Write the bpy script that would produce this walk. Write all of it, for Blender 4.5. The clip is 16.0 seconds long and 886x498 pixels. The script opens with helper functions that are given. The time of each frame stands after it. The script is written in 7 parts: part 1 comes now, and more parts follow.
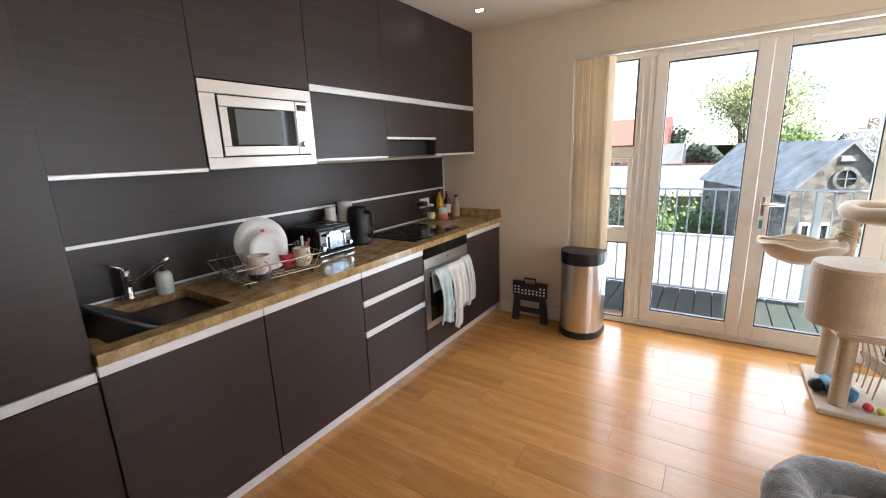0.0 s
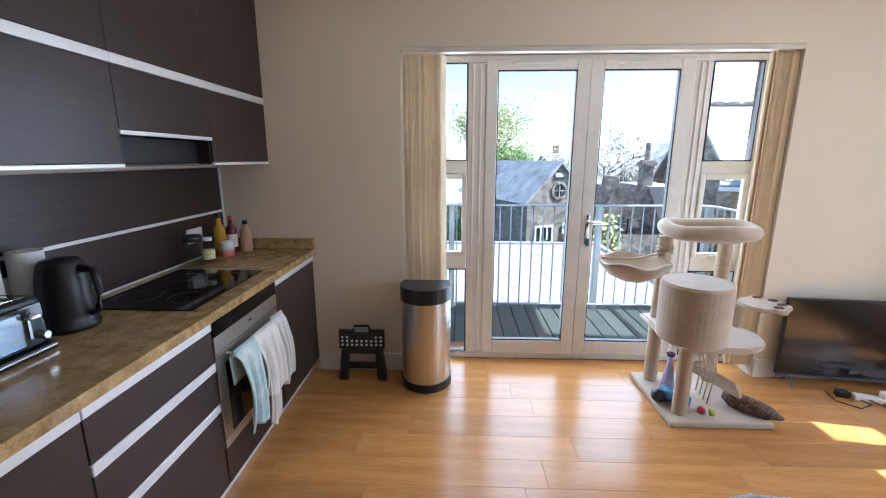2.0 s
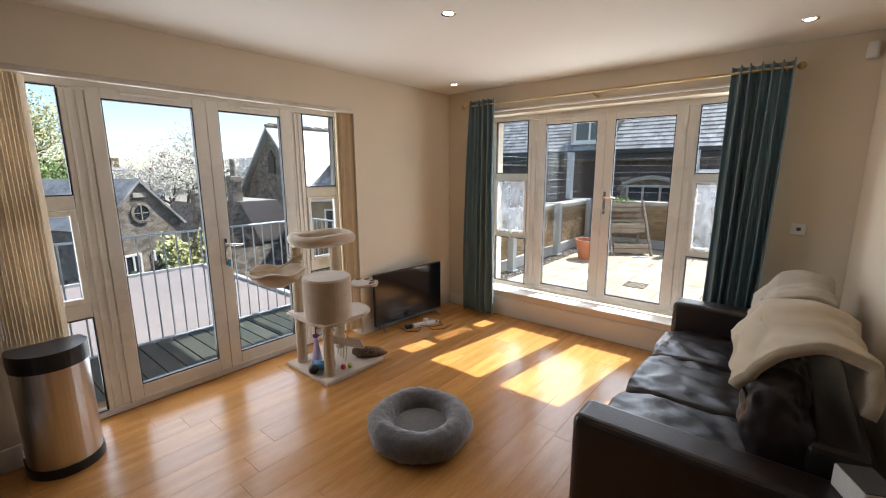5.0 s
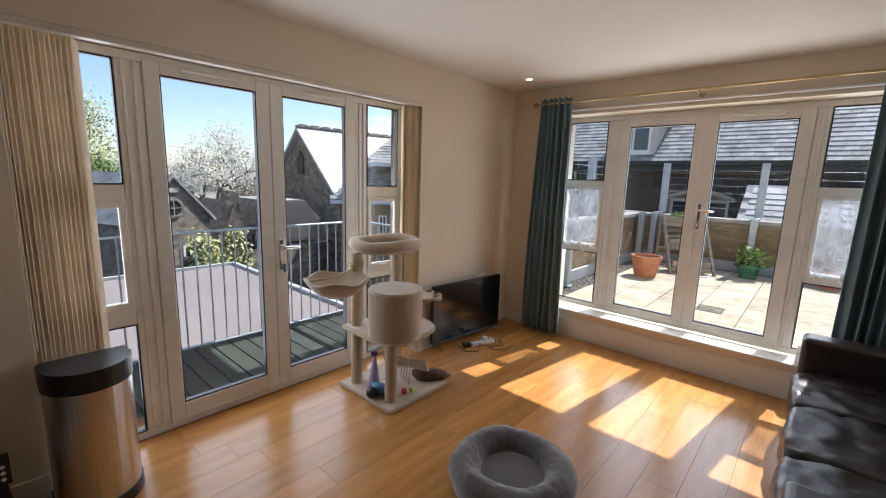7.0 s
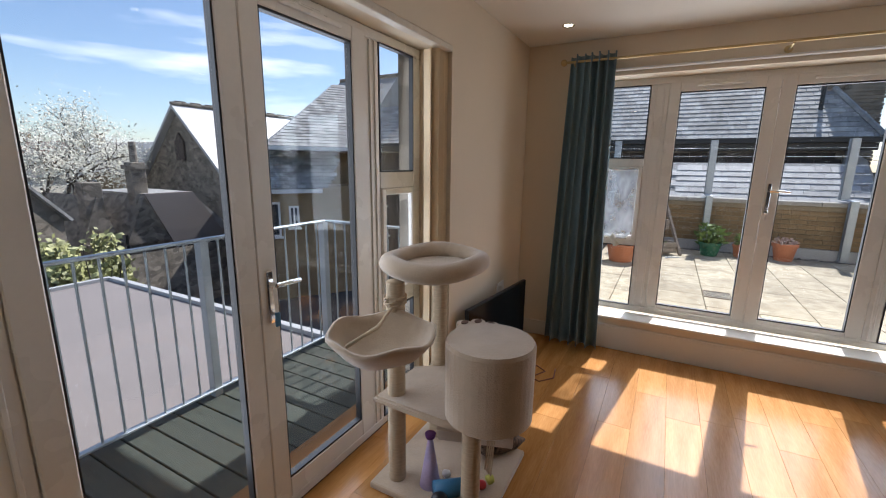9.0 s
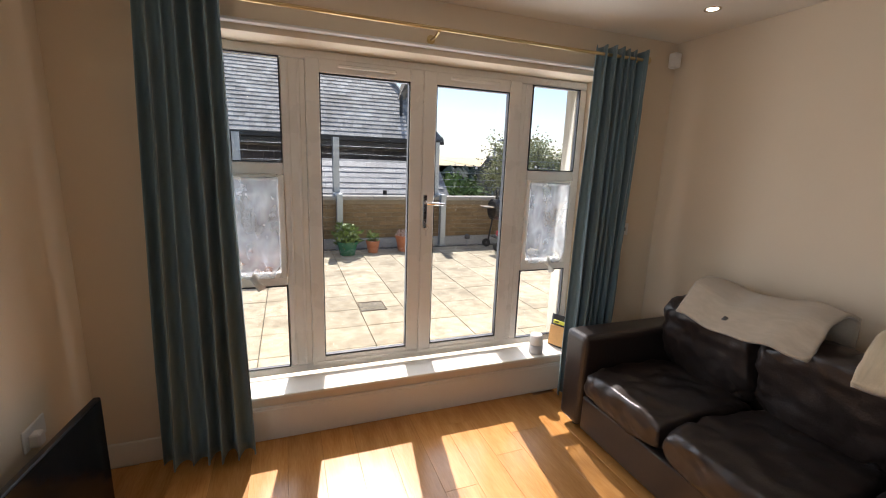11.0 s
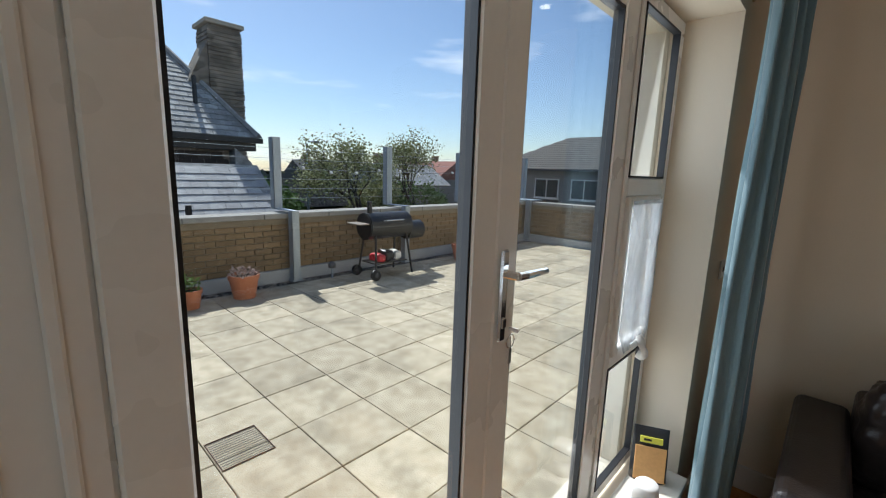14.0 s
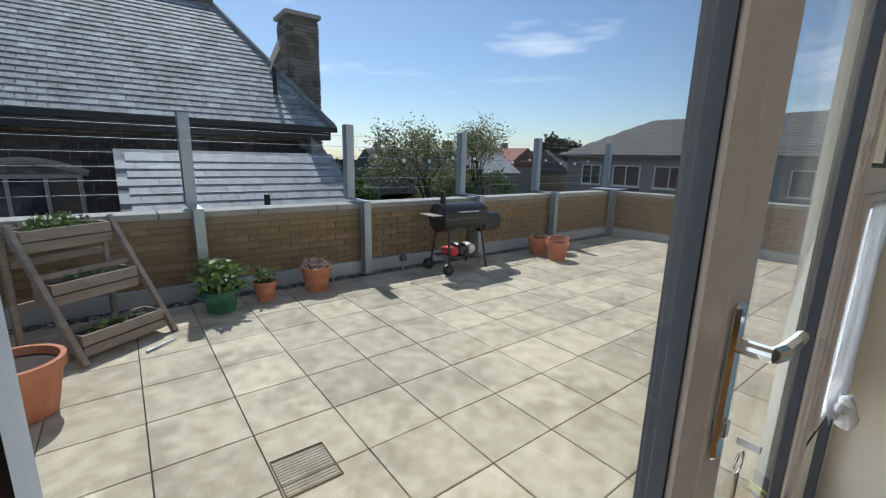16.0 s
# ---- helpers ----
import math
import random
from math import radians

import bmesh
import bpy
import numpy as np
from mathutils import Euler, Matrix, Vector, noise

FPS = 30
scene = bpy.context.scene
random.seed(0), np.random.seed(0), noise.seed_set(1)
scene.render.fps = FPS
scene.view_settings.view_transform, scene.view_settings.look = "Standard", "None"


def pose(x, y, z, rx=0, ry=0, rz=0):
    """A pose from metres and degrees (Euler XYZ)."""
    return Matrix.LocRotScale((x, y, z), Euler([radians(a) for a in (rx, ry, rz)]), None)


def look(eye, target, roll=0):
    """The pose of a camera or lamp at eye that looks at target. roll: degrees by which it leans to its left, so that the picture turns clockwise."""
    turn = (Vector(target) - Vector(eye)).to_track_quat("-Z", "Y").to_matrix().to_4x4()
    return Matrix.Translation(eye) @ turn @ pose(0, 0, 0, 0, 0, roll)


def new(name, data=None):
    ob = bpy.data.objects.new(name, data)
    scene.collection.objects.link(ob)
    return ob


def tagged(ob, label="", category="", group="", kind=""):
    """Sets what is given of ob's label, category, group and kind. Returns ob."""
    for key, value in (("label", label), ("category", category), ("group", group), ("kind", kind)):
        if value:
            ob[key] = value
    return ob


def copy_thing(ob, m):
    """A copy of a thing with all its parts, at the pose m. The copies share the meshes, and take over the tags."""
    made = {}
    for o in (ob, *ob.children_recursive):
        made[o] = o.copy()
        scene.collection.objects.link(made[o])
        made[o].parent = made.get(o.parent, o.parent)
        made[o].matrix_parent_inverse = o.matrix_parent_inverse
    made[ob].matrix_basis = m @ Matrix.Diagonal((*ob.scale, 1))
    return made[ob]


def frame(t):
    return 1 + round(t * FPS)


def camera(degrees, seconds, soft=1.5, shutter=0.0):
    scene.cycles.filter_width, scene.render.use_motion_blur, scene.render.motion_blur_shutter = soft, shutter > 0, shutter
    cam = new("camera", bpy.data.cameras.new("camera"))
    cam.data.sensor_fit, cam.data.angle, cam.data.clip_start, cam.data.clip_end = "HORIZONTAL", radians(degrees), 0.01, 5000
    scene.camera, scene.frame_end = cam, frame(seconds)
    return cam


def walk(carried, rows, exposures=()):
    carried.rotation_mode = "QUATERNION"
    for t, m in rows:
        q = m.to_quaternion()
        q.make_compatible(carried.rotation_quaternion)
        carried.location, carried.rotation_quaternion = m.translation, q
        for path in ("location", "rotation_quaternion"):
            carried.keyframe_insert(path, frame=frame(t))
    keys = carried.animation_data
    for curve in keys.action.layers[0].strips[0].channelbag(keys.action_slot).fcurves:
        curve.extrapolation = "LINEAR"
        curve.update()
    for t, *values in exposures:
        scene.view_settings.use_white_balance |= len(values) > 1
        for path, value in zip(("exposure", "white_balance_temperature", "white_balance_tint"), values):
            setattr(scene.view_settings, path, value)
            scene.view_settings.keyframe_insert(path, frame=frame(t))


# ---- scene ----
cam = camera(93.5, 16.0, soft=1.1)
PATH = [
    (0, (2.248, -3.666, 1.498), (1.177, -2.038, 1.045), -2.1),
    (0.5, (2.175, -3.501, 1.513), (1.257, -1.767, 1.126), -0.9),
    (1, (2.158, -3.209, 1.495), (1.268, -1.462, 1.096), 1.7),
    (1.5, (1.922, -3.055, 1.504), (1.375, -1.172, 1.11), 2.0),
    (2, (1.62, -2.989, 1.506), (1.546, -1.036, 1.082), -0.0),
    (2.5, (1.34, -2.928, 1.476), (1.64, -0.991, 1.077), -0.6),
    (3, (1.15, -3.02, 1.538), (1.969, -1.262, 1.052), -1.4),
    (3.5, (1.051, -3.238, 1.574), (2.248, -1.716, 1.072), -0.8),
    (4, (1.044, -3.352, 1.626), (2.516, -2.063, 1.212), -0.1),
    (4.2, (1.061, -3.39, 1.629), (2.605, -2.177, 1.244), 0.1),
    (6.3, (1.148, -3.278, 1.59), (2.577, -1.917, 1.265), 0.5),
    (6.5, (1.141, -3.151, 1.574), (2.561, -1.783, 1.238), 1.0),
    (7, (1.151, -2.772, 1.578), (2.619, -1.456, 1.241), 1.8),
    (7.5, (1.23, -2.385, 1.549), (2.687, -1.062, 1.196), 1.9),
    (8, (1.275, -1.962, 1.54), (2.725, -0.635, 1.169), 1.8),
    (8.5, (1.303, -1.604, 1.543), (2.861, -0.415, 1.146), 1.5),
    (9, (1.465, -1.36, 1.537), (3.192, -0.436, 1.136), 0.7),
    (9.5, (1.716, -1.217, 1.568), (3.633, -0.834, 1.145), 0.4),
    (10, (1.964, -1.156, 1.641), (3.898, -1.378, 1.184), 1.0),
    (10.2, (2.106, -1.156, 1.648), (4.012, -1.554, 1.192), 1.7),
    (12.3, (3.751, -1.213, 1.588), (5.525, -2.056, 1.211), 1.4),
    (12.5, (3.905, -1.196, 1.598), (5.655, -2.09, 1.224), 1.1),
    (13, (4.24, -1.187, 1.603), (5.89, -2.26, 1.249), 0.8),
    (13.5, (4.546, -1.241, 1.605), (6.056, -2.507, 1.258), 1.2),
    (14, (4.747, -1.23, 1.591), (6.095, -2.664, 1.234), 1.8),
    (14.5, (4.904, -1.205, 1.6), (6.131, -2.737, 1.214), 2.1),
    (15, (4.984, -1.256, 1.596), (6.223, -2.774, 1.194), 2.2),
    (15.5, (5.038, -1.347, 1.603), (6.41, -2.741, 1.189), 1.8),
    (16, (5.116, -1.407, 1.591), (6.665, -2.6, 1.169), 1.3),
]
# exposure and white balance along the walk: stops, kelvin, tint
TONE = [(0.0, 2.05, 5950, 11), (0.7, 1.78, 5450, 11), (1.5, 1.78, 5200, 11), (2.5, 1.92, 5200, 11), (3.0, 1.68, 5250, 10), (3.5, 1.5, 5750, 12), (4.2, 1.25, 6200, 13), (6.5, 0.9, 6050, 15), (7.5, 0.65, 6000, 16), (8.5, 0.62, 5950, 16), (9.0, 0.44, 5950, 16), (10.0, 0.74, 6800, 21), (12.5, 0.18, 5750, 10), (14.0, 0.02, 5800, 9), (15.0, -0.04, 5750, 9), (16.0, -0.13, 5700, 9)]
walk(cam, [(t, look(eye, target, roll)) for t, eye, target, roll in PATH], TONE)

# ---- world, sun ----
SUN_DIR = Vector((1.70, -0.26, 2.098)).normalized()
world = bpy.data.worlds.new("sky")
scene.world = world
world.use_nodes = True
wn, wl = world.node_tree.nodes, world.node_tree.links
sky = wn.new("ShaderNodeTexSky")
sky.sky_type, sky.sun_disc = "NISHITA", False
sky.sun_elevation = math.asin(SUN_DIR.z)
sky.sun_rotation = math.atan2(SUN_DIR.x, SUN_DIR.y)
sky.air_density, sky.dust_density, sky.ozone_density = 1.0, 0.5, 1.5
# thin high clouds drawn over the sky
geo = wn.new("ShaderNodeTexCoord")
cmap = wn.new("ShaderNodeMapping")
cmap.inputs["Scale"].default_value = (1.2, 1.2, 7.0)
cn = wn.new("ShaderNodeTexNoise")
cn.inputs["Scale"].default_value, cn.inputs["Detail"].default_value = 2.6, 7.0
cr = wn.new("ShaderNodeValToRGB")
cr.color_ramp.elements[0].position, cr.color_ramp.elements[1].position = 0.56, 0.78
cmix = wn.new("ShaderNodeMixRGB")
cmix.inputs[2].default_value = (9.0, 9.3, 9.8, 1)
wl.new(geo.outputs["Generated"], cmap.inputs[0]); wl.new(cmap.outputs[0], cn.inputs["Vector"])
wl.new(cn.outputs["Fac"], cr.inputs[0]); wl.new(cr.outputs[0], cmix.inputs[0]); wl.new(sky.outputs[0], cmix.inputs[1])
wl.new(cmix.outputs[0], wn["Background"].inputs["Color"])
wn["Background"].inputs["Strength"].default_value = 0.12
sun = new("sun", bpy.data.lights.new("sun", "SUN"))
sun.data.energy, sun.data.angle, sun.data.color = 5.0, radians(0.55), (1.0, 0.95, 0.87)
sun.matrix_world = look(SUN_DIR * 30, (0, 0, 0))
# daylight that enters by the two glazed openings
for nm, m, sx, sy, en in (("daylight_balcony", look((2.47, 0.16, 1.15), (2.47, -2, 1.0)), 2.3, 2.0, 25), ("daylight_terrace", look((5.45, -1.98, 1.24), (3, -1.98, 1.0)), 2.3, 1.8, 25)):
    a = new(nm, bpy.data.lights.new(nm, "AREA"))
    a.data.shape, a.data.size, a.data.size_y, a.data.energy, a.data.color = "RECTANGLE", sx, sy, en, (0.93, 0.97, 1.0)
    a.matrix_world = m

# ---- building blocks ----
def nodes_of(m):
    m.use_nodes = True
    return m.node_tree.nodes, m.node_tree.links, m.node_tree.nodes["Principled BSDF"]


def mat(name, color, rough=0.5, metal=0.0, vary=0.12, scale=8.0, stretch=(1, 1, 1), bump=0.0, fine=80.0, spec=0.5, coat=0.0, island=0.0, obj=0.0, color2=None, lift=0.5, sheen=0.0, worn=0.06, placed=False, stain=None, cells=None):
    """Surface with a coarse and a fine mottle, roughness wear and fine relief, in metres."""
    m = bpy.data.materials.new(name)
    n, l, b = nodes_of(m)
    tc = n.new("ShaderNodeTexCoord")
    mp = n.new("ShaderNodeMapping")
    mp.inputs["Scale"].default_value = stretch
    if placed:
        # one continuous pattern over all the pieces of a surface
        l.new(n.new("ShaderNodeNewGeometry").outputs["Position"], mp.inputs[0])
    else:
        l.new(tc.outputs["Object"], mp.inputs[0])
    a, f = n.new("ShaderNodeTexNoise"), n.new("ShaderNodeTexNoise")
    a.inputs["Scale"].default_value, a.inputs["Detail"].default_value = scale, 4.0
    f.inputs["Scale"].default_value, f.inputs["Detail"].default_value = fine, 3.0
    l.new(mp.outputs[0], a.inputs["Vector"]); l.new(mp.outputs[0], f.inputs["Vector"])
    mixed = n.new("ShaderNodeMath"); mixed.operation = "MULTIPLY_ADD"
    mixed.inputs[1].default_value = 0.35
    l.new(f.outputs["Fac"], mixed.inputs[0])
    half = n.new("ShaderNodeMath"); half.operation = "MULTIPLY"; half.inputs[1].default_value = 0.65
    l.new(a.outputs["Fac"], half.inputs[0]); l.new(half.outputs[0], mixed.inputs[2])
    ramp = n.new("ShaderNodeValToRGB")
    c2 = color2 or tuple(min(1, c * (1 + vary)) for c in color)
    c1 = color if color2 else tuple(c * (1 - vary) for c in color)
    ramp.color_ramp.elements[0].position, ramp.color_ramp.elements[1].position = lift - 0.18, lift + 0.18
    ramp.color_ramp.elements[0].color, ramp.color_ramp.elements[1].color = (*c1, 1), (*c2, 1)
    l.new(mixed.outputs[0], ramp.inputs[0])
    last = ramp.outputs[0]
    if island or obj:
        src = n.new("ShaderNodeObjectInfo") if obj else n.new("ShaderNodeNewGeometry")
        hs = n.new("ShaderNodeHueSaturation")
        mr = n.new("ShaderNodeMapRange")
        k = obj or island
        mr.inputs["To Min"].default_value, mr.inputs["To Max"].default_value = 1 - k, 1 + k
        l.new(src.outputs["Random"] if obj else src.outputs["Random Per Island"], mr.inputs[0])
        l.new(mr.outputs[0], hs.inputs["Value"]); l.new(last, hs.inputs["Color"])
        last = hs.outputs[0]
    if cells:
        # rubble: each stone a tone of its own
        vo = n.new("ShaderNodeTexVoronoi")
        vo.inputs["Scale"].default_value = cells[0]
        vm = n.new("ShaderNodeMapping"); vm.inputs["Scale"].default_value = (1, 1, 1.7)
        l.new(mp.outputs[0], vm.inputs[0]); l.new(vm.outputs[0], vo.inputs["Vector"])
        cs_ = n.new("ShaderNodeSeparateColor"); l.new(vo.outputs["Color"], cs_.inputs[0])
        cr = n.new("ShaderNodeMapRange"); cr.inputs["To Min"].default_value, cr.inputs["To Max"].default_value = 1 - cells[1], 1 + cells[1]
        l.new(cs_.outputs[0], cr.inputs[0])
        ch_s = n.new("ShaderNodeHueSaturation"); l.new(cr.outputs[0], ch_s.inputs["Value"]); l.new(last, ch_s.inputs["Color"])
        last = ch_s.outputs[0]
    if stain:
        # blotches of dirt with an outline of their own
        sn = n.new("ShaderNodeTexNoise")
        sn.inputs["Scale"].default_value, sn.inputs["Detail"].default_value, sn.inputs["Roughness"].default_value = stain[0], 6.0, 0.65
        l.new(mp.outputs[0], sn.inputs["Vector"])
        sr = n.new("ShaderNodeMapRange")
        sr.inputs["From Min"].default_value, sr.inputs["From Max"].default_value = stain[2], stain[2] + 0.14
        sr.inputs["To Max"].default_value = stain[1]
        l.new(sn.outputs["Fac"], sr.inputs[0])
        sm = n.new("ShaderNodeMix"); sm.data_type = "RGBA"
        l.new(sr.outputs[0], sm.inputs[0]); l.new(last, sm.inputs[6])
        sm.inputs[7].default_value = (*stain[3], 1)
        last = sm.outputs[2]
    l.new(last, b.inputs["Base Color"])
    rr = n.new("ShaderNodeMapRange")
    rr.inputs["To Min"].default_value, rr.inputs["To Max"].default_value = max(0.02, rough - worn), min(1, rough + worn)
    l.new(a.outputs["Fac"], rr.inputs[0]); l.new(rr.outputs[0], b.inputs["Roughness"])
    b.inputs["Metallic"].default_value = metal
    b.inputs["Specular IOR Level"].default_value = spec
    b.inputs["Coat Weight"].default_value = coat
    b.inputs["Sheen Weight"].default_value = sheen
    if bump:
        bp = n.new("ShaderNodeBump")
        bp.inputs["Strength"].default_value, bp.inputs["Distance"].default_value = bump, 0.004
        l.new(f.outputs["Fac"], bp.inputs["Height"]); l.new(bp.outputs[0], b.inputs["Normal"])
    return m


def glass_mat(name, tint=(1, 1, 1), gloss=0.02, milky=0.0, least=0.0):
    m = bpy.data.materials.new(name)
    m.use_nodes = True
    n, l = m.node_tree.nodes, m.node_tree.links
    n.clear()
    out, tr, gl, mx = (n.new("ShaderNode" + k) for k in ("OutputMaterial", "BsdfTransparent", "BsdfGlossy", "MixShader"))
    tr.inputs[0].default_value = (*tint, 1)
    gl.inputs["Roughness"].default_value = gloss
    lw, pw, ma = (n.new("ShaderNode" + k) for k in ("LayerWeight", "Math", "Math"))
    lw.inputs[0].default_value = 0.5
    pw.operation, ma.operation = "POWER", "MULTIPLY_ADD"
    pw.inputs[1].default_value, ma.inputs[1].default_value, ma.inputs[2].default_value = 4.0, 0.55, 0.035
    l.new(lw.outputs["Facing"], pw.inputs[0]); l.new(pw.outputs[0], ma.inputs[0])
    l.new(ma.outputs[0], mx.inputs[0]); l.new(tr.outputs[0], mx.inputs[1]); l.new(gl.outputs[0], mx.inputs[2])
    last = mx.outputs[0]
    if milky:
        df, ns, rp, m2 = (n.new("ShaderNode" + k) for k in ("BsdfDiffuse", "TexNoise", "ValToRGB", "MixShader"))
        df.inputs[0].default_value = (0.8, 0.83, 0.86, 1)
        ns.inputs["Scale"].default_value = 3.0
        rp.color_ramp.elements[0].position, rp.color_ramp.elements[1].position = 0.4, 0.75
        rp.color_ramp.elements[0].color, rp.color_ramp.elements[1].color = (least, least, least, 1), (milky, milky, milky, 1)
        l.new(ns.outputs["Fac"], rp.inputs[0]); l.new(rp.outputs[0], m2.inputs[0]); l.new(last, m2.inputs[1]); l.new(df.outputs[0], m2.inputs[2])
        last = m2.outputs[0]
    l.new(last, out.inputs[0])
    return m


def thing(name, label, category, at=(0, 0, 0), group="", turn=0):
    e = new(name)
    e.empty_display_size = 0.05
    e.matrix_basis = pose(*at, 0, 0, turn)
    return tagged(e, label, category, group)


def part(name, bm, material, parent=None, label="", smooth=False, kind=""):
    """Links a bmesh, drawn in the parent's coordinates, as one mesh object."""
    me = bpy.data.meshes.new(name)
    bmesh.ops.recalc_face_normals(bm, faces=bm.faces)
    bm.to_mesh(me)
    bm.free()
    if smooth:
        for p in me.polygons:
            p.use_smooth = True
    me.materials.append(material)
    ob = new(name, me)
    if parent is not None:
        ob.parent = parent
    if label:
        ob["label"] = label
    if kind:
        ob["kind"] = kind
    return ob


def solo(name, bm, material, label, category, group="", kind="", smooth=False):
    return tagged(part(name, bm, material, smooth=smooth), label, category, group, kind)


def B():
    return bmesh.new()


def box(bm, x0, x1, y0, y1, z0, z1, bev=0.0, m=None, seg=1):
    r = bmesh.ops.create_cube(bm, size=1.0)
    vs = r["verts"]
    for v in vs:
        v.co = Vector(((x0 + x1) / 2 + v.co.x * (x1 - x0), (y0 + y1) / 2 + v.co.y * (y1 - y0), (z0 + z1) / 2 + v.co.z * (z1 - z0)))
    if bev:
        es = list({e for v in vs for e in v.link_edges})
        r = bmesh.ops.bevel(bm, geom=es, offset=bev, segments=seg, affect="EDGES", profile=0.5)
        vs = list({v for f in r["faces"] for v in f.verts} | {v for v in vs if v.is_valid})
    if m is not None:
        bmesh.ops.transform(bm, matrix=m, verts=vs)
    return bm


def rod(bm, a, b, r0, r1=None, n=12, caps=True):
    """A round bar from a to b."""
    a, b = Vector(a), Vector(b)
    q = (b - a).to_track_quat("Z", "Y").to_matrix().to_4x4()
    bmesh.ops.create_cone(bm, cap_ends=caps, segments=n, radius1=r0, radius2=r0 if r1 is None else r1, depth=(b - a).length,
                          matrix=Matrix.Translation((a + b) / 2) @ q)
    return bm


def spin(bm, profile, at=(0, 0, 0), n=32, sx=1.0, sy=1.0):
    """A turned shape: (radius, height) pairs about the upright axis."""
    rings = []
    for r, z in profile:
        rings.append([bm.verts.new((at[0] + sx * r * math.cos(2 * math.pi * k / n), at[1] + sy * r * math.sin(2 * math.pi * k / n), at[2] + z)) for k in range(n)])
    for a, b in zip(rings, rings[1:]):
        for k in range(n):
            bm.faces.new((a[k], a[(k + 1) % n], b[(k + 1) % n], b[k]))
    for ring, (r, z) in ((rings[0], profile[0]), (rings[-1], profile[-1])):
        if r > 1e-4 :
            try:
                bm.faces.new(ring)
            except ValueError:
                pass
    bmesh.ops.remove_doubles(bm, verts=[v for ring in rings for v in ring], dist=1e-5)
    return bm


def tube(bm, pts, r, n=8, close=False):
    """A round tube along points."""
    pts = [Vector(p) for p in pts]
    rings = []
    up = Vector((0, 0, 1))
    for i, p in enumerate(pts):
        if close:
            d = pts[(i + 1) % len(pts)] - pts[i - 1]
        else:
            d = pts[min(i + 1, len(pts) - 1)] - pts[max(i - 1, 0)]
        d.normalize()
        s = d.cross(up if abs(d.z) < 0.95 else Vector((1, 0, 0))).normalized()
        u = s.cross(d)
        rr = r[i] if isinstance(r, (list, tuple)) else r
        rings.append([bm.verts.new(p + rr * (math.cos(2 * math.pi * k / n) * s + math.sin(2 * math.pi * k / n) * u)) for k in range(n)])
    pairs = list(zip(rings, rings[1:])) + ([(rings[-1], rings[0])] if close else [])
    for a, b in pairs:
        for k in range(n):
            bm.faces.new((a[k], a[(k + 1) % n], b[(k + 1) % n], b[k]))
    if not close:
        bm.faces.new(rings[0]); bm.faces.new(rings[-1])
    return bm


def sheet(bm, f, nu, nv, thick=0.0):
    """A surface f(u, v) with u, v from 0 to 1, given a thickness along its normals."""
    P = [[Vector(f(i / nu, j / nv)) for j in range(nv + 1)] for i in range(nu + 1)]
    g = [[bm.verts.new(p) for p in col] for col in P]
    for i in range(nu):
        for j in range(nv):
            bm.faces.new((g[i][j], g[i + 1][j], g[i + 1][j + 1], g[i][j + 1]))
    if thick:
        h = []
        for i in range(nu + 1):
            col = []
            for j in range(nv + 1):
                a = P[min(i + 1, nu)][j] - P[max(i - 1, 0)][j]
                b = P[i][min(j + 1, nv)] - P[i][max(j - 1, 0)]
                col.append(bm.verts.new(P[i][j] + a.cross(b).normalized() * thick))
            h.append(col)
        for i in range(nu):
            for j in range(nv):
                bm.faces.new((h[i][j], h[i][j + 1], h[i + 1][j + 1], h[i + 1][j]))
        for i in range(nu):
            for j in (0, nv):
                bm.faces.new((g[i][j], g[i + 1][j], h[i + 1][j], h[i][j]))
        for j in range(nv):
            for i in (0, nu):
                bm.faces.new((g[i][j], g[i][j + 1], h[i][j + 1], h[i][j]))
    return bm


def pillow(bm, x0, x1, y0, y1, z0, z1, puff=0.5, n=12, m=None, wr=0.0, seed=0.0):
    """A stuffed cushion: a rounded box with puffed faces and small creases."""
    r = bmesh.ops.create_cube(bm, size=2.0)
    es = list({e for v in r["verts"] for e in v.link_edges})
    bmesh.ops.subdivide_edges(bm, edges=es, cuts=n, use_grid_fill=True)
    vs = list(bm.verts)
    c, h = Vector(((x0 + x1) / 2, (y0 + y1) / 2, (z0 + z1) / 2)), Vector(((x1 - x0) / 2, (y1 - y0) / 2, (z1 - z0) / 2))
    for v in vs:
        p = v.co
        q = [math.copysign(abs(t) ** 0.85, t) for t in p]
        k = 1.0 - puff * 0.12 * (abs(p.x * p.y) ** 3 + abs(p.y * p.z) ** 3 + abs(p.x * p.z) ** 3)
        w = Vector((q[0] * h.x * k, q[1] * h.y * k, q[2] * h.z * k))
        if wr:
            w += v.co.normalized() * wr * (noise.noise((c + w) * 9 + Vector((seed, 0, 0))) + 0.6 * noise.noise((c + w) * 23 + Vector((0, seed, 0))) - 0.45 * max(0.0, 0.16 - abs(noise.noise((c + w) * 11 + Vector((seed, seed, 0))))) * 4 * max(0.0, 0.5 - p.y))
        v.co = c + w
    if m is not None:
        bmesh.ops.transform(bm, matrix=m, verts=vs)
    return bm


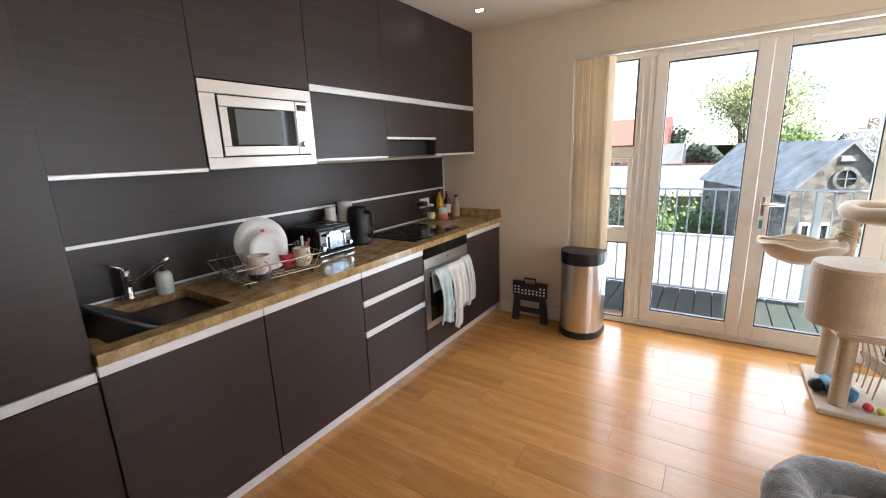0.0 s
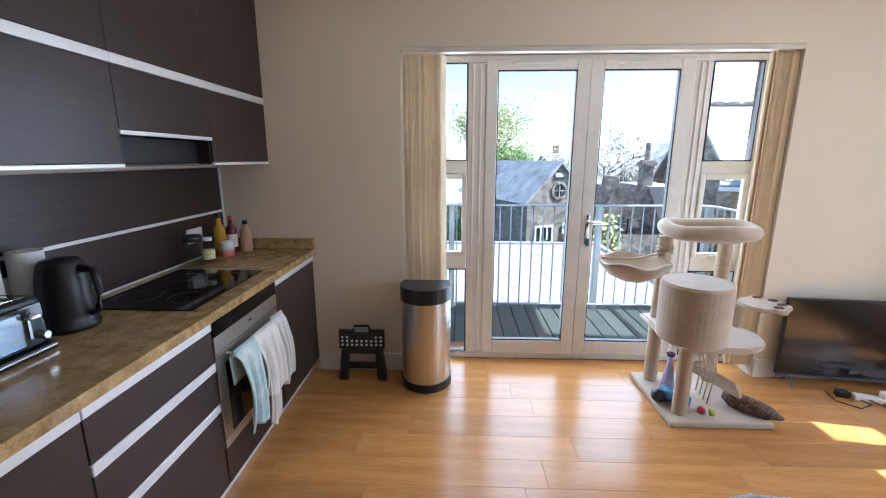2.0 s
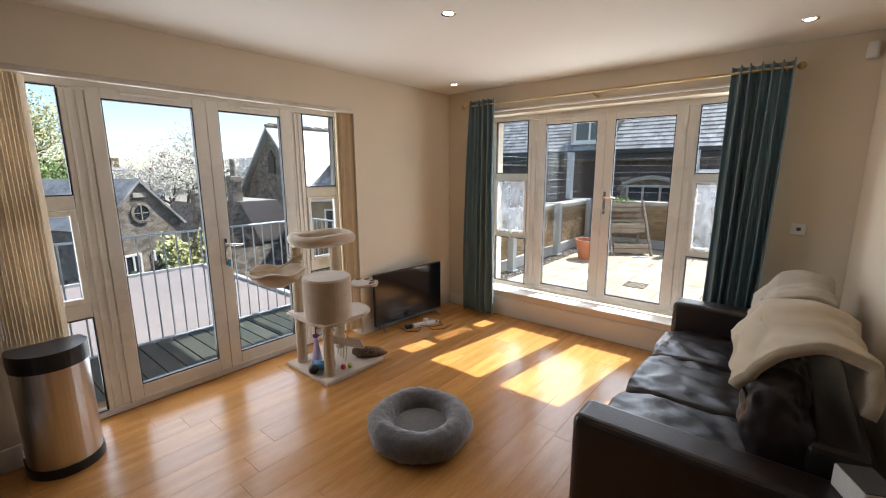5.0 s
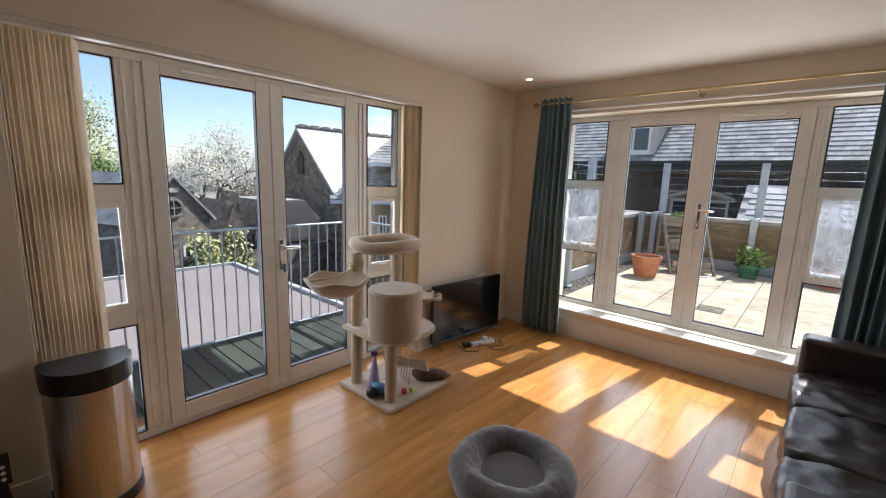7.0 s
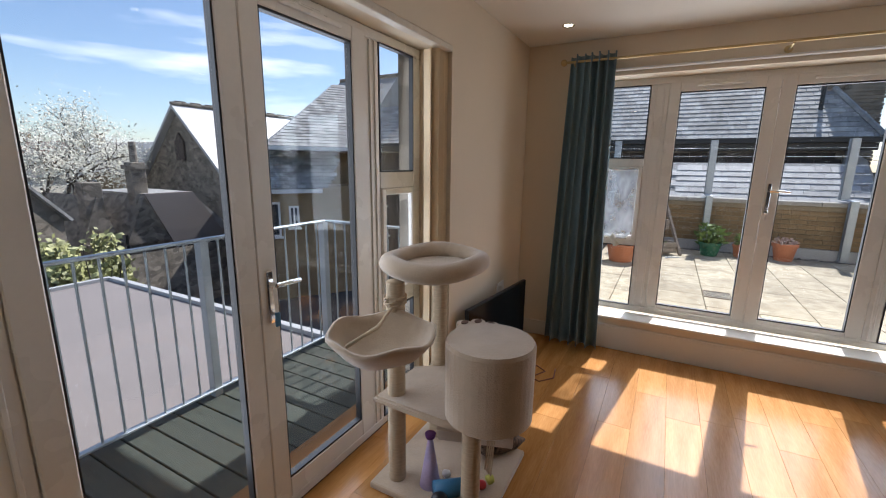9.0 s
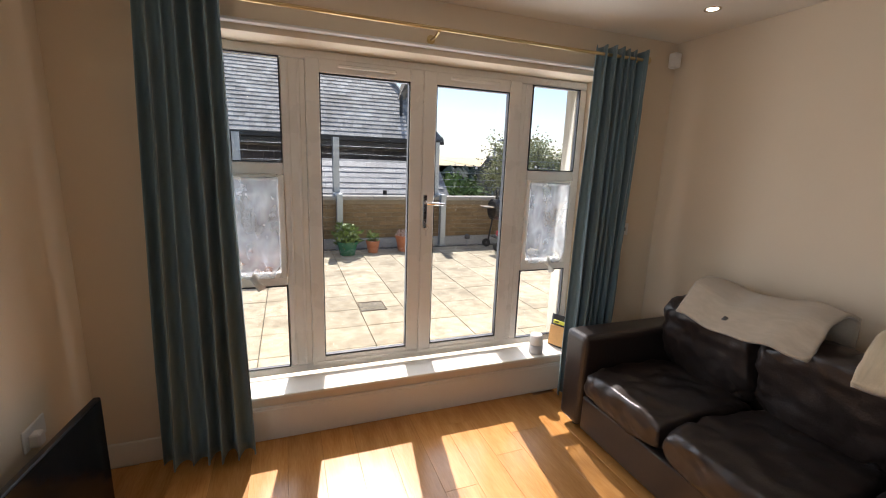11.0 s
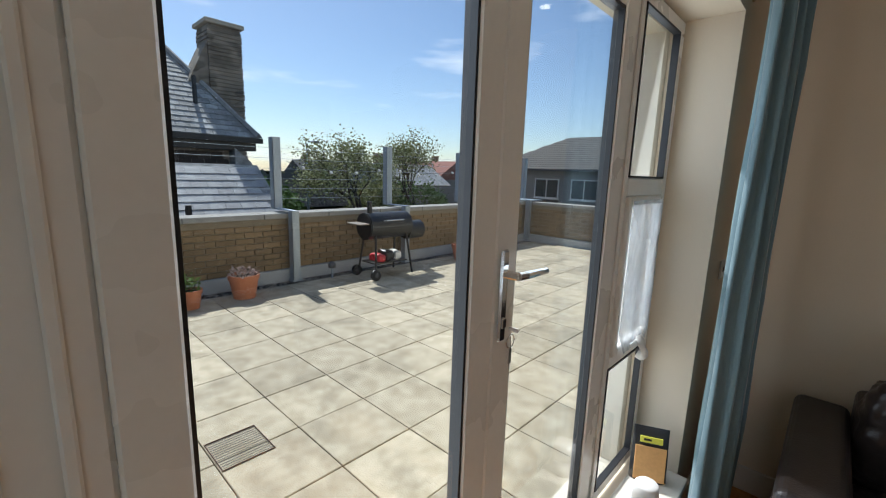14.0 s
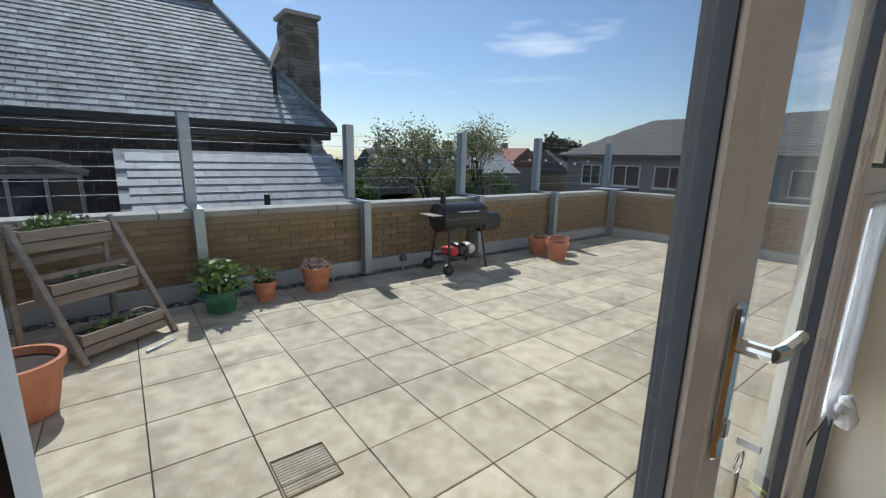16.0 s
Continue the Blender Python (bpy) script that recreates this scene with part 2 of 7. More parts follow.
def wall_with(bm, u0, u1, z0, z1, d0, d1, openings, put):
    """A wall slab in (u, depth, z) with rectangular openings cut through."""
    us = sorted({u0, u1, *[o for q in openings for o in q[:2]]})
    zs = sorted({z0, z1, *[o for q in openings for o in q[2:]]})
    for a, b in zip(us, us[1:]):
        za = None
        for c, d in zip(zs, zs[1:]):
            hole = any(o[0] - 1e-6 <= a and b <= o[1] + 1e-6 and o[2] - 1e-6 <= c and d <= o[3] + 1e-6 for o in openings)
            if not hole and za is None:
                za = c
            if za is not None and (hole or d == zs[-1]):
                top = c if hole else d
                mbox(bm, a, b, d0, d1, za, top, put)
                za = None
    bmesh.ops.remove_doubles(bm, verts=bm.verts, dist=1e-5)
    return bm


def mbox(bm, u0, u1, d0, d1, z0, z1, put, bev=0.0):
    """A box in wall coordinates: along the wall, outwards, up."""
    k = [put(u0, d0, z0), put(u1, d1, z1)]
    x, y, z = zip(*k)
    return box(bm, min(x), max(x), min(y), max(y), min(z), max(z), bev)


def put_n(u, d, z):
    return (u, d, z)


def put_e(u, d, z):
    return (5.298 + d, -u, z)


# ---- materials ----
M_WALL = mat("painted_plaster", (0.72, 0.62, 0.475), 0.75, vary=0.03, scale=2.0, bump=0.05, fine=220)
M_CEIL = mat("ceiling_paint", (0.80, 0.76, 0.68), 0.85, vary=0.02, scale=1.5, bump=0.04, fine=200)
M_TRIM = mat("gloss_trim_paint", (0.74, 0.69, 0.60), 0.4, vary=0.03, scale=4)
M_UPVC = mat("white_upvc", (0.80, 0.77, 0.71), 0.28, vary=0.03, scale=3, fine=60)
M_GASK = mat("black_gasket", (0.012, 0.012, 0.014), 0.5)
M_ALU = mat("brushed_aluminium_strip", (0.80, 0.80, 0.80), 0.38, 0.35, vary=0.04, scale=20)
M_DARK = mat("wenge_laminate", (0.034, 0.0215, 0.0185), 0.36, vary=0.28, scale=7, stretch=(1, 0.25, 9), fine=60, bump=0.06, spec=0.45)
M_STEEL = mat("brushed_steel", (0.66, 0.63, 0.59), 0.30, 1.0, vary=0.02, scale=3, stretch=(1, 1, 12), fine=120, worn=0.02)
M_CHROME = mat("chrome", (0.82, 0.82, 0.82), 0.10, 1.0, vary=0.02)
M_BLACKG = mat("black_glass", (0.006, 0.006, 0.007), 0.06, vary=0.05, spec=0.6)
M_BLACKP = mat("black_plastic", (0.014, 0.014, 0.015), 0.38, vary=0.15, bump=0.04)
M_GREYP = mat("grey_plastic", (0.10, 0.10, 0.105), 0.45, vary=0.1)
M_WHITEP = mat("white_plastic", (0.78, 0.77, 0.74), 0.35, vary=0.03)
M_CERAMIC = mat("white_ceramic", (0.80, 0.79, 0.76), 0.12, vary=0.02)
M_GLASS = glass_mat("window_glass", (0.97, 0.985, 0.98))
M_HAZY = glass_mat("hazy_window_glass", (0.96, 0.97, 0.98), 0.05, 0.25)
M_CLEAR = glass_mat("drinking_glass", (0.93, 0.95, 0.94))
M_BRASS = mat("aged_brass", (0.55, 0.42, 0.22), 0.3, 1.0, vary=0.1)
M_TEAL = mat("teal_curtain_cloth", (0.135, 0.218, 0.25), 0.62, vary=0.14, scale=12, stretch=(1, 1, 0.2), bump=0.25, fine=350, sheen=0.3)
M_BLIND = mat("cream_blind_cloth", (0.80, 0.66, 0.46), 0.8, vary=0.06, scale=9, bump=0.12, fine=300, obj=0.07)
M_PLUSH = mat("beige_plush", (0.47, 0.36, 0.245), 0.95, vary=0.10, scale=14, bump=0.6, fine=160, sheen=0.6)
M_SISAL = mat("sisal_rope", (0.50, 0.39, 0.26), 0.9, vary=0.15, scale=20, stretch=(1, 1, 8), bump=0.5, fine=120)
M_FLUFF = mat("grey_fluffy_fabric", (0.115, 0.105, 0.10), 0.95, vary=0.22, scale=30, bump=1.0, fine=120, sheen=0.7)
M_LEATHER = mat("dark_brown_leather", (0.023, 0.0165, 0.014), 0.36, vary=0.25, scale=10, bump=0.28, fine=130, spec=0.6, worn=0.1)
M_THROW = mat("beige_knit_throw", (0.45, 0.385, 0.29), 0.95, vary=0.10, scale=16, stretch=(1, 6, 1), bump=0.6, fine=140, sheen=0.4)
M_TOWEL_W = mat("white_towel", (0.74, 0.71, 0.65), 0.95, vary=0.08, scale=14, bump=0.5, fine=150, sheen=0.4)
M_TOWEL_B = mat("pale_teal_towel", (0.30, 0.50, 0.52), 0.95, vary=0.45, scale=16, bump=0.5, fine=150, color2=(0.72, 0.72, 0.68), lift=0.5)
M_RED = mat("red_plastic", (0.62, 0.04, 0.05), 0.4)
M_BLUE = mat("blue_plastic", (0.05, 0.19, 0.34), 0.45)
M_LILAC = mat("lilac_cloth", (0.50, 0.42, 0.62), 0.9, bump=0.2)
M_LEOPARD = mat("brown_spotted_plush", (0.03, 0.02, 0.016), 0.9, scale=60, fine=90, color2=(0.30, 0.19, 0.12), bump=0.5, lift=0.55)
M_BULB = bpy.data.materials.new("lamp_glow")
_n, _l, _b = nodes_of(M_BULB)
_b.inputs["Emission Color"].default_value, _b.inputs["Emission Strength"].default_value = (1, 0.86, 0.62, 1), 6.0


def granite():
    m = mat("brown_granite", (0.21, 0.125, 0.045), 0.16, vary=0.3, scale=17, fine=80, color2=(0.58, 0.41, 0.18), spec=0.55, worn=0.04)
    n, l, b = nodes_of(m)
    v = n.new("ShaderNodeTexVoronoi")
    v.inputs["Scale"].default_value = 120
    r = n.new("ShaderNodeValToRGB")
    r.color_ramp.elements[0].position, r.color_ramp.elements[1].position = 0.08, 0.3
    x = n.new("ShaderNodeMixRGB"); x.blend_type = "MULTIPLY"; x.inputs[0].default_value = 0.55
    tc = n.new("ShaderNodeTexCoord")
    l.new(tc.outputs["Object"], v.inputs["Vector"]); l.new(v.outputs["Distance"], r.inputs[0])
    src = b.inputs["Base Color"].links[0].from_socket
    l.new(src, x.inputs[1]); l.new(r.outputs[0], x.inputs[2]); l.new(x.outputs[0], b.inputs["Base Color"])
    return m


M_GRANITE = granite()


def oak():
    m = mat("honey_oak", (0.42, 0.18, 0.042), 0.25, vary=0.2, scale=3.0, stretch=(0.55, 5, 1), fine=26, color2=(0.62, 0.315, 0.098), obj=0.13, bump=0.05, spec=0.42, coat=0.15)
    n, l, b = nodes_of(m)
    b.inputs["Coat Roughness"].default_value = 0.17
    return m


M_OAK = oak()
M_GAP = mat("dark_joint", (0.24, 0.11, 0.035), 0.8)

# ---- the shell of the room ----
H_CEIL = 2.495
X_E, Y_N = 5.10, -0.215
bal_open, ter_open = (1.245, 3.69, 0.0, 2.182), (0.70, 3.19, 0.275, 2.215)
def put_wn(u, d, z): return (u, Y_N + d, z)
def put_we(u, d, z): return (X_E + d, -u, z)
tagged(part("wall_north", wall_with(B(), -0.0, X_E, 0, H_CEIL, 0, 0.22, [bal_open], put_wn), M_WALL), "cream painted plaster wall with balcony doors", "wall", kind="structure")
tagged(part("wall_east", wall_with(B(), 0.215, 3.76, 0, H_CEIL, 0, 0.25, [ter_open], put_we), M_WALL), "cream painted plaster wall with terrace doors", "wall", kind="structure")
tagged(part("wall_west", box(B(), -0.2, -0.001, -5.2, 0.3, 0, H_CEIL), M_WALL), "cream wall behind the kitchen units", "wall", kind="structure")
tagged(part("wall_south", box(B(), 2.80, 5.35, -3.95, -3.76, 0, H_CEIL), M_WALL), "cream painted wall behind the sofa", "wall", kind="structure")
tagged(part("wall_hall_side", box(B(), 2.80, 3.0, -5.2, -3.951, 0, H_CEIL), M_WALL), "plain cream wall of the entry side", "wall", kind="structure")
tagged(part("wall_back", box(B(), -0.2, 3.0, -5.4, -5.201, 0, H_CEIL), M_WALL), "plain cream wall closing the room", "wall", kind="structure")
ceiling = tagged(part("ceiling", box(B(), -0.25, 5.35, -5.4, 0.1, H_CEIL + 0.001, H_CEIL + 0.15), M_CEIL), "off-white painted flat ceiling", "ceiling", kind="structure")
# skirting
for nm, bx in (("baseboard_north_a", (0.62, 1.243, Y_N - 0.016, Y_N - 0.001, 0.0, 0.135)), ("baseboard_north_b", (3.692, X_E - 0.016, Y_N - 0.016, Y_N - 0.001, 0.0, 0.135)),
               ("baseboard_south", (2.82, X_E - 0.018, -3.759, -3.744, 0.0, 0.135)), ("baseboard_east_a", (X_E - 0.016, X_E - 0.001, -3.743, -3.195, 0.0, 0.135)), ("baseboard_east_b", (X_E - 0.016, X_E - 0.001, -0.69, Y_N - 0.018, 0.0, 0.135))):
    tagged(part(nm, box(B(), *bx, bev=0.004), M_TRIM), "cream gloss painted skirting board", "baseboard", kind="structure")
# panelled step below the terrace doors and its sill
st = tagged(part("baseboard_step", box(B(), X_E - 0.016, X_E - 0.001, -3.19, -0.695, 0.0, 0.215, bev=0.005), M_TRIM), "deep cream skirting below the terrace doors", "baseboard", kind="structure")
part("moulding", box(B(), X_E - 0.022, X_E - 0.017, -3.19, -0.695, 0.185, 0.2, bev=0.002), M_TRIM, st)
tagged(part("window_sill", box(B(), X_E - 0.045, 5.262, -3.19, -0.70, 0.276, 0.296, bev=0.006, seg=2), M_TRIM), "cream painted deep window sill", "window sill", kind="structure")

# ---- glazed doors ----
def french_window(name, label, put, u0, u1, z0, z1, leaves, sides, tz, glass_top, handle, milky=False):
    """A frame with two door leaves and a divided sidelight at each end."""
    w = tagged(new(name), label, "patio doors", kind="structure")
    d0, d1 = -0.004, 0.021
    zt, zb = glass_top[1], glass_top[0]
    f = B()
    mbox(f, u0, u1, d0, d1, z1 - 0.05, z1, put, 0.006)
    mbox(f, u0, u1, d0, d1, z0, z0 + 0.05, put, 0.006)
    for a, b in ((u0, sides[0][0]), (sides[0][1], leaves[0][0]), (leaves[1][1], sides[1][0]), (sides[1][1], u1)):
        mbox(f, a, b, d0, d1, z0 + 0.051, z1 - 0.051, put, 0.006)
        if b - a > 0.08:
            mbox(f, a + 0.03, a + 0.045, d0 - 0.008, d0, z0 + 0.055, z1 - 0.055, put, 0.003)
            mbox(f, b - 0.045, b - 0.03, d0 - 0.008, d0, z0 + 0.055, z1 - 0.055, put, 0.003)
    part("window_frame", f, M_UPVC, w)
    for i, (a, b) in enumerate(leaves):
        g0, g1 = (LG[name][i])
        lf = B()
        lz0, lz1 = z0 + 0.035, z1 - 0.03
        lz1 = min(lz1, zt + 0.075)
        for q in ((a, g0, lz0, lz1), (g1, b, lz0, lz1), (g0, g1, lz0, zb), (g0, g1, zt, lz1)):
            mbox(lf, q[0], q[1], d0 - 0.008, d1 + 0.005, q[2], q[3], put, 0.004)
        leaf = part("door_leaf", lf, M_UPVC, w)
        gk = B()
        for q in ((g0 - 0.0015, g0 + 0.006, zb, zt), (g1 - 0.007, g1 + 0.0015, zb, zt), (g0, g1, zb, zb + 0.010), (g0, g1, zt - 0.010, zt)):
            mbox(gk, q[0], q[1], -0.006, 0.0275, q[2], q[3], put)
        part("gasket", gk, M_GASK, leaf)
        part("pane", mbox(B(), g0 + 0.004, g1 - 0.004, 0.003, 0.008, zb + 0.004, zt - 0.004, put), M_GLASS, leaf).visible_shadow = False
        v = B()
        c = (a + b) / 2
        mbox(v, c - 0.17, c + 0.17, d0 - 0.025, d0 - 0.009, zt + 0.030, zt + 0.052, put, 0.006)
        part("trickle_vent", v, M_UPVC, w)
        sweep = B()
        mbox(sweep, a + 0.02, b - 0.02, d0 - 0.015, d0 - 0.009, lz0 + 0.012, lz0 + 0.03, put, 0.003)
        part("seal_strip", sweep, M_UPVC, leaf)
    # lever handle on the active leaf
    hu, hz, way = handle
    hb = B()
    mbox(hb, hu - 0.014, hu + 0.014, d0 - 0.019, d0 - 0.009, hz - 0.12, hz + 0.10, put, 0.005)
    p0, p1, p2 = put(hu, d0 - 0.018, hz + 0.045), put(hu, d0 - 0.055, hz + 0.045), put(hu + way * 0.115, d0 - 0.057, hz + 0.042)
    rod(hb, p0, p1, 0.010)
    tube(hb, [p1, put(hu + way * 0.02, d0 - 0.06, hz + 0.046), put(hu + way * 0.07, d0 - 0.06, hz + 0.045), p2], [0.010, 0.010, 0.009, 0.008])
    mbox(hb, hu - 0.008, hu + 0.008, d0 - 0.024, d0 - 0.019, hz - 0.085, hz - 0.06, put, 0.002)
    part("handle", hb, M_CHROME, w, "chrome lever handle with long plate", smooth=False)
    # sidelights
    for a, b in sides:
        sl = B()
        for za, zb2 in tz:
            mbox(sl, a + 0.001, b - 0.001, d0, d1, za, zb2, put, 0.004)
        part("transom", sl, M_UPVC, w)
        mid0, mid1 = tz[0][1], tz[1][0]
        cs = B()
        for q in ((a, a + 0.035, mid0, mid1), (b - 0.035, b, mid0, mid1), (a + 0.035, b - 0.035, mid0, mid0 + 0.035), (a + 0.035, b - 0.035, mid1 - 0.035, mid1)):
            mbox(cs, q[0], q[1], d0 - 0.014, d1 - 0.01, q[2], q[3], put, 0.005)
        sash = part("casement", cs, M_UPVC, w)
        part("pane", mbox(B(), a + 0.035, b - 0.035, 0.008, 0.014, mid0 + 0.035, mid1 - 0.035, put), M_HAZY if milky else M_GLASS, sash).visible_shadow = False
        gk = B()
        for za, zb2 in ((z0 + 0.05, tz[0][0]), (tz[1][1], z1 - 0.05)):
            part("pane", mbox(B(), a, b, 0.008, 0.014, za, zb2, put), M_GLASS, w).visible_shadow = False
            for q in ((a, a + 0.007, za, zb2), (b - 0.007, b, za, zb2), (a, b, za, za + 0.007), (a, b, zb2 - 0.007, zb2)):
                mbox(gk, q[0], q[1], -0.006, 0.02, q[2], q[3], put)
        part("gasket", gk, M_GASK, w)
        hb = B()
        c = (a + b) / 2
        mbox(hb, c - 0.05, c + 0.05, d0 - 0.035, d0 - 0.015, mid0 + 0.008, mid0 + 0.024, put, 0.006)
        part("casement_handle", hb, M_WHITEP, sash)
    return w


LG = {"window_1": ((1.877, 2.402), (2.576, 3.075)), "window_2": ((1.362, 1.893), (2.062, 2.572))}
win_n = french_window("window_1", "white plastic glazed double doors with sidelights to a balcony", put_n, 1.247, 3.688, 0.0, 2.180, ((1.80, 2.488), (2.490, 3.17)), ((1.32, 1.675), (3.285, 3.61)), ((0.71, 0.81), (1.40, 1.49)), (0.151, 2.084), (2.535, 1.02, 1))
win_e = french_window("window_2", "white plastic glazed double doors with sidelights to a terrace", put_e, 0.705, 3.185, 0.297, 2.212, ((1.288, 1.976), (1.978, 2.66)), ((0.757, 1.155), (2.747, 3.13)), ((0.875, 0.925), (1.530, 1.597)), (0.388, 2.098), (2.003, 1.325, 1), True)

# ---- floor of oak planks ----
floor = tagged(part("floor", box(B(), -0.2, 5.1, -5.4, 0.30, -0.12, -0.012), M_GAP), "honey oak plank floor with a satin varnish", "floor", kind="structure")
rng = random.Random(4)
plank_meshes = {}
PLANK_W = 0.186
row, y = 0, Y_N + 0.21
while y > -5.2:
    x = -0.05 - rng.random() * 1.0
    while x < 5.1:
        ln = rng.choice((0.75, 0.95, 1.15, 1.35))
        a, b = max(x, 0.0), min(x + ln, 5.098)
        if b - a > 0.05:
            key = round(b - a, 3)
            if key not in plank_meshes:
                bm = box(B(), 0.0004, key - 0.0004, 0.0004, PLANK_W - 0.0004, -0.012, 0.0, bev=0.0007)
                me = bpy.data.meshes.new("plank")
                bm.to_mesh(me); bm.free(); me.materials.append(M_OAK)
                plank_meshes[key] = me
            o = new("plank", plank_meshes[key])
            o.location = (a, y - PLANK_W, 0)
            o.parent = floor
        x += ln
    y -= PLANK_W


# ---- kitchen ----
KX, KU = 0.61, 0.358   # fronts of the base and wall units
GAPW = 0.0025


def front(bm, x, y0, y1, z0, z1, t=0.019):
    return box(bm, x - t, x, min(y0, y1) + GAPW, max(y0, y1) - GAPW, z0, z1, bev=0.0015)


def base_unit(name, label, y0, y1, fronts):
    u = thing(name, label, "kitchen cabinet", (0.3, (y0 + y1) / 2, 0.08), "base units")
    o = Vector(u.location)
    def L(x0, x1, a, b, z0, z1, bev=0.0):
        return box(B(), x0 - o.x, x1 - o.x, a - o.y, b - o.y, z0 - o.z, z1 - o.z, bev)
    part("carcass", L(0.02, KX - 0.02, y1 + 0.001, y0 - 0.001, 0.08, 0.855), M_DARK, u)
    for z0, z1 in fronts:
        part("drawer_front" if len(fronts) > 1 else "door", L(KX - 0.019, KX, y1 + GAPW, y0 - GAPW, z0, z1, 0.0015), M_DARK, u)
    rails = [0.835] + [z1 + 0.02 for z0, z1 in fronts if z1 < 0.8]
    for z in rails:
        part("grip_rail", L(KX - 0.018, KX + 0.004, y1 + 0.001, y0 - 0.001, z - 0.019, z + 0.019, 0.003), M_ALU, u, "brushed aluminium grip rail")
    return u


base_unit("base_cabinet", "dark wenge base cabinet beside the end wall", -0.216, -0.825, [(0.085, 0.815)])
base_unit("drawer_cabinet", "dark wenge unit of three drawers with aluminium rails", -1.43, -2.03, [(0.085, 0.445), (0.485, 0.635), (0.675, 0.815)])
base_unit("base_cabinet", "dark wenge base cabinet under the worktop", -2.03, -2.65, [(0.085, 0.815)])
base_unit("sink_cabinet", "dark wenge base cabinet under the sink", -2.65, -3.255, [(0.085, 0.815)])
tagged(part("plinth", box(B(), 0.50, 0.565, -5.19, -0.2165, 0.0, 0.079, bev=0.001), M_ALU), "pale aluminium kitchen plinth along the base units", "plinth", kind="structure")

# tall unit at the end of the run
tall = thing("tall_cabinet", "tall dark wenge larder cabinet to the ceiling", "kitchen cabinet", (0.3, -3.866, 0.08))
part("carcass", box(B(), -0.28, 0.28, -0.60, 0.608, 0, 2.41), M_DARK, tall)
part("door", box(B(), 0.281, 0.30, -0.60, 0.61, 0.76, 2.41, bev=0.0015), M_DARK, tall)
part("door", box(B(), 0.281, 0.30, -0.60, 0.61, 0.005, 0.715, bev=0.0015), M_DARK, tall)
part("grip_rail", box(B(), 0.282, 0.304, -0.60, 0.61, 0.72, 0.757, bev=0.003), M_ALU, tall, "brushed aluminium grip rail")


def wall_unit(label, y0, y1, fronts, rail=(), name="wall_cabinet"):
    u = thing(name, label, "kitchen cabinet", (0.17, (y0 + y1) / 2, fronts[0][0]), "wall units")
    o = Vector(u.location)
    def L(x0, x1, a, b, z0, z1, bev=0.0):
        return box(B(), x0 - o.x, x1 - o.x, a - o.y, b - o.y, z0 - o.z, z1 - o.z, bev)
    part("carcass", L(0.0, KU - 0.02, y1 + 0.001, y0 - 0.001, fronts[0][0] + 0.002, 2.493), M_DARK, u)
    for z0, z1 in fronts:
        part("door", L(KU - 0.019, KU, y1 + 0.001, y0 - 0.001, z0 + 0.002, z1 - 0.002, 0.0012), M_DARK, u)
    for z0, z1 in rail:
        part("grip_rail", L(KU - 0.018, KU + 0.004, y1 + 0.0005, y0 - 0.0005, z0, z1, 0.002), M_ALU, u, "brushed aluminium grip rail")
    return u


RAILS = [(1.845, 1.882), (1.472, 1.487)]
wall_unit("dark wenge wall cabinet against the end wall", -0.216, -0.84, [(1.487, 1.845), (1.882, 2.493)], RAILS)
wall_unit("dark wenge wall cabinet above the extractor", -0.84, -1.43, [(1.612, 1.845), (1.882, 2.493)], RAILS[:1] + [(1.595, 1.612)])
wall_unit("dark wenge wall cabinet beside the microwave", -1.43, -2.05, [(1.487, 1.845), (1.882, 2.493)], RAILS)
wall_unit("dark wenge wall cabinet above the microwave", -2.05, -2.655, [(1.846, 2.493)])
wall_unit("tall dark wenge wall cabinet over the sink", -2.655, -3.255, [(1.467, 2.493)], [(1.450, 1.467)])
hood = thing("cooker_hood", "recessed dark extractor under the wall cabinet", "cooker hood", (0.18, -1.135, 1.482))
part("canopy", box(B(), -0.17, 0.10, -0.299, 0.299, 0.0, 0.11), M_BLACKP, hood)
part("side_cheek", box(B(), 0.101, 0.165, 0.285, 0.299, -0.005, 0.11), M_DARK, hood)
part("filter", box(B(), -0.13, 0.16, -0.284, 0.284, -0.009, -0.001, bev=0.002), M_GREYP, hood)

# microwave in its steel surround
mw = thing("microwave", "built-in stainless steel microwave in a steel surround", "microwave", (0.193, -2.352, 1.458))
mw.scale = (1, 0.985, 0.925)
part("body", box(B(), -0.16, 0.16, -0.29, 0.29, 0.01, 0.40), M_GREYP, mw)
sr = B()
for q in ((-0.305, 0.305, 0.0, 0.055), (-0.305, 0.305, 0.355, 0.415), (-0.305, -0.232, 0.056, 0.354), (0.270, 0.305, 0.056, 0.354)):
    box(sr, 0.161, 0.172, *q, bev=0.002)
part("surround", sr, M_STEEL, mw, "brushed steel trim frame")
part("shadow_gap", box(B(), 0.155, 0.163, -0.232, 0.270, 0.056, 0.354), M_BLACKP, mw)
dr = B()
for q in ((-0.226, 0.188, 0.062, 0.108), (-0.226, 0.188, 0.296, 0.348), (-0.226, -0.186, 0.109, 0.295), (0.181, 0.188, 0.109, 0.295)):
    box(dr, 0.164, 0.178, *q, bev=0.002)
door = part("door", dr, M_STEEL, mw)
part("window", box(B(), 0.164, 0.174, -0.185, 0.180, 0.110, 0.294), M_BLACKG, door, "black glass microwave window")
part("inner_screen", box(B(), 0.1741, 0.1746, -0.150, 0.105, 0.116, 0.288), mat("grey_mesh", (0.13, 0.14, 0.135), 0.3), door)
pn = part("control_panel", box(B(), 0.164, 0.178, 0.191, 0.264, 0.062, 0.348, bev=0.002), M_STEEL, mw)
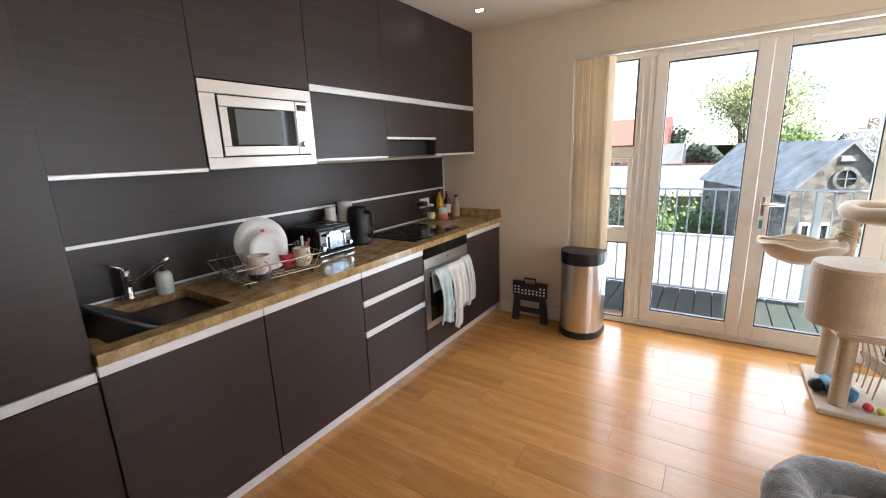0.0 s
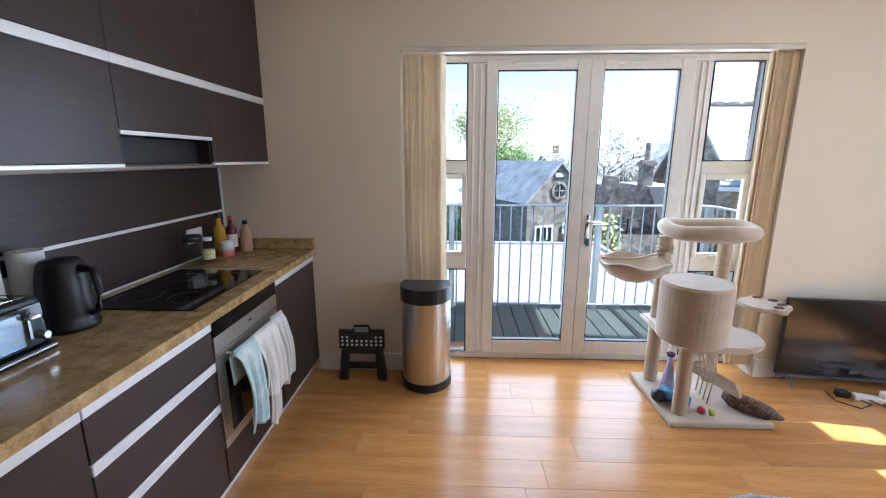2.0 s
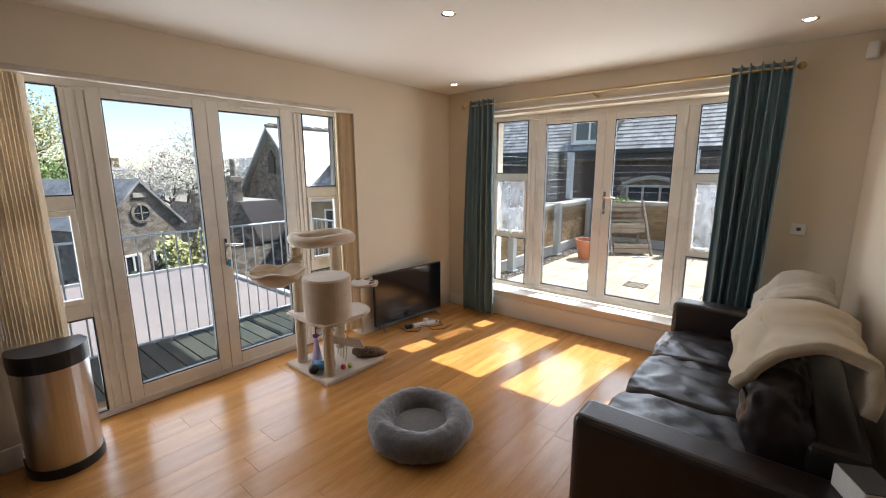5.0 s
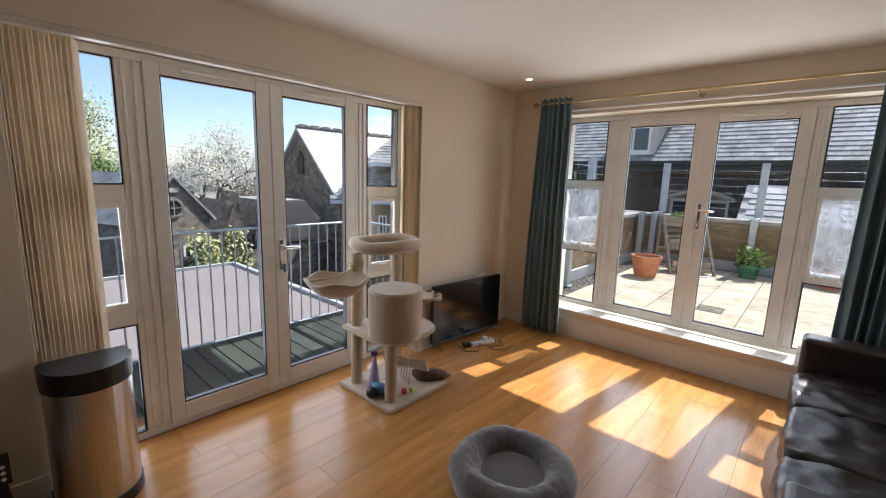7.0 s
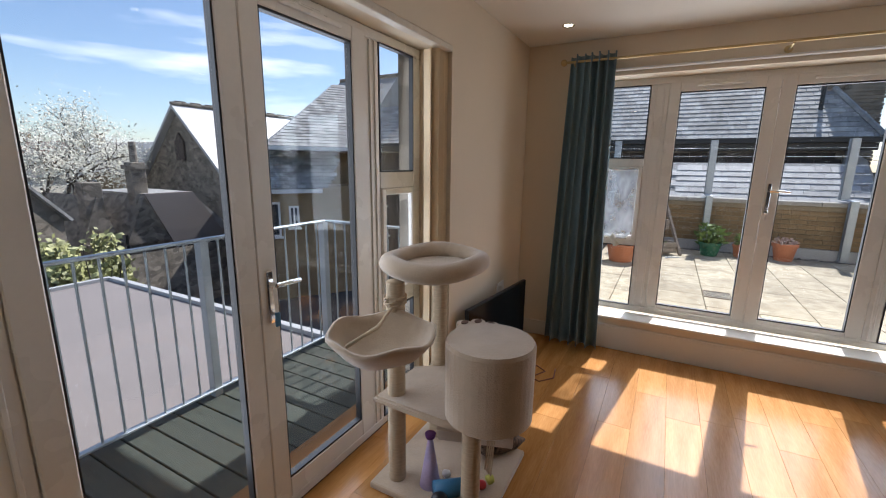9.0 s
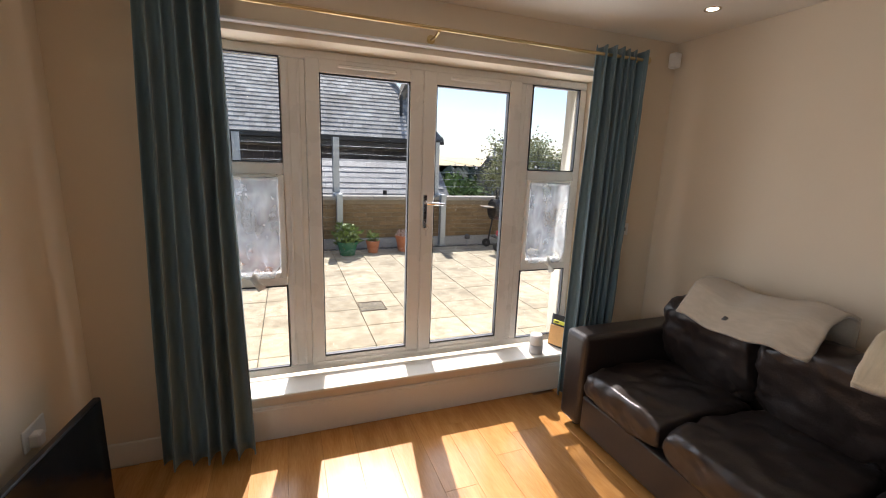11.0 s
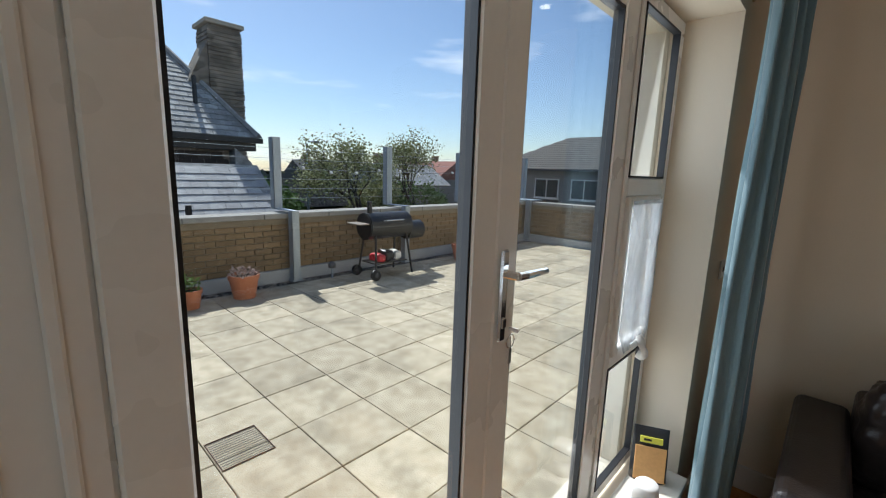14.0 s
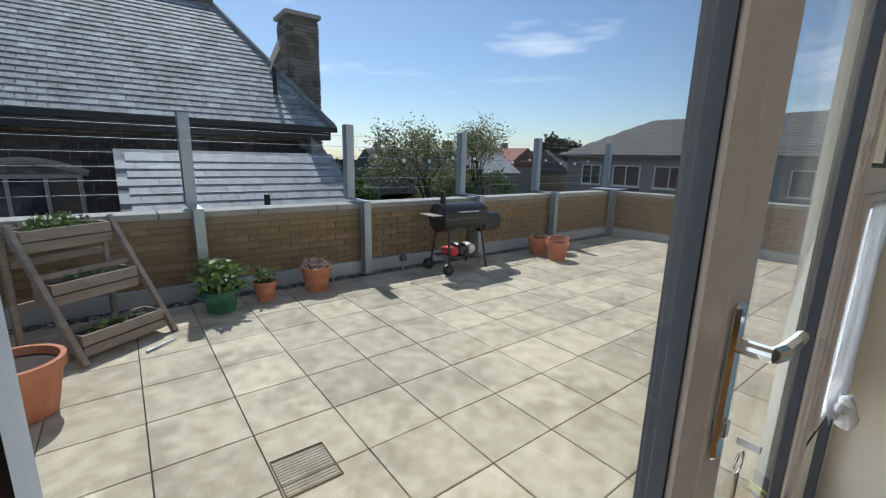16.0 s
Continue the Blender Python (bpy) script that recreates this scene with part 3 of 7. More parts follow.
part("display", box(B(), 0.1781, 0.1795, 0.200, 0.256, 0.298, 0.332), M_BLACKG, pn)
kb = B()
rod(kb, (0.178, 0.228, 0.118), (0.198, 0.228, 0.118), 0.019, 0.017, 24)
part("knob", kb, M_CHROME, pn)
for k in range(4):
    part("button", box(B(), 0.1781, 0.1805, 0.205, 0.25, 0.165 + k * 0.026, 0.180 + k * 0.026, bev=0.001), M_ALU, pn)

# splashback with two thin metal strips
sp = tagged(part("splashback", box(B(), 0.0, 0.016, -3.254, -0.2165, 0.90, 1.448), M_DARK), "dark wenge splashback panel with thin metal strips", "splashback", kind="structure")
part("strip", box(B(), 0.016, 0.021, -3.254, -0.2165, 1.155, 1.171, bev=0.001), M_ALU, sp, "thin aluminium strip")
part("strip", box(B(), 0.016, 0.021, -3.254, -0.2165, 0.902, 0.912, bev=0.001), M_ALU, sp, "thin aluminium strip")
part("end_strip", box(B(), 0.0005, 0.024, -0.2335, -0.217, 0.93, 1.446), M_ALU, sp, "thin aluminium end strip")

# worktop with the sink cut through it
wt = tagged(part("worktop", wall_with(B(), 0.2165, 3.254, 0.0165, 0.632, 0.86, 0.90, [(2.745, 3.195, 0.14, 0.55)], lambda u, d, z: (z, -u, d)), M_GRANITE), "polished brown speckled granite worktop", "worktop")
us = B()
box(us, 0.03, 0.632, -0.236, -0.2165, 0.901, 0.972, bev=0.002)
part("upstand", us, M_GRANITE, wt)
sk = thing("sink", "dark grey composite undermount kitchen sink", "sink", (0.345, -2.97, 0.70))
M_SINK = mat("grey_composite", (0.06, 0.057, 0.05), 0.45, vary=0.15, bump=0.1)
bs = B()
for q in ((-0.205, 0.205, -0.225, 0.225, 0.0, 0.012), (-0.222, -0.206, -0.242, 0.242, 0.0, 0.158), (0.206, 0.222, -0.242, 0.242, 0.0, 0.158), (-0.206, 0.206, -0.242, -0.226, 0.0, 0.158), (-0.206, 0.206, 0.226, 0.242, 0.0, 0.158)):
    box(bs, *q)
part("basin", bs, M_SINK, sk)
dn = B()
rod(dn, (0.0, 0.05, 0.0125), (0, 0.05, 0.018), 0.04, n=24)
part("drain", dn, M_CHROME, sk)
bowl = thing("washing_up_bowl", "grey plastic washing-up bowl tilted in the sink", "washing-up bowl", (0.37, -3.11, 0.84))
wb = B()
T_ = pose(0, 0, 0.02, -32, 0, 0)
spin(wb, [(0, -0.07), (0.13, -0.07), (0.15, -0.055), (0.172, 0.060), (0.190, 0.064), (0.192, 0.074), (0.166, 0.076), (0.142, -0.05), (0.12, -0.062), (0, -0.062)], n=40, sx=0.98, sy=0.74)
bmesh.ops.transform(wb, matrix=T_, verts=wb.verts)
part("tub", wb, mat("grey_bowl_plastic", (0.05, 0.05, 0.052), 0.35), bowl, smooth=True)
tap = thing("kitchen_tap", "chrome mixer tap with a black swivel spout", "tap", (0.085, -2.95, 0.90))
tb = B()
spin(tb, [(0.026, 0), (0.026, 0.012), (0.019, 0.02), (0.019, 0.10), (0.021, 0.105), (0.021, 0.135), (0.012, 0.14)], n=24)
part("body", tb, M_CHROME, tap, smooth=True)
tb = B()
tube(tb, [(0.01, 0.0, 0.07), (0.05, 0.04, 0.10), (0.10, 0.09, 0.15), (0.14, 0.125, 0.185)], [0.012, 0.011, 0.011, 0.013])
part("spout", tb, M_CHROME, tap, smooth=True)
tb = B()
tube(tb, [(0, 0, 0.138), (-0.005, -0.02, 0.155), (0.0, -0.055, 0.17)], [0.009, 0.007, 0.006])
part("lever", tb, M_CHROME, tap, smooth=True)

# hob and oven
hob = thing("induction_hob", "black glass hob set in the granite worktop", "hob", (0.31, -1.12, 0.9005))
part("glass_top", box(B(), -0.235, 0.235, -0.31, 0.31, 0, 0.006, bev=0.002), M_BLACKG, hob)
for cx, cy, r in ((-0.11, -0.15, 0.09), (0.11, -0.15, 0.075), (-0.11, 0.15, 0.075), (0.11, 0.15, 0.10)):
    ring = B()
    tube(ring, [(cx + r * math.cos(a * math.pi / 18), cy + r * math.sin(a * math.pi / 18), 0.0056) for a in range(36)], 0.0012, 4, close=True)
    part("heating_zone", ring, M_GREYP, hob)
oven = thing("oven", "built-in stainless steel electric oven with towels on its rail", "oven", (0.31, -1.128, 0.08))
part("body", box(B(), -0.27, 0.28, -0.297, 0.297, 0.0, 0.775), M_GREYP, oven)
part("lower_panel", box(B(), 0.281, 0.30, -0.2975, 0.2975, 0.005, 0.175, bev=0.0015), M_DARK, oven, "dark wenge filler panel")
fp = part("control_panel", box(B(), 0.281, 0.305, -0.2975, 0.2975, 0.625, 0.698, bev=0.002), M_STEEL, oven)
part("upper_strip", box(B(), 0.281, 0.3045, -0.2975, 0.2975, 0.700, 0.775, bev=0.0015), M_BLACKG, oven, "black glass control strip")
part("display", box(B(), 0.3051, 0.3062, -0.012, 0.012, 0.66, 0.672), M_GREYP, fp)
for ky in (-0.14, 0.14):
    kb = B()
    rod(kb, (0.305, ky, 0.672), (0.310, ky, 0.672), 0.009, 0.008, 16)
    part("knob", kb, M_STEEL, fp)
od = B()
for q in ((-0.2975, 0.2975, 0.18, 0.225), (-0.2975, 0.2975, 0.56, 0.62), (-0.2975, -0.235, 0.226, 0.559), (0.235, 0.2975, 0.226, 0.559)):
    box(od, 0.281, 0.305, *q, bev=0.002)
odoor = part("door", od, M_STEEL, oven)
part("window", box(B(), 0.281, 0.303, -0.234, 0.234, 0.227, 0.558), M_BLACKG, odoor, "black glass oven window")
hb = B()
rod(hb, (0.35, -0.25, 0.598), (0.35, 0.25, 0.598), 0.009)
rod(hb, (0.305, -0.22, 0.598), (0.35, -0.22, 0.598), 0.007); rod(hb, (0.305, 0.22, 0.598), (0.35, 0.22, 0.598), 0.007)
part("handle", hb, M_STEEL, odoor, "steel bar handle")


def towel(label, y0, y1, top, drop, mt, seed, bulge=0.02, name="tea_towel"):
    """A cloth folded over the oven rail."""
    h = 0.012
    def f(u, v):
        s = (v - 0.25) * (drop[0] + drop[1])
        yy = y0 + (y1 - y0) * u
        gather = 1 - 0.22 * math.sin(math.pi * min(1, abs(v - 0.25) * 1.3))
        yy = (y0 + y1) / 2 + (yy - (y0 + y1) / 2) * gather
        w = bulge * (math.sin(u * 13 + seed) * 0.6 + math.sin(u * 29 + seed * 2) * 0.3) * min(1, abs(v - 0.25) * 3)
        if v < 0.25:
            k = (0.25 - v) / 0.25
            return Vector((0.660 - 0.022 - 0.002, yy, top - k * drop[0])) + Vector((w * 0.1, 0, 0))
        k = (v - 0.25) / 0.75
        x = 0.660 + 0.022 * min(1, k * 12) + 0.028 * math.sin(k * 2.4) + w + 0.008 * u
        return Vector((x, yy, top + (0.012 if k < 0.02 else 0.0) - k * drop[1] + 0.02 * math.sin(u * 5 + seed) * k))
    t = B()
    sheet(t, f, 26, 40, 0.006)
    return solo(name, t, mt, label, "towel", "towels on the oven rail", smooth=True)


towel("white and pale teal tea towel hung on the oven rail", -1.375, -1.21, 0.69, (0.16, 0.40), M_TOWEL_B, 0.3)
towel("white tea towel hung on the oven rail", -1.23, -1.02, 0.69, (0.16, 0.33), M_TOWEL_W, 1.7, 0.03)
towel("cream oven glove cloth hung on the oven rail", -1.18, -1.09, 0.685, (0.12, 0.48), mat("cream_quilted_cloth", (0.66, 0.62, 0.56), 0.95, vary=0.06, bump=0.5, fine=90), 2.2, 0.012, "oven_glove")
towel("grey-white tea towel hung on the oven rail", -1.02, -0.90, 0.70, (0.14, 0.36), mat("pale_grey_towel", (0.60, 0.60, 0.56), 0.95, vary=0.08, bump=0.5, fine=150), 3.1, 0.028)


# ---- things on the worktop ----
WT = 0.9005
rack = thing("dish_rack", "chrome wire dish rack with drying crockery", "dish rack", (0.34, -2.41, WT), turn=-8)
wr = B()
RX, RY = 0.17, 0.235
for z, k in ((0.105, 1.0), (0.03, 0.86)):
    rx, ry = RX * k, RY * k
    tube(wr, [(-rx, -ry, z), (0, -ry * 1.02, z), (rx, -ry, z), (rx * 1.03, 0, z), (rx, ry, z), (0, ry * 1.02, z), (-rx, ry, z), (-rx * 1.02, 0, z)], 0.0032, 6, close=True)
part("rim", wr, M_CHROME, rack)
wr = B()
for k in range(13):
    y = -RY + 2 * RY * k / 12
    tube(wr, [(-RX, y, 0.105), (-RX * 0.86, y * 0.86, 0.03), (RX * 0.86, y * 0.86, 0.03), (RX, y, 0.105)], 0.0018, 5)
for k in range(7):
    x = -RX + 2 * RX * k / 6
    tube(wr, [(x, -RY, 0.105), (x * 0.86, -RY * 0.86, 0.03), (x * 0.86, RY * 0.86, 0.03), (x, RY, 0.105)], 0.0018, 5)
part("basket", wr, M_CHROME, rack)
for fx, fy in ((-0.12, -0.17), (0.12, -0.17), (-0.12, 0.17), (0.12, 0.17)):
    part("foot", rod(B(), (fx, fy, 0.0), (fx, fy, 0.03), 0.008, n=10), M_BLACKP, rack)


def plate(at, r, tilt, turn, label):
    p = thing("plate", label, "plate", at, "washed plates")
    b = B()
    spin(b, [(0.0, 0.0), (r * 0.55, 0.0), (r * 0.62, 0.004), (r, 0.018), (r, 0.022), (r * 0.62, 0.009), (r * 0.55, 0.005), (0.0, 0.005)], n=40)
    bmesh.ops.transform(b, matrix=pose(0, 0, r * 0.97, tilt, 0, turn), verts=b.verts)
    part("dish", b, M_CERAMIC, p, smooth=True)
    return p


pl = plate((0.27, -2.40, WT + 0.035), 0.135, 76, 76, "white dinner plate with a small red mark standing in the rack")
part("red_mark", box(B(), 0.030, 0.034, -0.012, 0.012, 0.185, 0.208, bev=0.002), M_RED, pl)
plate((0.34, -2.41, WT + 0.035), 0.10, 74, 80, "white side plate standing in the dish rack")
def mug(at, r, h, material, label, band=None, name="mug"):
    m = thing(name, label, "cup", at)
    b = B()
    spin(b, [(0, 0.0), (r * 0.86, 0), (r, 0.01), (r, h), (r - 0.004, h), (r - 0.005, 0.012), (0, 0.008)], n=28)
    part("cup", b, material, m, smooth=True)
    b = B()
    tube(b, [(r - 0.002, 0, h * 0.78), (r + 0.028, 0, h * 0.72), (r + 0.03, 0, h * 0.40), (r - 0.002, 0, h * 0.25)], 0.005, 8)
    part("handle", b, material, m, smooth=True)
    if band:
        b = B()
        spin(b, [(r + 0.0008, h * 0.0), (r + 0.0012, h * 0.25), (r + 0.0008, h * 0.26)], n=28)
        part("band", b, band, m)
    return m


M_PATT = mat("patterned_mug_glaze", (0.75, 0.70, 0.62), 0.2, scale=40, fine=70, color2=(0.45, 0.22, 0.15), lift=0.62)
mug((0.44, -2.53, WT + 0.036), 0.052, 0.112, M_PATT, "patterned cream mug upside down in the rack", M_BLACKP)
mug((0.38, -2.33, WT + 0.036), 0.04, 0.07, M_RED, "red cup lying in the dish rack")
mug((0.43, -2.27, WT + 0.036), 0.042, 0.095, mat("cream_glaze", (0.70, 0.62, 0.48), 0.25), "cream cup in the dish rack")
for gx, gy, r, h in ((0.23, -2.58, 0.034, 0.12), (0.31, -2.56, 0.032, 0.11)):
    g = B()
    spin(g, [(0, 0), (r * 0.85, 0), (r, h), (r - 0.002, h), (r * 0.82, 0.008), (0, 0.008)], at=(gx, gy, WT + 0.036), n=24)
    solo("drinking_glass", g, M_CLEAR, "clear tumbler upside down in the dish rack", "glass", "drying glasses", smooth=True)
cut = thing("cutlery_cup", "grey and red cutlery standing in the dish rack", "cutlery", (0.36, -2.21, WT + 0.036))
for k in range(5):
    a = k * 1.25
    part("utensil", rod(B(), (0.01 * math.cos(a), 0.01 * math.sin(a), 0), (0.035 * math.cos(a), 0.04 * math.sin(a), 0.11 + 0.012 * (k % 3)), 0.006, 0.009, 8), (M_STEEL, M_RED, M_WHITEP, M_STEEL, M_GREYP)[k], cut)

to = thing("toaster", "black four-slice toaster with chrome front and lever", "toaster", (0.185, -1.91, WT))
part("body", box(B(), -0.125, 0.105, -0.14, 0.14, 0.018, 0.185, bev=0.022, seg=3), M_BLACKP, to)
part("base", box(B(), -0.13, 0.125, -0.148, 0.148, 0.0, 0.024, bev=0.008, seg=2), M_BLACKP, to)
part("base_trim", box(B(), 0.1255, 0.128, -0.14, 0.14, 0.012, 0.018, bev=0.001), M_CHROME, to, "thin chrome trim line")
part("top_plate", box(B(), -0.105, 0.088, -0.105, 0.105, 0.1852, 0.1862, bev=0.0004), M_CHROME, to, "brushed chrome top plate")
part("front_panel", box(B(), 0.106, 0.116, -0.13, 0.13, 0.03, 0.165, bev=0.008, seg=2), M_BLACKG, to)
part("chrome_plate", box(B(), 0.1165, 0.121, -0.055, 0.055, 0.045, 0.15, bev=0.003), mat("dark_chrome", (0.40, 0.46, 0.54), 0.14, 0.95), to)
for sy in (-0.075, -0.03, 0.03, 0.075):
    part("slot", box(B(), -0.09, 0.075, sy - 0.013, sy + 0.013, 0.1835, 0.1885, bev=0.002), M_BLACKP, to)
for sy in (-0.075, 0.075):
    lv = B()
    box(lv, 0.116, 0.119, sy - 0.004, sy + 0.004, 0.06, 0.14)
    box(lv, 0.119, 0.145, sy - 0.018, sy + 0.018, 0.125, 0.14, bev=0.004)
    part("lever", lv, M_CHROME, to)
    kb = B()
    rod(kb, (0.116, sy * 1.45, 0.06), (0.135, sy * 1.45, 0.06), 0.014, 0.012, 16)
    part("knob", kb, M_CHROME, to)
ke = thing("kettle", "black plastic electric kettle with a steel lid rim", "kettle", (0.20, -1.60, WT))
ke.scale = (1.1, 1.1, 1.12)
b = B()
spin(b, [(0, 0), (0.078, 0), (0.08, 0.018), (0.074, 0.022), (0.078, 0.05), (0.072, 0.16), (0.060, 0.215), (0.05, 0.228), (0.0, 0.236)], n=32)
part("body", b, M_BLACKP, ke, smooth=True)
b = B()
tube(b, [(0.058, 0.0, 0.20), (0.11, 0.0, 0.195), (0.118, 0, 0.13), (0.10, 0, 0.06), (0.078, 0, 0.05)], [0.013, 0.014, 0.012, 0.011, 0.010], 10)
part("handle", b, M_BLACKP, ke, smooth=True)
b = B()
tube(b, [(-0.05, 0, 0.19), (-0.085, 0, 0.212)], [0.02, 0.011], 10)
part("spout", b, M_BLACKP, ke, smooth=True)
part("water_gauge", box(B(), 0.056, 0.0775, 0.032, 0.046, 0.05, 0.16, bev=0.003), M_CHROME, ke, "chrome strip beside the gauge")
for yy, xx, r, h in ((-1.745, 0.085, 0.038, 0.265), (-1.60, 0.075, 0.052, 0.285)):
    b = B()
    spin(b, [(0, 0), (r, 0), (r, h), (r * 0.35, h), (r * 0.35, h - 0.02), (0, h - 0.02)], at=(xx, yy, WT), n=28)
    solo("paper_roll", b, mat("tissue_paper", (0.80, 0.79, 0.77), 0.95, vary=0.03, bump=0.3), "white kitchen paper roll standing by the kettle", "paper roll", smooth=False)
so = thing("soap_dispenser", "clear soap bottle with a black pump by the sink", "soap dispenser", (0.13, -2.82, WT))
b = B()
spin(b, [(0, 0), (0.034, 0), (0.036, 0.006), (0.036, 0.085), (0.028, 0.102), (0.014, 0.108), (0, 0.108)], n=24)
part("bottle", b, mat("pale_soap", (0.70, 0.74, 0.68), 0.2), so, smooth=True)
b = B()
rod(b, (0, 0, 0.108), (0, 0, 0.135), 0.013); rod(b, (0, 0, 0.135), (0, 0, 0.16), 0.005); tube(b, [(0, 0, 0.16), (0.02, 0, 0.162), (0.045, 0, 0.152)], 0.006)
part("pump", b, M_BLACKP, so)
bl = thing("cleaning_bottle", "blue cleaning liquid bottle behind the sink", "bottle", (0.08, -3.2, WT))
b = B()
spin(b, [(0, 0), (0.033, 0), (0.034, 0.11), (0.015, 0.135), (0.015, 0.16), (0, 0.16)], n=20)
part("bottle", b, mat("blue_liquid", (0.10, 0.28, 0.55), 0.2), bl, smooth=True)

# bottles in the corner behind the hob
def bottle(at, r, h, body, cap, label, neck=0.4, tag=None):
    o = thing("bottle", label, "bottle", at, "bottles by the hob")
    b = B()
    spin(b, [(0, 0), (r * 0.95, 0), (r, 0.006), (r, h * 0.6), (r * 0.9, h * 0.66), (r * neck, h * 0.76), (r * neck, h * 0.9), (0, h * 0.9)], n=22)
    part("glass", b, body, o, smooth=True)
    b = B()
    spin(b, [(r * neck + 0.001, h * 0.88), (r * neck + 0.0015, h), (0, h)], n=18)
    part("cap", b, cap, o)
    if tag:
        b = B()
        spin(b, [(r + 0.0008, h * 0.15), (r + 0.0008, h * 0.5)], n=22)
        part("label", b, tag, o)
    return o


M_OIL = mat("golden_oil", (0.55, 0.30, 0.02), 0.12, vary=0.1)
M_WINE = mat("dark_red_sauce", (0.12, 0.015, 0.02), 0.12)
M_SAND = mat("tan_ceramic", (0.50, 0.33, 0.20), 0.45)
M_PAPER = mat("paper_label", (0.75, 0.72, 0.66), 0.7)
bottle((0.10, -0.43, WT), 0.036, 0.27, M_OIL, M_BLACKP, "golden cooking oil bottle beside the hob", 0.42, M_OIL)
bottle((0.12, -0.33, WT), 0.033, 0.24, M_WINE, M_RED, "dark sauce bottle with a pale label", 0.4, M_PAPER)
bottle((0.20, -0.30, WT), 0.036, 0.205, M_SAND, M_BLACKP, "tan bottle with a black stopper", 0.42)
bottle((0.13, -0.62, WT), 0.036, 0.15, M_CLEAR, M_WHITEP, "clear jar with a white and yellow label", 0.7, mat("yellow_label", (0.75, 0.70, 0.35), 0.6))
jar = thing("salt_jar", "white and coral pink salt pot", "jar", (0.16, -0.47, WT))
b = B(); spin(b, [(0, 0), (0.042, 0), (0.044, 0.045), (0, 0.045)], n=24); part("base", b, mat("coral_plastic", (0.70, 0.22, 0.16), 0.4), jar, smooth=True)
b = B(); spin(b, [(0, 0.0455), (0.043, 0.0455), (0.034, 0.095), (0.028, 0.10), (0, 0.10)], n=24); part("lid", b, M_WHITEP, jar, smooth=True)
jug = thing("blender_jug", "clear plastic jug with a black lid by the hob", "jug", (0.12, -0.74, WT))
b = B(); spin(b, [(0, 0), (0.045, 0), (0.052, 0.15), (0.05, 0.15), (0.043, 0.006), (0, 0.006)], n=24); part("jug", b, M_CLEAR, jug, smooth=True)
b = B(); spin(b, [(0, 0.151), (0.054, 0.151), (0.05, 0.185), (0, 0.19)], n=24); part("lid", b, M_BLACKP, jug, smooth=True)
soc = thing("wall_socket", "white double socket on the dark splashback", "socket", (0.0165, -0.56, 1.05))
part("plate", box(B(), 0, 0.008, -0.073, 0.073, -0.043, 0.043, bev=0.003), M_WHITEP, soc)
part("switch", box(B(), 0.0081, 0.011, -0.03, -0.018, 0.01, 0.03, bev=0.001), M_WHITEP, soc)
soc2 = copy_thing(soc, pose(0.0165, -1.68, 1.05))

# ---- bin, step stool ----
bn = thing("pedal_bin", "D-shaped stainless steel bin with a black lid", "bin", (1.405, -0.25, 0))
bn.scale = (1, 1, 0.96)
def dshape(bm, w, d, z0, z1, n=24, grow=0.0):
    pts = [Vector((-w / 2 - grow, grow, 0)), *[Vector((-(w / 2 + grow) * math.cos(math.pi * k / n), -(d - 0.10 + grow) * math.sin(math.pi * k / n) - 0.10, 0)) for k in range(n + 1)], Vector((w / 2 + grow, grow, 0))]
    lo = [bm.verts.new(p + Vector((0, 0, z0))) for p in pts]
    hi = [bm.verts.new(p + Vector((0, 0, z1))) for p in pts]
    for k in range(len(pts)):
        j = (k + 1) % len(pts)
        bm.faces.new((lo[k], lo[j], hi[j], hi[k]))
    bm.faces.new(lo); bm.faces.new(hi)
    return bm
b = dshape(B(), 0.325, 0.27, 0.05, 0.635)
part("body", b, M_STEEL, bn, "brushed stainless steel body")
part("base_ring", dshape(B(), 0.325, 0.27, 0.0, 0.055, grow=0.008), M_BLACKP, bn)
b = dshape(B(), 0.325, 0.27, 0.63, 0.73, grow=0.006)
es = [e for e in b.edges if all(v.co.z > 0.72 for v in e.verts)]
bmesh.ops.bevel(b, geom=es, offset=0.03, segments=4, affect="EDGES", profile=0.5)
part("lid", b, M_BLACKP, bn)
stool = thing("step_stool", "folded black plastic step stool with white dots", "step stool", (0.965, -0.355, 0))
b = wall_with(B(), -0.155, 0.155, 0.235, 0.365, -0.012, 0.014, [(-0.05, 0.05, 0.345, 0.365)], put_n)
part("step_panel", b, M_BLACKP, stool)
b = B()
tube(b, [(-0.055, 0, 0.362), (-0.05, 0, 0.395), (0.05, 0, 0.395), (0.055, 0, 0.362)], 0.009, 8)
part("carry_handle", b, M_BLACKP, stool)
for sx in (-1, 1):
    b = B()
    vs = [(-0.14, 0.235), (-0.09, 0.235), (-0.105, 0.0), (-0.165, 0.0)]
    lo = [b.verts.new((sx * x, -0.018, z)) for x, z in vs]
    hi = [b.verts.new((sx * x, 0.022, z)) for x, z in vs]
    for k in range(4):
        b.faces.new((lo[k], lo[(k + 1) % 4], hi[(k + 1) % 4], hi[k]))
    b.faces.new(lo); b.faces.new(hi)
    part("leg", b, M_BLACKP, stool)
part("cross_brace", box(B(), -0.11, 0.11, -0.014, 0.018, 0.195, 0.2345, bev=0.003), M_BLACKP, stool)
part("lower_brace", box(B(), -0.105, 0.105, -0.014, 0.018, 0.085, 0.125, bev=0.003), M_BLACKP, stool)
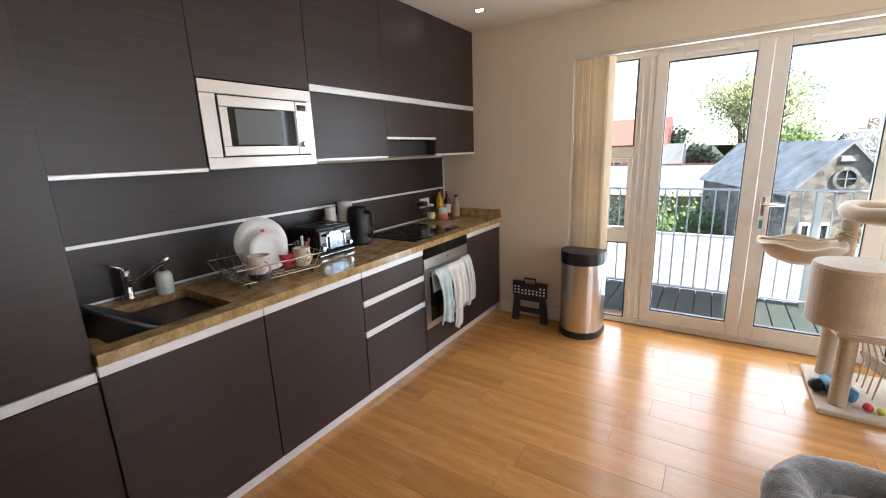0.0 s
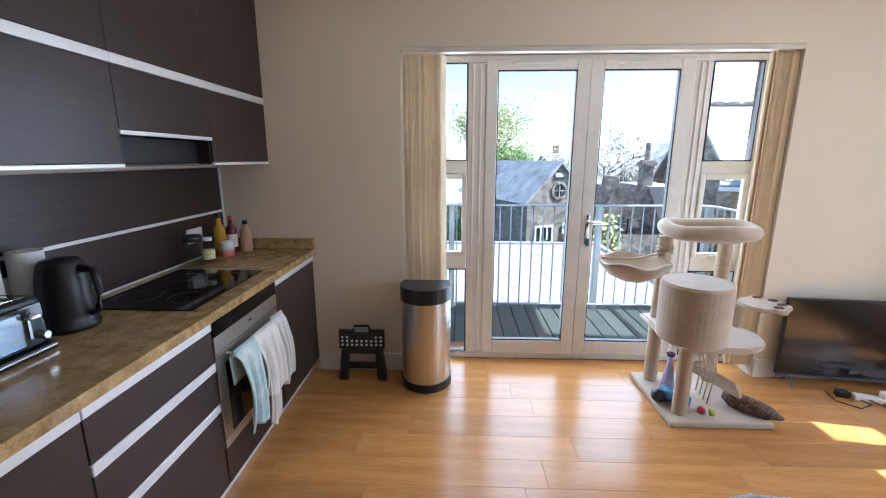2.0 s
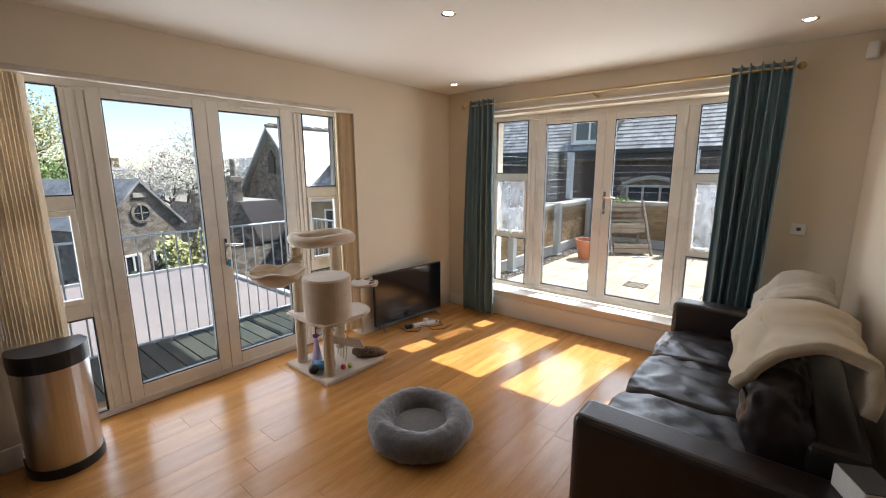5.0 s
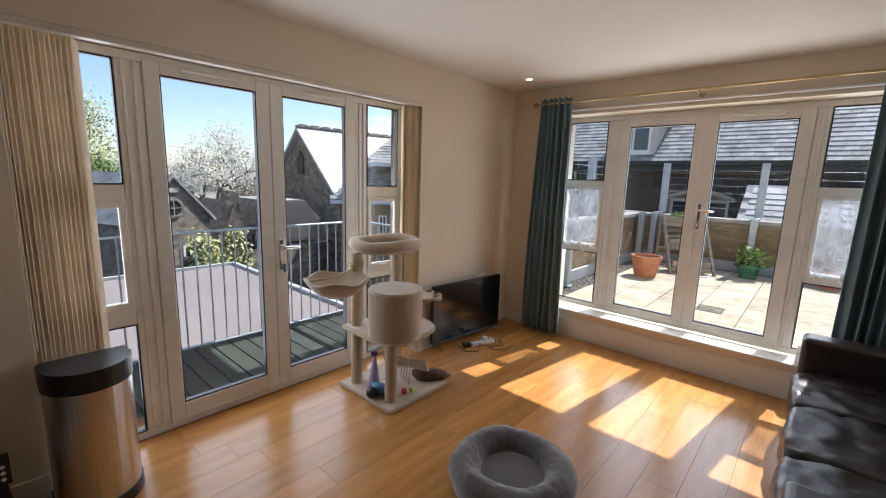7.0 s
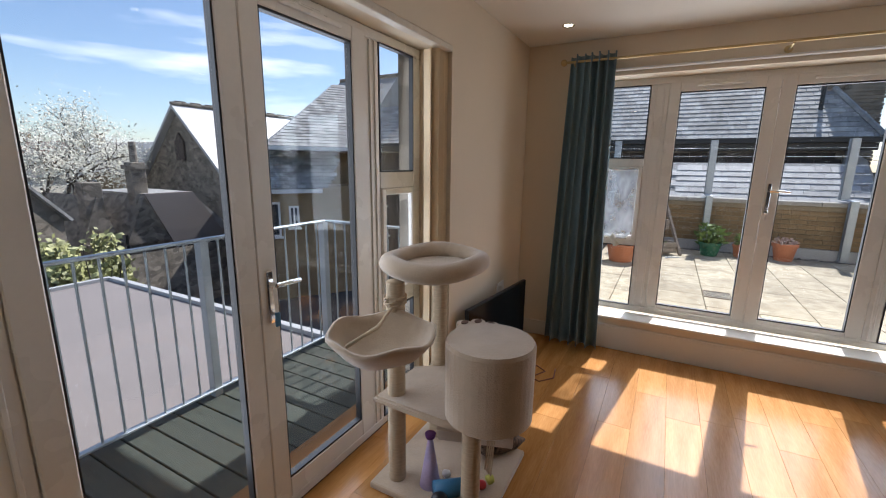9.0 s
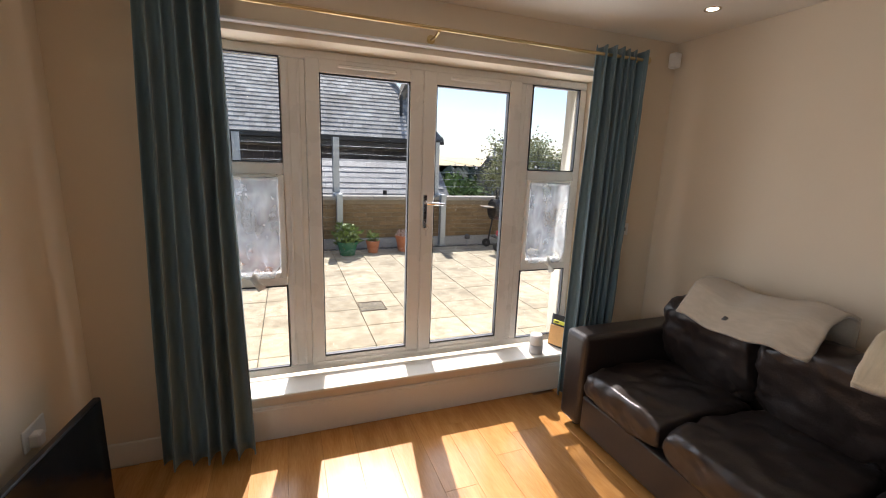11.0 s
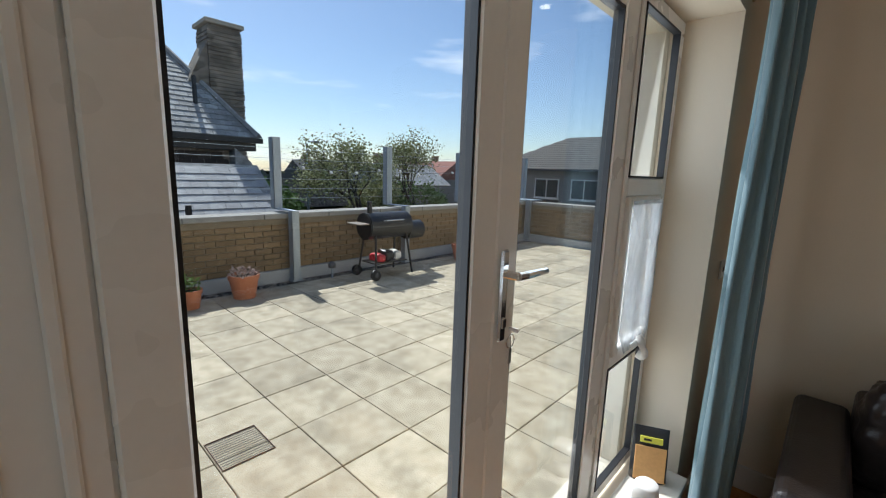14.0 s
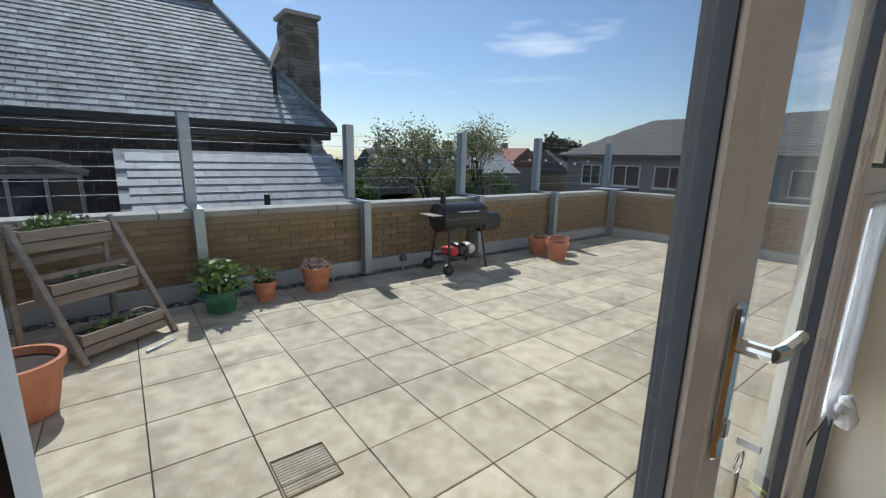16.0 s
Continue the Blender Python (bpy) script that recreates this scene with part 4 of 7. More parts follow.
for r_, z in enumerate((0.262, 0.290, 0.318)):
    for k in range(9):
        if r_ == 2 and 2 <= k <= 6:
            continue
        part("dot", rod(B(), (-0.132 + k * 0.033, -0.0121, z), (-0.132 + k * 0.033, -0.0155, z), 0.0085, n=12), M_WHITEP, stool)

# ---- vertical blinds ----
vb = thing("vertical_blind", "cream vertical blinds drawn open to both sides", "blind", (2.47, -0.17, 2.137))
part("head_rail", box(B(), -1.222, 1.217, -0.05, 0.005, 0.012, 0.043, bev=0.004), mat("cream_head_rail", (0.66, 0.60, 0.50), 0.4), vb)
rng = random.Random(8)
for x0, x1, n in ((-1.205, -0.955, 15), (1.09, 1.205, 13)):
    for k in range(n):
        x = x0 + (x1 - x0) * k / (n - 1)
        b = B()
        w, tw = 0.044, 0.010
        an = radians(rng.uniform(66, 72)) if x0 < 0 else radians(rng.uniform(-78, -48) if k % 3 else rng.uniform(20, 60))
        def f(u, v, x=x, an=an):
            s = (u - 0.5) * 2
            bow = 0.003 * (1 - s * s)
            return Vector((x + s * w * math.cos(an) + bow * math.sin(an), 0.02 + s * w * math.sin(an) - bow * math.cos(an), 0.01 - v * 2.075))
        sheet(b, f, 4, 1, 0.0012)
        part("slat", b, M_BLIND, vb)
b = B()
tube(b, [(-1.212, -0.03, 0.01), (-1.214, -0.032, -0.9), (-1.212, -0.03, -1.4)], 0.0025, 5)
part("pull_cord", b, M_WHITEP, vb)

# ---- curtains and pole ----
pole = thing("curtain_pole", "slim brass curtain pole with ball finials", "curtain pole", (4.955, -1.95, 2.313))
part("rod", rod(B(), (0, -1.40, 0), (0, 1.40, 0), 0.0095, n=14), M_BRASS, pole)
for y in (-1.41, 1.41):
    b = B(); bmesh.ops.create_uvsphere(b, u_segments=16, v_segments=10, radius=0.026, matrix=Matrix.Translation((0, y, 0)))
    part("finial", b, M_BRASS, pole, smooth=True)
for y in (-1.33, 0.0, 1.33):
    b = B(); tube(b, [(0.143, y, -0.02), (0.06, y, -0.025), (0.0, y, -0.012)], 0.007, 8); rod(b, (0.137, y, -0.02), (0.144, y, -0.02), 0.024, n=16)
    part("bracket", b, M_BRASS, pole)
tagged(part("curtain_track", box(B(), X_E - 0.05, X_E - 0.002, -3.18, -0.82, 2.245, 2.26, bev=0.003), M_WHITEP), "slim white curtain track above the terrace doors", "curtain track")


def curtain(label, ytop, ybot, folds, seed, z0=0.03):
    """A heavy gathered curtain in deep uneven folds, with a thickness."""
    rg = random.Random(seed)
    ph = [rg.uniform(-0.5, 0.5) for _ in range(folds + 2)]
    def f(u, v):
        k = v ** 1.2
        y = (ytop[0] + (ytop[1] - ytop[0]) * u) * (1 - k) + (ybot[0] + (ybot[1] - ybot[0]) * u) * k
        amp = 0.035 + 0.018 * math.sin(u * 9 + seed) + 0.012 * v
        a = 2 * math.pi * folds * (u + 0.012 * math.sin(v * 5 + u * 11 + seed)) + ph[int(u * folds)] * 0.15
        x = 4.965 + amp * math.sin(a) + 0.012 * noise.noise(Vector((u * 6, v * 3, seed)))
        z = 2.365 - v * (2.365 - z0) - (0.010 * (0.5 + 0.5 * math.sin(a)) if v < 0.05 else 0)
        return Vector((x, y + 0.012 * math.cos(a), z))
    b = sheet(B(), f, folds * 14, 40, 0.004)
    c = solo("curtain", b, M_TEAL, label, "curtain", "terrace curtains", smooth=True)
    return c


curtain("teal blue full-length curtain gathered beside the TV corner", (-0.60, -0.93), (-0.53, -0.97), 6, 2)
curtain("teal blue full-length curtain gathered behind the sofa arm", (-2.98, -3.34), (-2.95, -3.28), 6, 5)

# ---- downlights, sensor, sockets ----
for x, y in ((3.11, -1.80), (4.67, -0.62), (4.55, -3.37), (0.68, -0.68)):
    d = thing("downlight", "small recessed ceiling downlight, lit, white rim", "downlight", (x, y, H_CEIL), "ceiling downlights")
    b = B(); spin(b, [(0.030, -0.001), (0.042, -0.004), (0.044, 0.0), (0.030, 0.0005)], n=28)
    part("rim", b, M_CHROME, d)
    b = B(); spin(b, [(0, -0.0015), (0.029, -0.0015), (0.029, 0.0), (0, 0.0)], n=24)
    part("lamp", b, M_BULB, d, "glowing lamp face")
sn = thing("alarm_sensor", "small white alarm sensor high in the corner", "sensor", (X_E - 0.045, -3.70, 2.37))
part("housing", box(B(), -0.03, 0.03, -0.03, 0.03, -0.05, 0.05, bev=0.012, seg=2), M_WHITEP, sn)
ws = thing("wall_switch", "white single wall switch plate beside the curtain", "switch", (X_E - 0.0015, -3.47, 1.20))
part("plate", box(B(), -0.008, 0, -0.043, 0.043, -0.043, 0.043, bev=0.003), M_WHITEP, ws)
part("rocker", box(B(), -0.012, -0.0081, -0.016, 0.010, -0.012, 0.012, bev=0.002), M_GREYP, ws)
wp = thing("wall_socket", "white double wall socket with a plug above the TV", "socket", (4.60, Y_N - 0.0005, 0.55))
part("plate", box(B(), -0.073, 0.073, -0.009, 0, -0.043, 0.043, bev=0.003), M_WHITEP, wp)
part("plug", box(B(), -0.055, -0.01, -0.045, -0.0091, -0.035, 0.02, bev=0.006), M_WHITEP, wp)

# ---- television ----
tv = thing("television", "flat black television standing on the floor", "television", (4.245, -0.355, 0), turn=-6)
tv.scale = (0.97, 1, 0.95)
part("bezel", box(B(), -0.475, 0.475, 0.0, 0.028, 0.075, 0.645, bev=0.004), M_BLACKP, tv)
part("screen", box(B(), -0.466, 0.466, -0.003, -0.0005, 0.092, 0.637), mat("dark_screen", (0.008, 0.008, 0.009), 0.12, vary=0.05, spec=0.6), tv, "glossy black screen")
part("lower_trim", box(B(), -0.475, 0.475, -0.004, 0.006, 0.062, 0.0748, bev=0.002), M_GREYP, tv)
part("back_housing", box(B(), -0.33, 0.33, 0.0285, 0.065, 0.11, 0.45, bev=0.012), M_BLACKP, tv)
for x in (-0.38, 0.38):
    b = B(); tube(b, [(x, 0.012, 0.075), (x - 0.012 * (1 if x < 0 else -1), -0.06, 0.006), ], 0.007, 6); tube(b, [(x, 0.012, 0.075), (x, 0.075, 0.006)], 0.007, 6)
    part("foot", b, M_GREYP, tv)
ex = thing("extension_lead", "white four-way extension lead on the floor", "extension lead", (4.28, -0.52, 0), turn=-20)
part("block", box(B(), -0.13, 0.13, -0.028, 0.028, 0.0, 0.034, bev=0.006, seg=2), M_WHITEP, ex)
part("plug", box(B(), -0.22, -0.15, -0.025, 0.025, 0.0, 0.045, bev=0.006), M_BLACKP, ex)
part("plug", box(B(), 0.0, 0.045, -0.022, 0.022, 0.0345, 0.075, bev=0.006), M_WHITEP, ex)
for nm, pts, r, mt in (("orange_cable", [(4.20, -0.50, 0.02), (4.28, -0.62, 0.008), (4.40, -0.68, 0.006), (4.46, -0.60, 0.006), (4.38, -0.52, 0.008), (4.27, -0.56, 0.012), (4.23, -0.68, 0.006), (4.33, -0.76, 0.006), (4.47, -0.74, 0.006)], 0.0045, mat("orange_brown_rubber", (0.22, 0.07, 0.03), 0.5)),
                       ("white_cable", [(4.30, -0.50, 0.03), (4.38, -0.44, 0.02), (4.46, -0.48, 0.008), (4.48, -0.56, 0.006), (4.40, -0.60, 0.006)], 0.004, M_WHITEP),
                       ("black_cable", [(4.05, -0.40, 0.01), (4.02, -0.52, 0.006), (4.10, -0.60, 0.006), (4.20, -0.56, 0.008), (4.16, -0.46, 0.01)], 0.0035, M_BLACKP)):
    solo(nm, tube(B(), [Vector(a).lerp(Vector(b_), k / 4) for a, b_ in zip(pts, pts[1:]) for k in range(4)] + [pts[-1]], r, 7), mt, nm.replace("_", " ") + " coiled loosely on the oak floor", "cable", smooth=True)

# ---- cat tree ----
ct = thing("cat_tree", "beige plush cat tree with bowl, box and top bed", "cat tree", (3.13, -0.53, 0))
ct.scale = (0.97, 0.97, 0.95)
part("base_board", box(B(), -0.30, 0.30, -0.305, 0.30, 0, 0.035, bev=0.010, seg=2), M_PLUSH, ct)
def post(x, y, z0, z1, r=0.042, mt=M_SISAL, nm="post"):
    b = B()
    n = max(2, int((z1 - z0) / 0.008))
    spin(b, [(0, z0)] + [(r + (0.0018 if k % 2 else 0), z0 + (z1 - z0) * k / n) for k in range(n + 1)] + [(0, z1)], at=(x, y, 0), n=20)
    return part(nm, b, mt, ct, smooth=True)
post(-0.20, 0.20, 0.035, 1.08)
post(0.20, 0.20, 0.035, 0.47)
post(0.17, 0.17, 0.51, 1.08)
post(-0.20, -0.20, 0.035, 0.47)
post(-0.21, -0.21, 0.51, 0.575, 0.036)
for z in (0.99, 0.50):
    b = B(); tube(b, [(-0.20 + 0.05 * math.cos(a * 0.7), (0.20 if z > 0.8 else -0.20) + 0.05 * math.sin(a * 0.7), z + 0.022 * math.sin(a * 0.9)) for a in range(30)], 0.006, 6)
    part("loose_rope", b, M_SISAL, ct, smooth=True)
# shelf half way up, rounded
b = B()
pts = [(-0.28, 0.28), (-0.285, -0.10), (-0.27, -0.27), (-0.16, -0.29)] + [(0.10 + 0.19 * math.cos(a), -0.06 + 0.22 * math.sin(a)) for a in [radians(q) for q in range(-95, 96, 12)]] + [(0.08, 0.27)]
lo, hi = [b.verts.new((x, y, 0.47)) for x, y in pts], [b.verts.new((x, y, 0.51)) for x, y in pts]
for k in range(len(pts)):
    b.faces.new((lo[k], lo[(k + 1) % len(pts)], hi[(k + 1) % len(pts)], hi[k]))
b.faces.new(lo); b.faces.new(hi)
bmesh.ops.bevel(b, geom=[e for e in b.edges if abs(e.verts[0].co.z - e.verts[1].co.z) < 1e-6], offset=0.012, segments=2, affect="EDGES")
part("middle_shelf", b, M_PLUSH, ct)
# drum house
b = B()
spin(b, [(0, 0.575), (0.155, 0.575), (0.165, 0.585), (0.167, 0.90), (0.160, 0.915), (0.06, 0.922), (0, 0.922)], at=(-0.245, -0.29, 0), n=40, sx=1.09, sy=1.09)
dr_ = part("drum_house", b, M_PLUSH, ct, smooth=False)
b = B(); spin(b, [(0, 0), (0.075, 0), (0.075, 0.004), (0, 0.004)], n=28)
bmesh.ops.transform(b, matrix=pose(-0.085, -0.165, 0.79, 90, 0, -46 + 180), verts=b.verts)
part("entrance", b, M_BLACKP, dr_, "dark round entrance hole")
# hanging bowl
b = B()
spin(b, [(0, 0.0), (0.07, 0.004), (0.14, 0.045), (0.185, 0.105), (0.197, 0.125), (0.198, 0.138), (0.186, 0.140), (0.176, 0.11), (0.13, 0.055), (0.06, 0.018), (0, 0.014)], at=(-0.43, 0.11, 0.80), n=36, sx=1.13, sy=1.13)
for v in b.verts:
    v.co.z += 0.012 * math.sin(5 * math.atan2(v.co.y - 0.11, v.co.x + 0.43)) * ((v.co.z - 0.80) / 0.14)
bw = part("hanging_bowl", b, M_PLUSH, ct, smooth=True)
b = B(); tube(b, [(-0.63, 0.12, 0.945), (-0.40, 0.15, 0.935), (-0.30, 0.18, 0.95), (-0.20, 0.20, 0.97)], 0.008, 6)
part("bowl_frame", b, M_SISAL, bw, smooth=True)
# top bed
b = B()
tube(b, [(0.005 + 0.245 * math.cos(2 * math.pi * k / 40), 0.105 + 0.215 * math.sin(2 * math.pi * k / 40), 1.145 + 0.008 * math.sin(3 * k * math.pi / 20)) for k in range(40)], 0.046, 12, close=True)
tb_ = part("top_bed_rim", b, M_PLUSH, ct, smooth=True)
b = B(); spin(b, [(0, 1.085), (0.20, 1.085), (0.235, 1.10), (0.225, 1.125), (0.0, 1.125)], at=(0.005, 0.105, 0), n=36, sx=1.04, sy=0.92)
part("top_bed_floor", b, M_PLUSH, ct, smooth=False)
# paw shelf
b = B(); spin(b, [(0, 0.655), (0.115, 0.655), (0.122, 0.668), (0.118, 0.682), (0, 0.684)], at=(0.34, 0.02, 0), n=30)
pw = part("paw_shelf", b, M_PLUSH, ct, smooth=False)
for a in (-70, -25, 20, 65):
    b = B(); spin(b, [(0, 0.655), (0.042, 0.655), (0.046, 0.668), (0.042, 0.682), (0, 0.684)], at=(0.34 + 0.115 * math.cos(radians(a)), 0.02 + 0.115 * math.sin(radians(a)), 0.001), n=18)
    part("toe", b, M_PLUSH, pw)
    b = B(); spin(b, [(0, 0.0), (0.029, 0.0), (0.029, 0.005), (0, 0.005)], at=(0.34 + 0.108 * math.cos(radians(a)), 0.02 + 0.108 * math.sin(radians(a)), 0.686), n=16, sx=1.0, sy=0.7)
    part("toe_pad", b, mat("brown_felt", (0.12, 0.07, 0.05), 0.9), pw)
post(0.24, 0.06, 0.51, 0.655, 0.035)
# slanted ladder board and dangling ropes
part("ramp", box(B(), -0.055, 0.055, -0.19, 0.19, -0.012, 0.012, bev=0.004, m=pose(0.0, -0.13, 0.25, 0, 62, 18)), M_PLUSH, ct)
for k in range(4):
    b = B(); tube(b, [(-0.16 + 0.02 * k, -0.24, 0.48), (-0.14 + 0.03 * k, -0.255, 0.36), (-0.15 + 0.025 * k, -0.25, 0.22 - 0.03 * k)], 0.004, 5)
    part("dangling_rope", b, M_SISAL, ct)
toy = thing("cat_wand", "lilac cone cat toy standing on the base", "cat toy", (2.97, -0.50, 0.0335))
b = B(); spin(b, [(0, 0), (0.05, 0), (0.03, 0.13), (0.012, 0.24), (0.0, 0.24)], n=18); part("cone", b, M_LILAC, toy, smooth=True)
b = B(); spin(b, [(0, 0.24), (0.022, 0.25), (0.026, 0.27), (0, 0.262)], n=14); part("tuft", b, mat("purple_felt", (0.14, 0.04, 0.18), 0.9), toy, smooth=True)
toy = thing("toy_tunnel", "dark blue plastic cat toy on the base", "cat toy", (2.95, -0.63, 0.0335))
b = B(); tube(b, [(-0.06, 0.06, 0.05), (0.0, 0.0, 0.045), (0.06, -0.06, 0.045)], [0.045, 0.04, 0.035], 14); part("tube", b, M_BLUE, toy, smooth=True)
b = B(); bmesh.ops.create_uvsphere(b, u_segments=14, v_segments=10, radius=0.04, matrix=Matrix.Translation((-0.09, 0.02, 0.04))); part("ball", b, M_BLACKP, toy, smooth=True)
for x, y, mt, lb in ((3.06, -0.73, M_RED, "small red cat toy on the base"), (3.11, -0.75, mat("lime_felt", (0.55, 0.55, 0.12), 0.9), "small lime green cat toy"), (3.04, -0.55, M_WHITEP, "small white cat toy ball")):
    b = B(); bmesh.ops.create_icosphere(b, subdivisions=2, radius=0.022, matrix=Matrix.Translation((x, y, 0.0355 + 0.02)))
    for v in b.verts: v.co += 0.006 * noise.noise_vector(v.co * 40)
    solo("cat_toy", b, mt, lb, "cat toy", "small cat toys", smooth=True)
b = B(); tube(b, [(3.25, -0.61, 0.088), (3.28, -0.65, 0.086), (3.35, -0.71, 0.078), (3.42, -0.76, 0.066), (3.48, -0.80, 0.052)], [0.02, 0.048, 0.05, 0.04, 0.012], 14)
for v in b.verts: v.co += 0.008 * noise.noise_vector(v.co * 60)
solo("plush_toy", b, M_LEOPARD, "brown spotted plush cat toy lying on the base", "cat toy", smooth=True)

# ---- pet bed ----
pb = thing("pet_bed", "round grey fluffy pet bed on the floor", "pet bed", (2.85, -1.772, 0))
b = B()
R_, r_ = 0.244, 0.080
ring = []
for i in range(96):
    a = 2 * math.pi * i / 96
    row_ = []
    for j in range(32):
        t = 2 * math.pi * j / 32
        p = Vector(((R_ + r_ * math.cos(t)) * math.cos(a), (R_ + r_ * math.cos(t)) * math.sin(a), 0.088 + 0.088 * math.sin(t)))
        p += Vector((math.cos(a) * math.cos(t), math.sin(a) * math.cos(t), math.sin(t))) * (0.012 * noise.noise(p * 7) + 0.007 * noise.noise(p * 34) + 0.004 * noise.noise(p * 80))
        row_.append(b.verts.new(p))
    ring.append(row_)
for i in range(96):
    for j in range(32):
        b.faces.new((ring[i][j], ring[(i + 1) % 96][j], ring[(i + 1) % 96][(j + 1) % 32], ring[i][(j + 1) % 32]))
part("rim", b, M_FLUFF, pb, smooth=True)
b = B(); spin(b, [(0, 0.0), (0.21, 0.0), (0.215, 0.07), (0.15, 0.092), (0, 0.085)], n=40); part("cushion", b, M_FLUFF, pb, smooth=True)

# ---- sofa ----
sf = thing("sofa", "dark brown leather three-seat sofa with worn cushions", "sofa", (3.70, -3.25, 0))
SX0, SX1, SY0, SY1 = -1.04, 1.07, 0.47, -0.445   # ends, front, back
def arm(x0, x1):
    b = B()
    box(b, x0, x1, SY1, SY0 - 0.02, 0.05, 0.645, bev=0.035, seg=4)
    return part("arm", b, M_LEATHER, sf, smooth=False)
arm(SX0, SX0 + 0.19); arm(SX1 - 0.19, SX1)
part("base", box(B(), SX0 + 0.191, SX1 - 0.191, SY1 + 0.02, SY0 - 0.035, 0.05, 0.27, bev=0.012, seg=2), M_LEATHER, sf)
part("back_frame", box(B(), SX0 + 0.191, SX1 - 0.191, SY1, SY1 + 0.17, 0.271, 0.74, bev=0.03, seg=3), M_LEATHER, sf)
cw = (SX1 - SX0 - 0.384) / 3
for k in range(3):
    x0 = SX0 + 0.192 + k * cw
    part("seat_cushion", pillow(B(), x0 + 0.004, x0 + cw - 0.004, SY1 + 0.22, SY0, 0.272, 0.455, 0.5, 28, wr=0.014, seed=k * 3.1), M_LEATHER, sf, smooth=True)
    part("back_cushion", pillow(B(), -cw / 2 + 0.004, cw / 2 - 0.004, -0.11, 0.10, -0.24, 0.24, 0.9, 24, m=pose(x0 + cw / 2, SY1 + 0.245, 0.655, -12, 0, 0), wr=0.022, seed=k * 5.7 + 1), M_LEATHER, sf, smooth=True)
for x in (SX0 + 0.08, SX1 - 0.08):
    for y in (SY1 + 0.08, SY0 - 0.1):
        part("foot", rod(B(), (x, y, 0), (x, y, 0.05), 0.02, 0.026, 12), M_BLACKP, sf)


def throw(label, x0, x1, seed, mt, front=0.30, turn=0.0, thick=0.016):
    """A folded throw laid over the top of the back cushions."""
    def f(u, v):
        x = x0 + (x1 - x0) * u
        s = v * 0.72
        sag = 0.03 * math.sin(u * 7 + seed)
        if s < 0.16:
            y, z = SY1 + 0.06 + 0.02 * math.sin(seed + u * 3), 0.78 + s * 0.9
        elif s < 0.36:
            k = (s - 0.16) / 0.20
            y, z = SY1 + 0.06 + 0.22 * k, 0.925 + 0.03 * math.sin(k * math.pi)
        else:
            k = (s - 0.36) / 0.36
            y, z = SY1 + 0.28 + 0.12 * k, 0.925 - k * front
        y += 0.02 * noise.noise(Vector((u * 4, v * 5, seed))) + turn * (u - 0.5)
        z += sag * 0.5 + 0.015 * noise.noise(Vector((u * 5, v * 7, seed + 4))) + 0.045
        return Vector((x + 3.70, y - 3.25, z))
    b = sheet(B(), f, 40, 34, thick)
    return solo("throw_blanket", b, mt, label, "blanket", "throws on the sofa", smooth=True)


throw("beige knitted throw draped over the sofa back", 0.05, 0.72, 0.4, M_THROW, 0.16)
throw("cream folded throw hanging over the back cushion", -0.76, -0.12, 2.0, mat("cream_knit_throw", (0.60, 0.50, 0.34), 0.95, vary=0.1, scale=16, stretch=(6, 1, 1), bump=0.6, fine=140, sheen=0.4), 0.17, 0.06, 0.04)
bx = thing("tissue_box", "small white and grey card box on the sofa arm", "box", (2.76, -3.665, 0.6465), turn=24)
part("carton", box(B(), -0.07, 0.07, -0.05, 0.05, 0.0, 0.075, bev=0.003), M_PAPER, bx)
part("top_flap", box(B(), -0.066, 0.066, -0.046, 0.046, 0.0751, 0.079, bev=0.001), M_GREYP, bx)

# ---- on the sill ----
spk = thing("smart_speaker", "white cylindrical smart speaker with grey base", "speaker", (5.13, -2.83, 0.2965))
b = B(); spin(b, [(0, 0.07), (0.049, 0.07), (0.044, 0.135), (0.038, 0.142), (0, 0.139)], n=32); part("upper_shell", b, M_WHITEP, spk, smooth=True)
b = B(); spin(b, [(0, 0), (0.048, 0), (0.050, 0.006), (0.0495, 0.0698), (0, 0.0698)], n=32); part("fabric_base", b, mat("light_grey_mesh", (0.55, 0.54, 0.53), 0.9, bump=0.4, fine=300), spk, smooth=True)
pk = thing("snack_pouch", "black and kraft snack pouch standing on the sill", "pouch", (5.19, -3.06, 0.2965), turn=205)
b = B()
def pouch(u, v):
    w = 0.075 * (1 - 0.06 * v)
    d = 0.035 * (1 - v) ** 0.7
    a = u * 2 * math.pi
    return Vector((w * math.copysign(abs(math.cos(a)) ** 0.55, math.cos(a)), d * math.sin(a) + 0.02 * v, v * 0.235))
sheet(b, pouch, 32, 8)
part("bag", b, mat("black_foil", (0.02, 0.02, 0.022), 0.3, bump=0.2, fine=50), pk, smooth=True)
part("front_panel", box(B(), -0.062, 0.062, -0.037, -0.031, 0.0, 0.15, bev=0.002, m=pose(0, 0, 0.006, -8, 0, 0)), mat("kraft_orange", (0.62, 0.34, 0.12), 0.6), pk)
part("label", box(B(), -0.045, 0.045, -0.034, -0.028, 0.168, 0.195, bev=0.001, m=pose(0, 0.003, 0, -8, 0, 0)), mat("yellow_print", (0.70, 0.68, 0.08), 0.5), pk)
part("label_bar", box(B(), -0.03, 0.0, -0.0352, -0.0342, 0.177, 0.187, m=pose(0, 0.003, 0, -8, 0, 0)), M_BLACKP, pk)
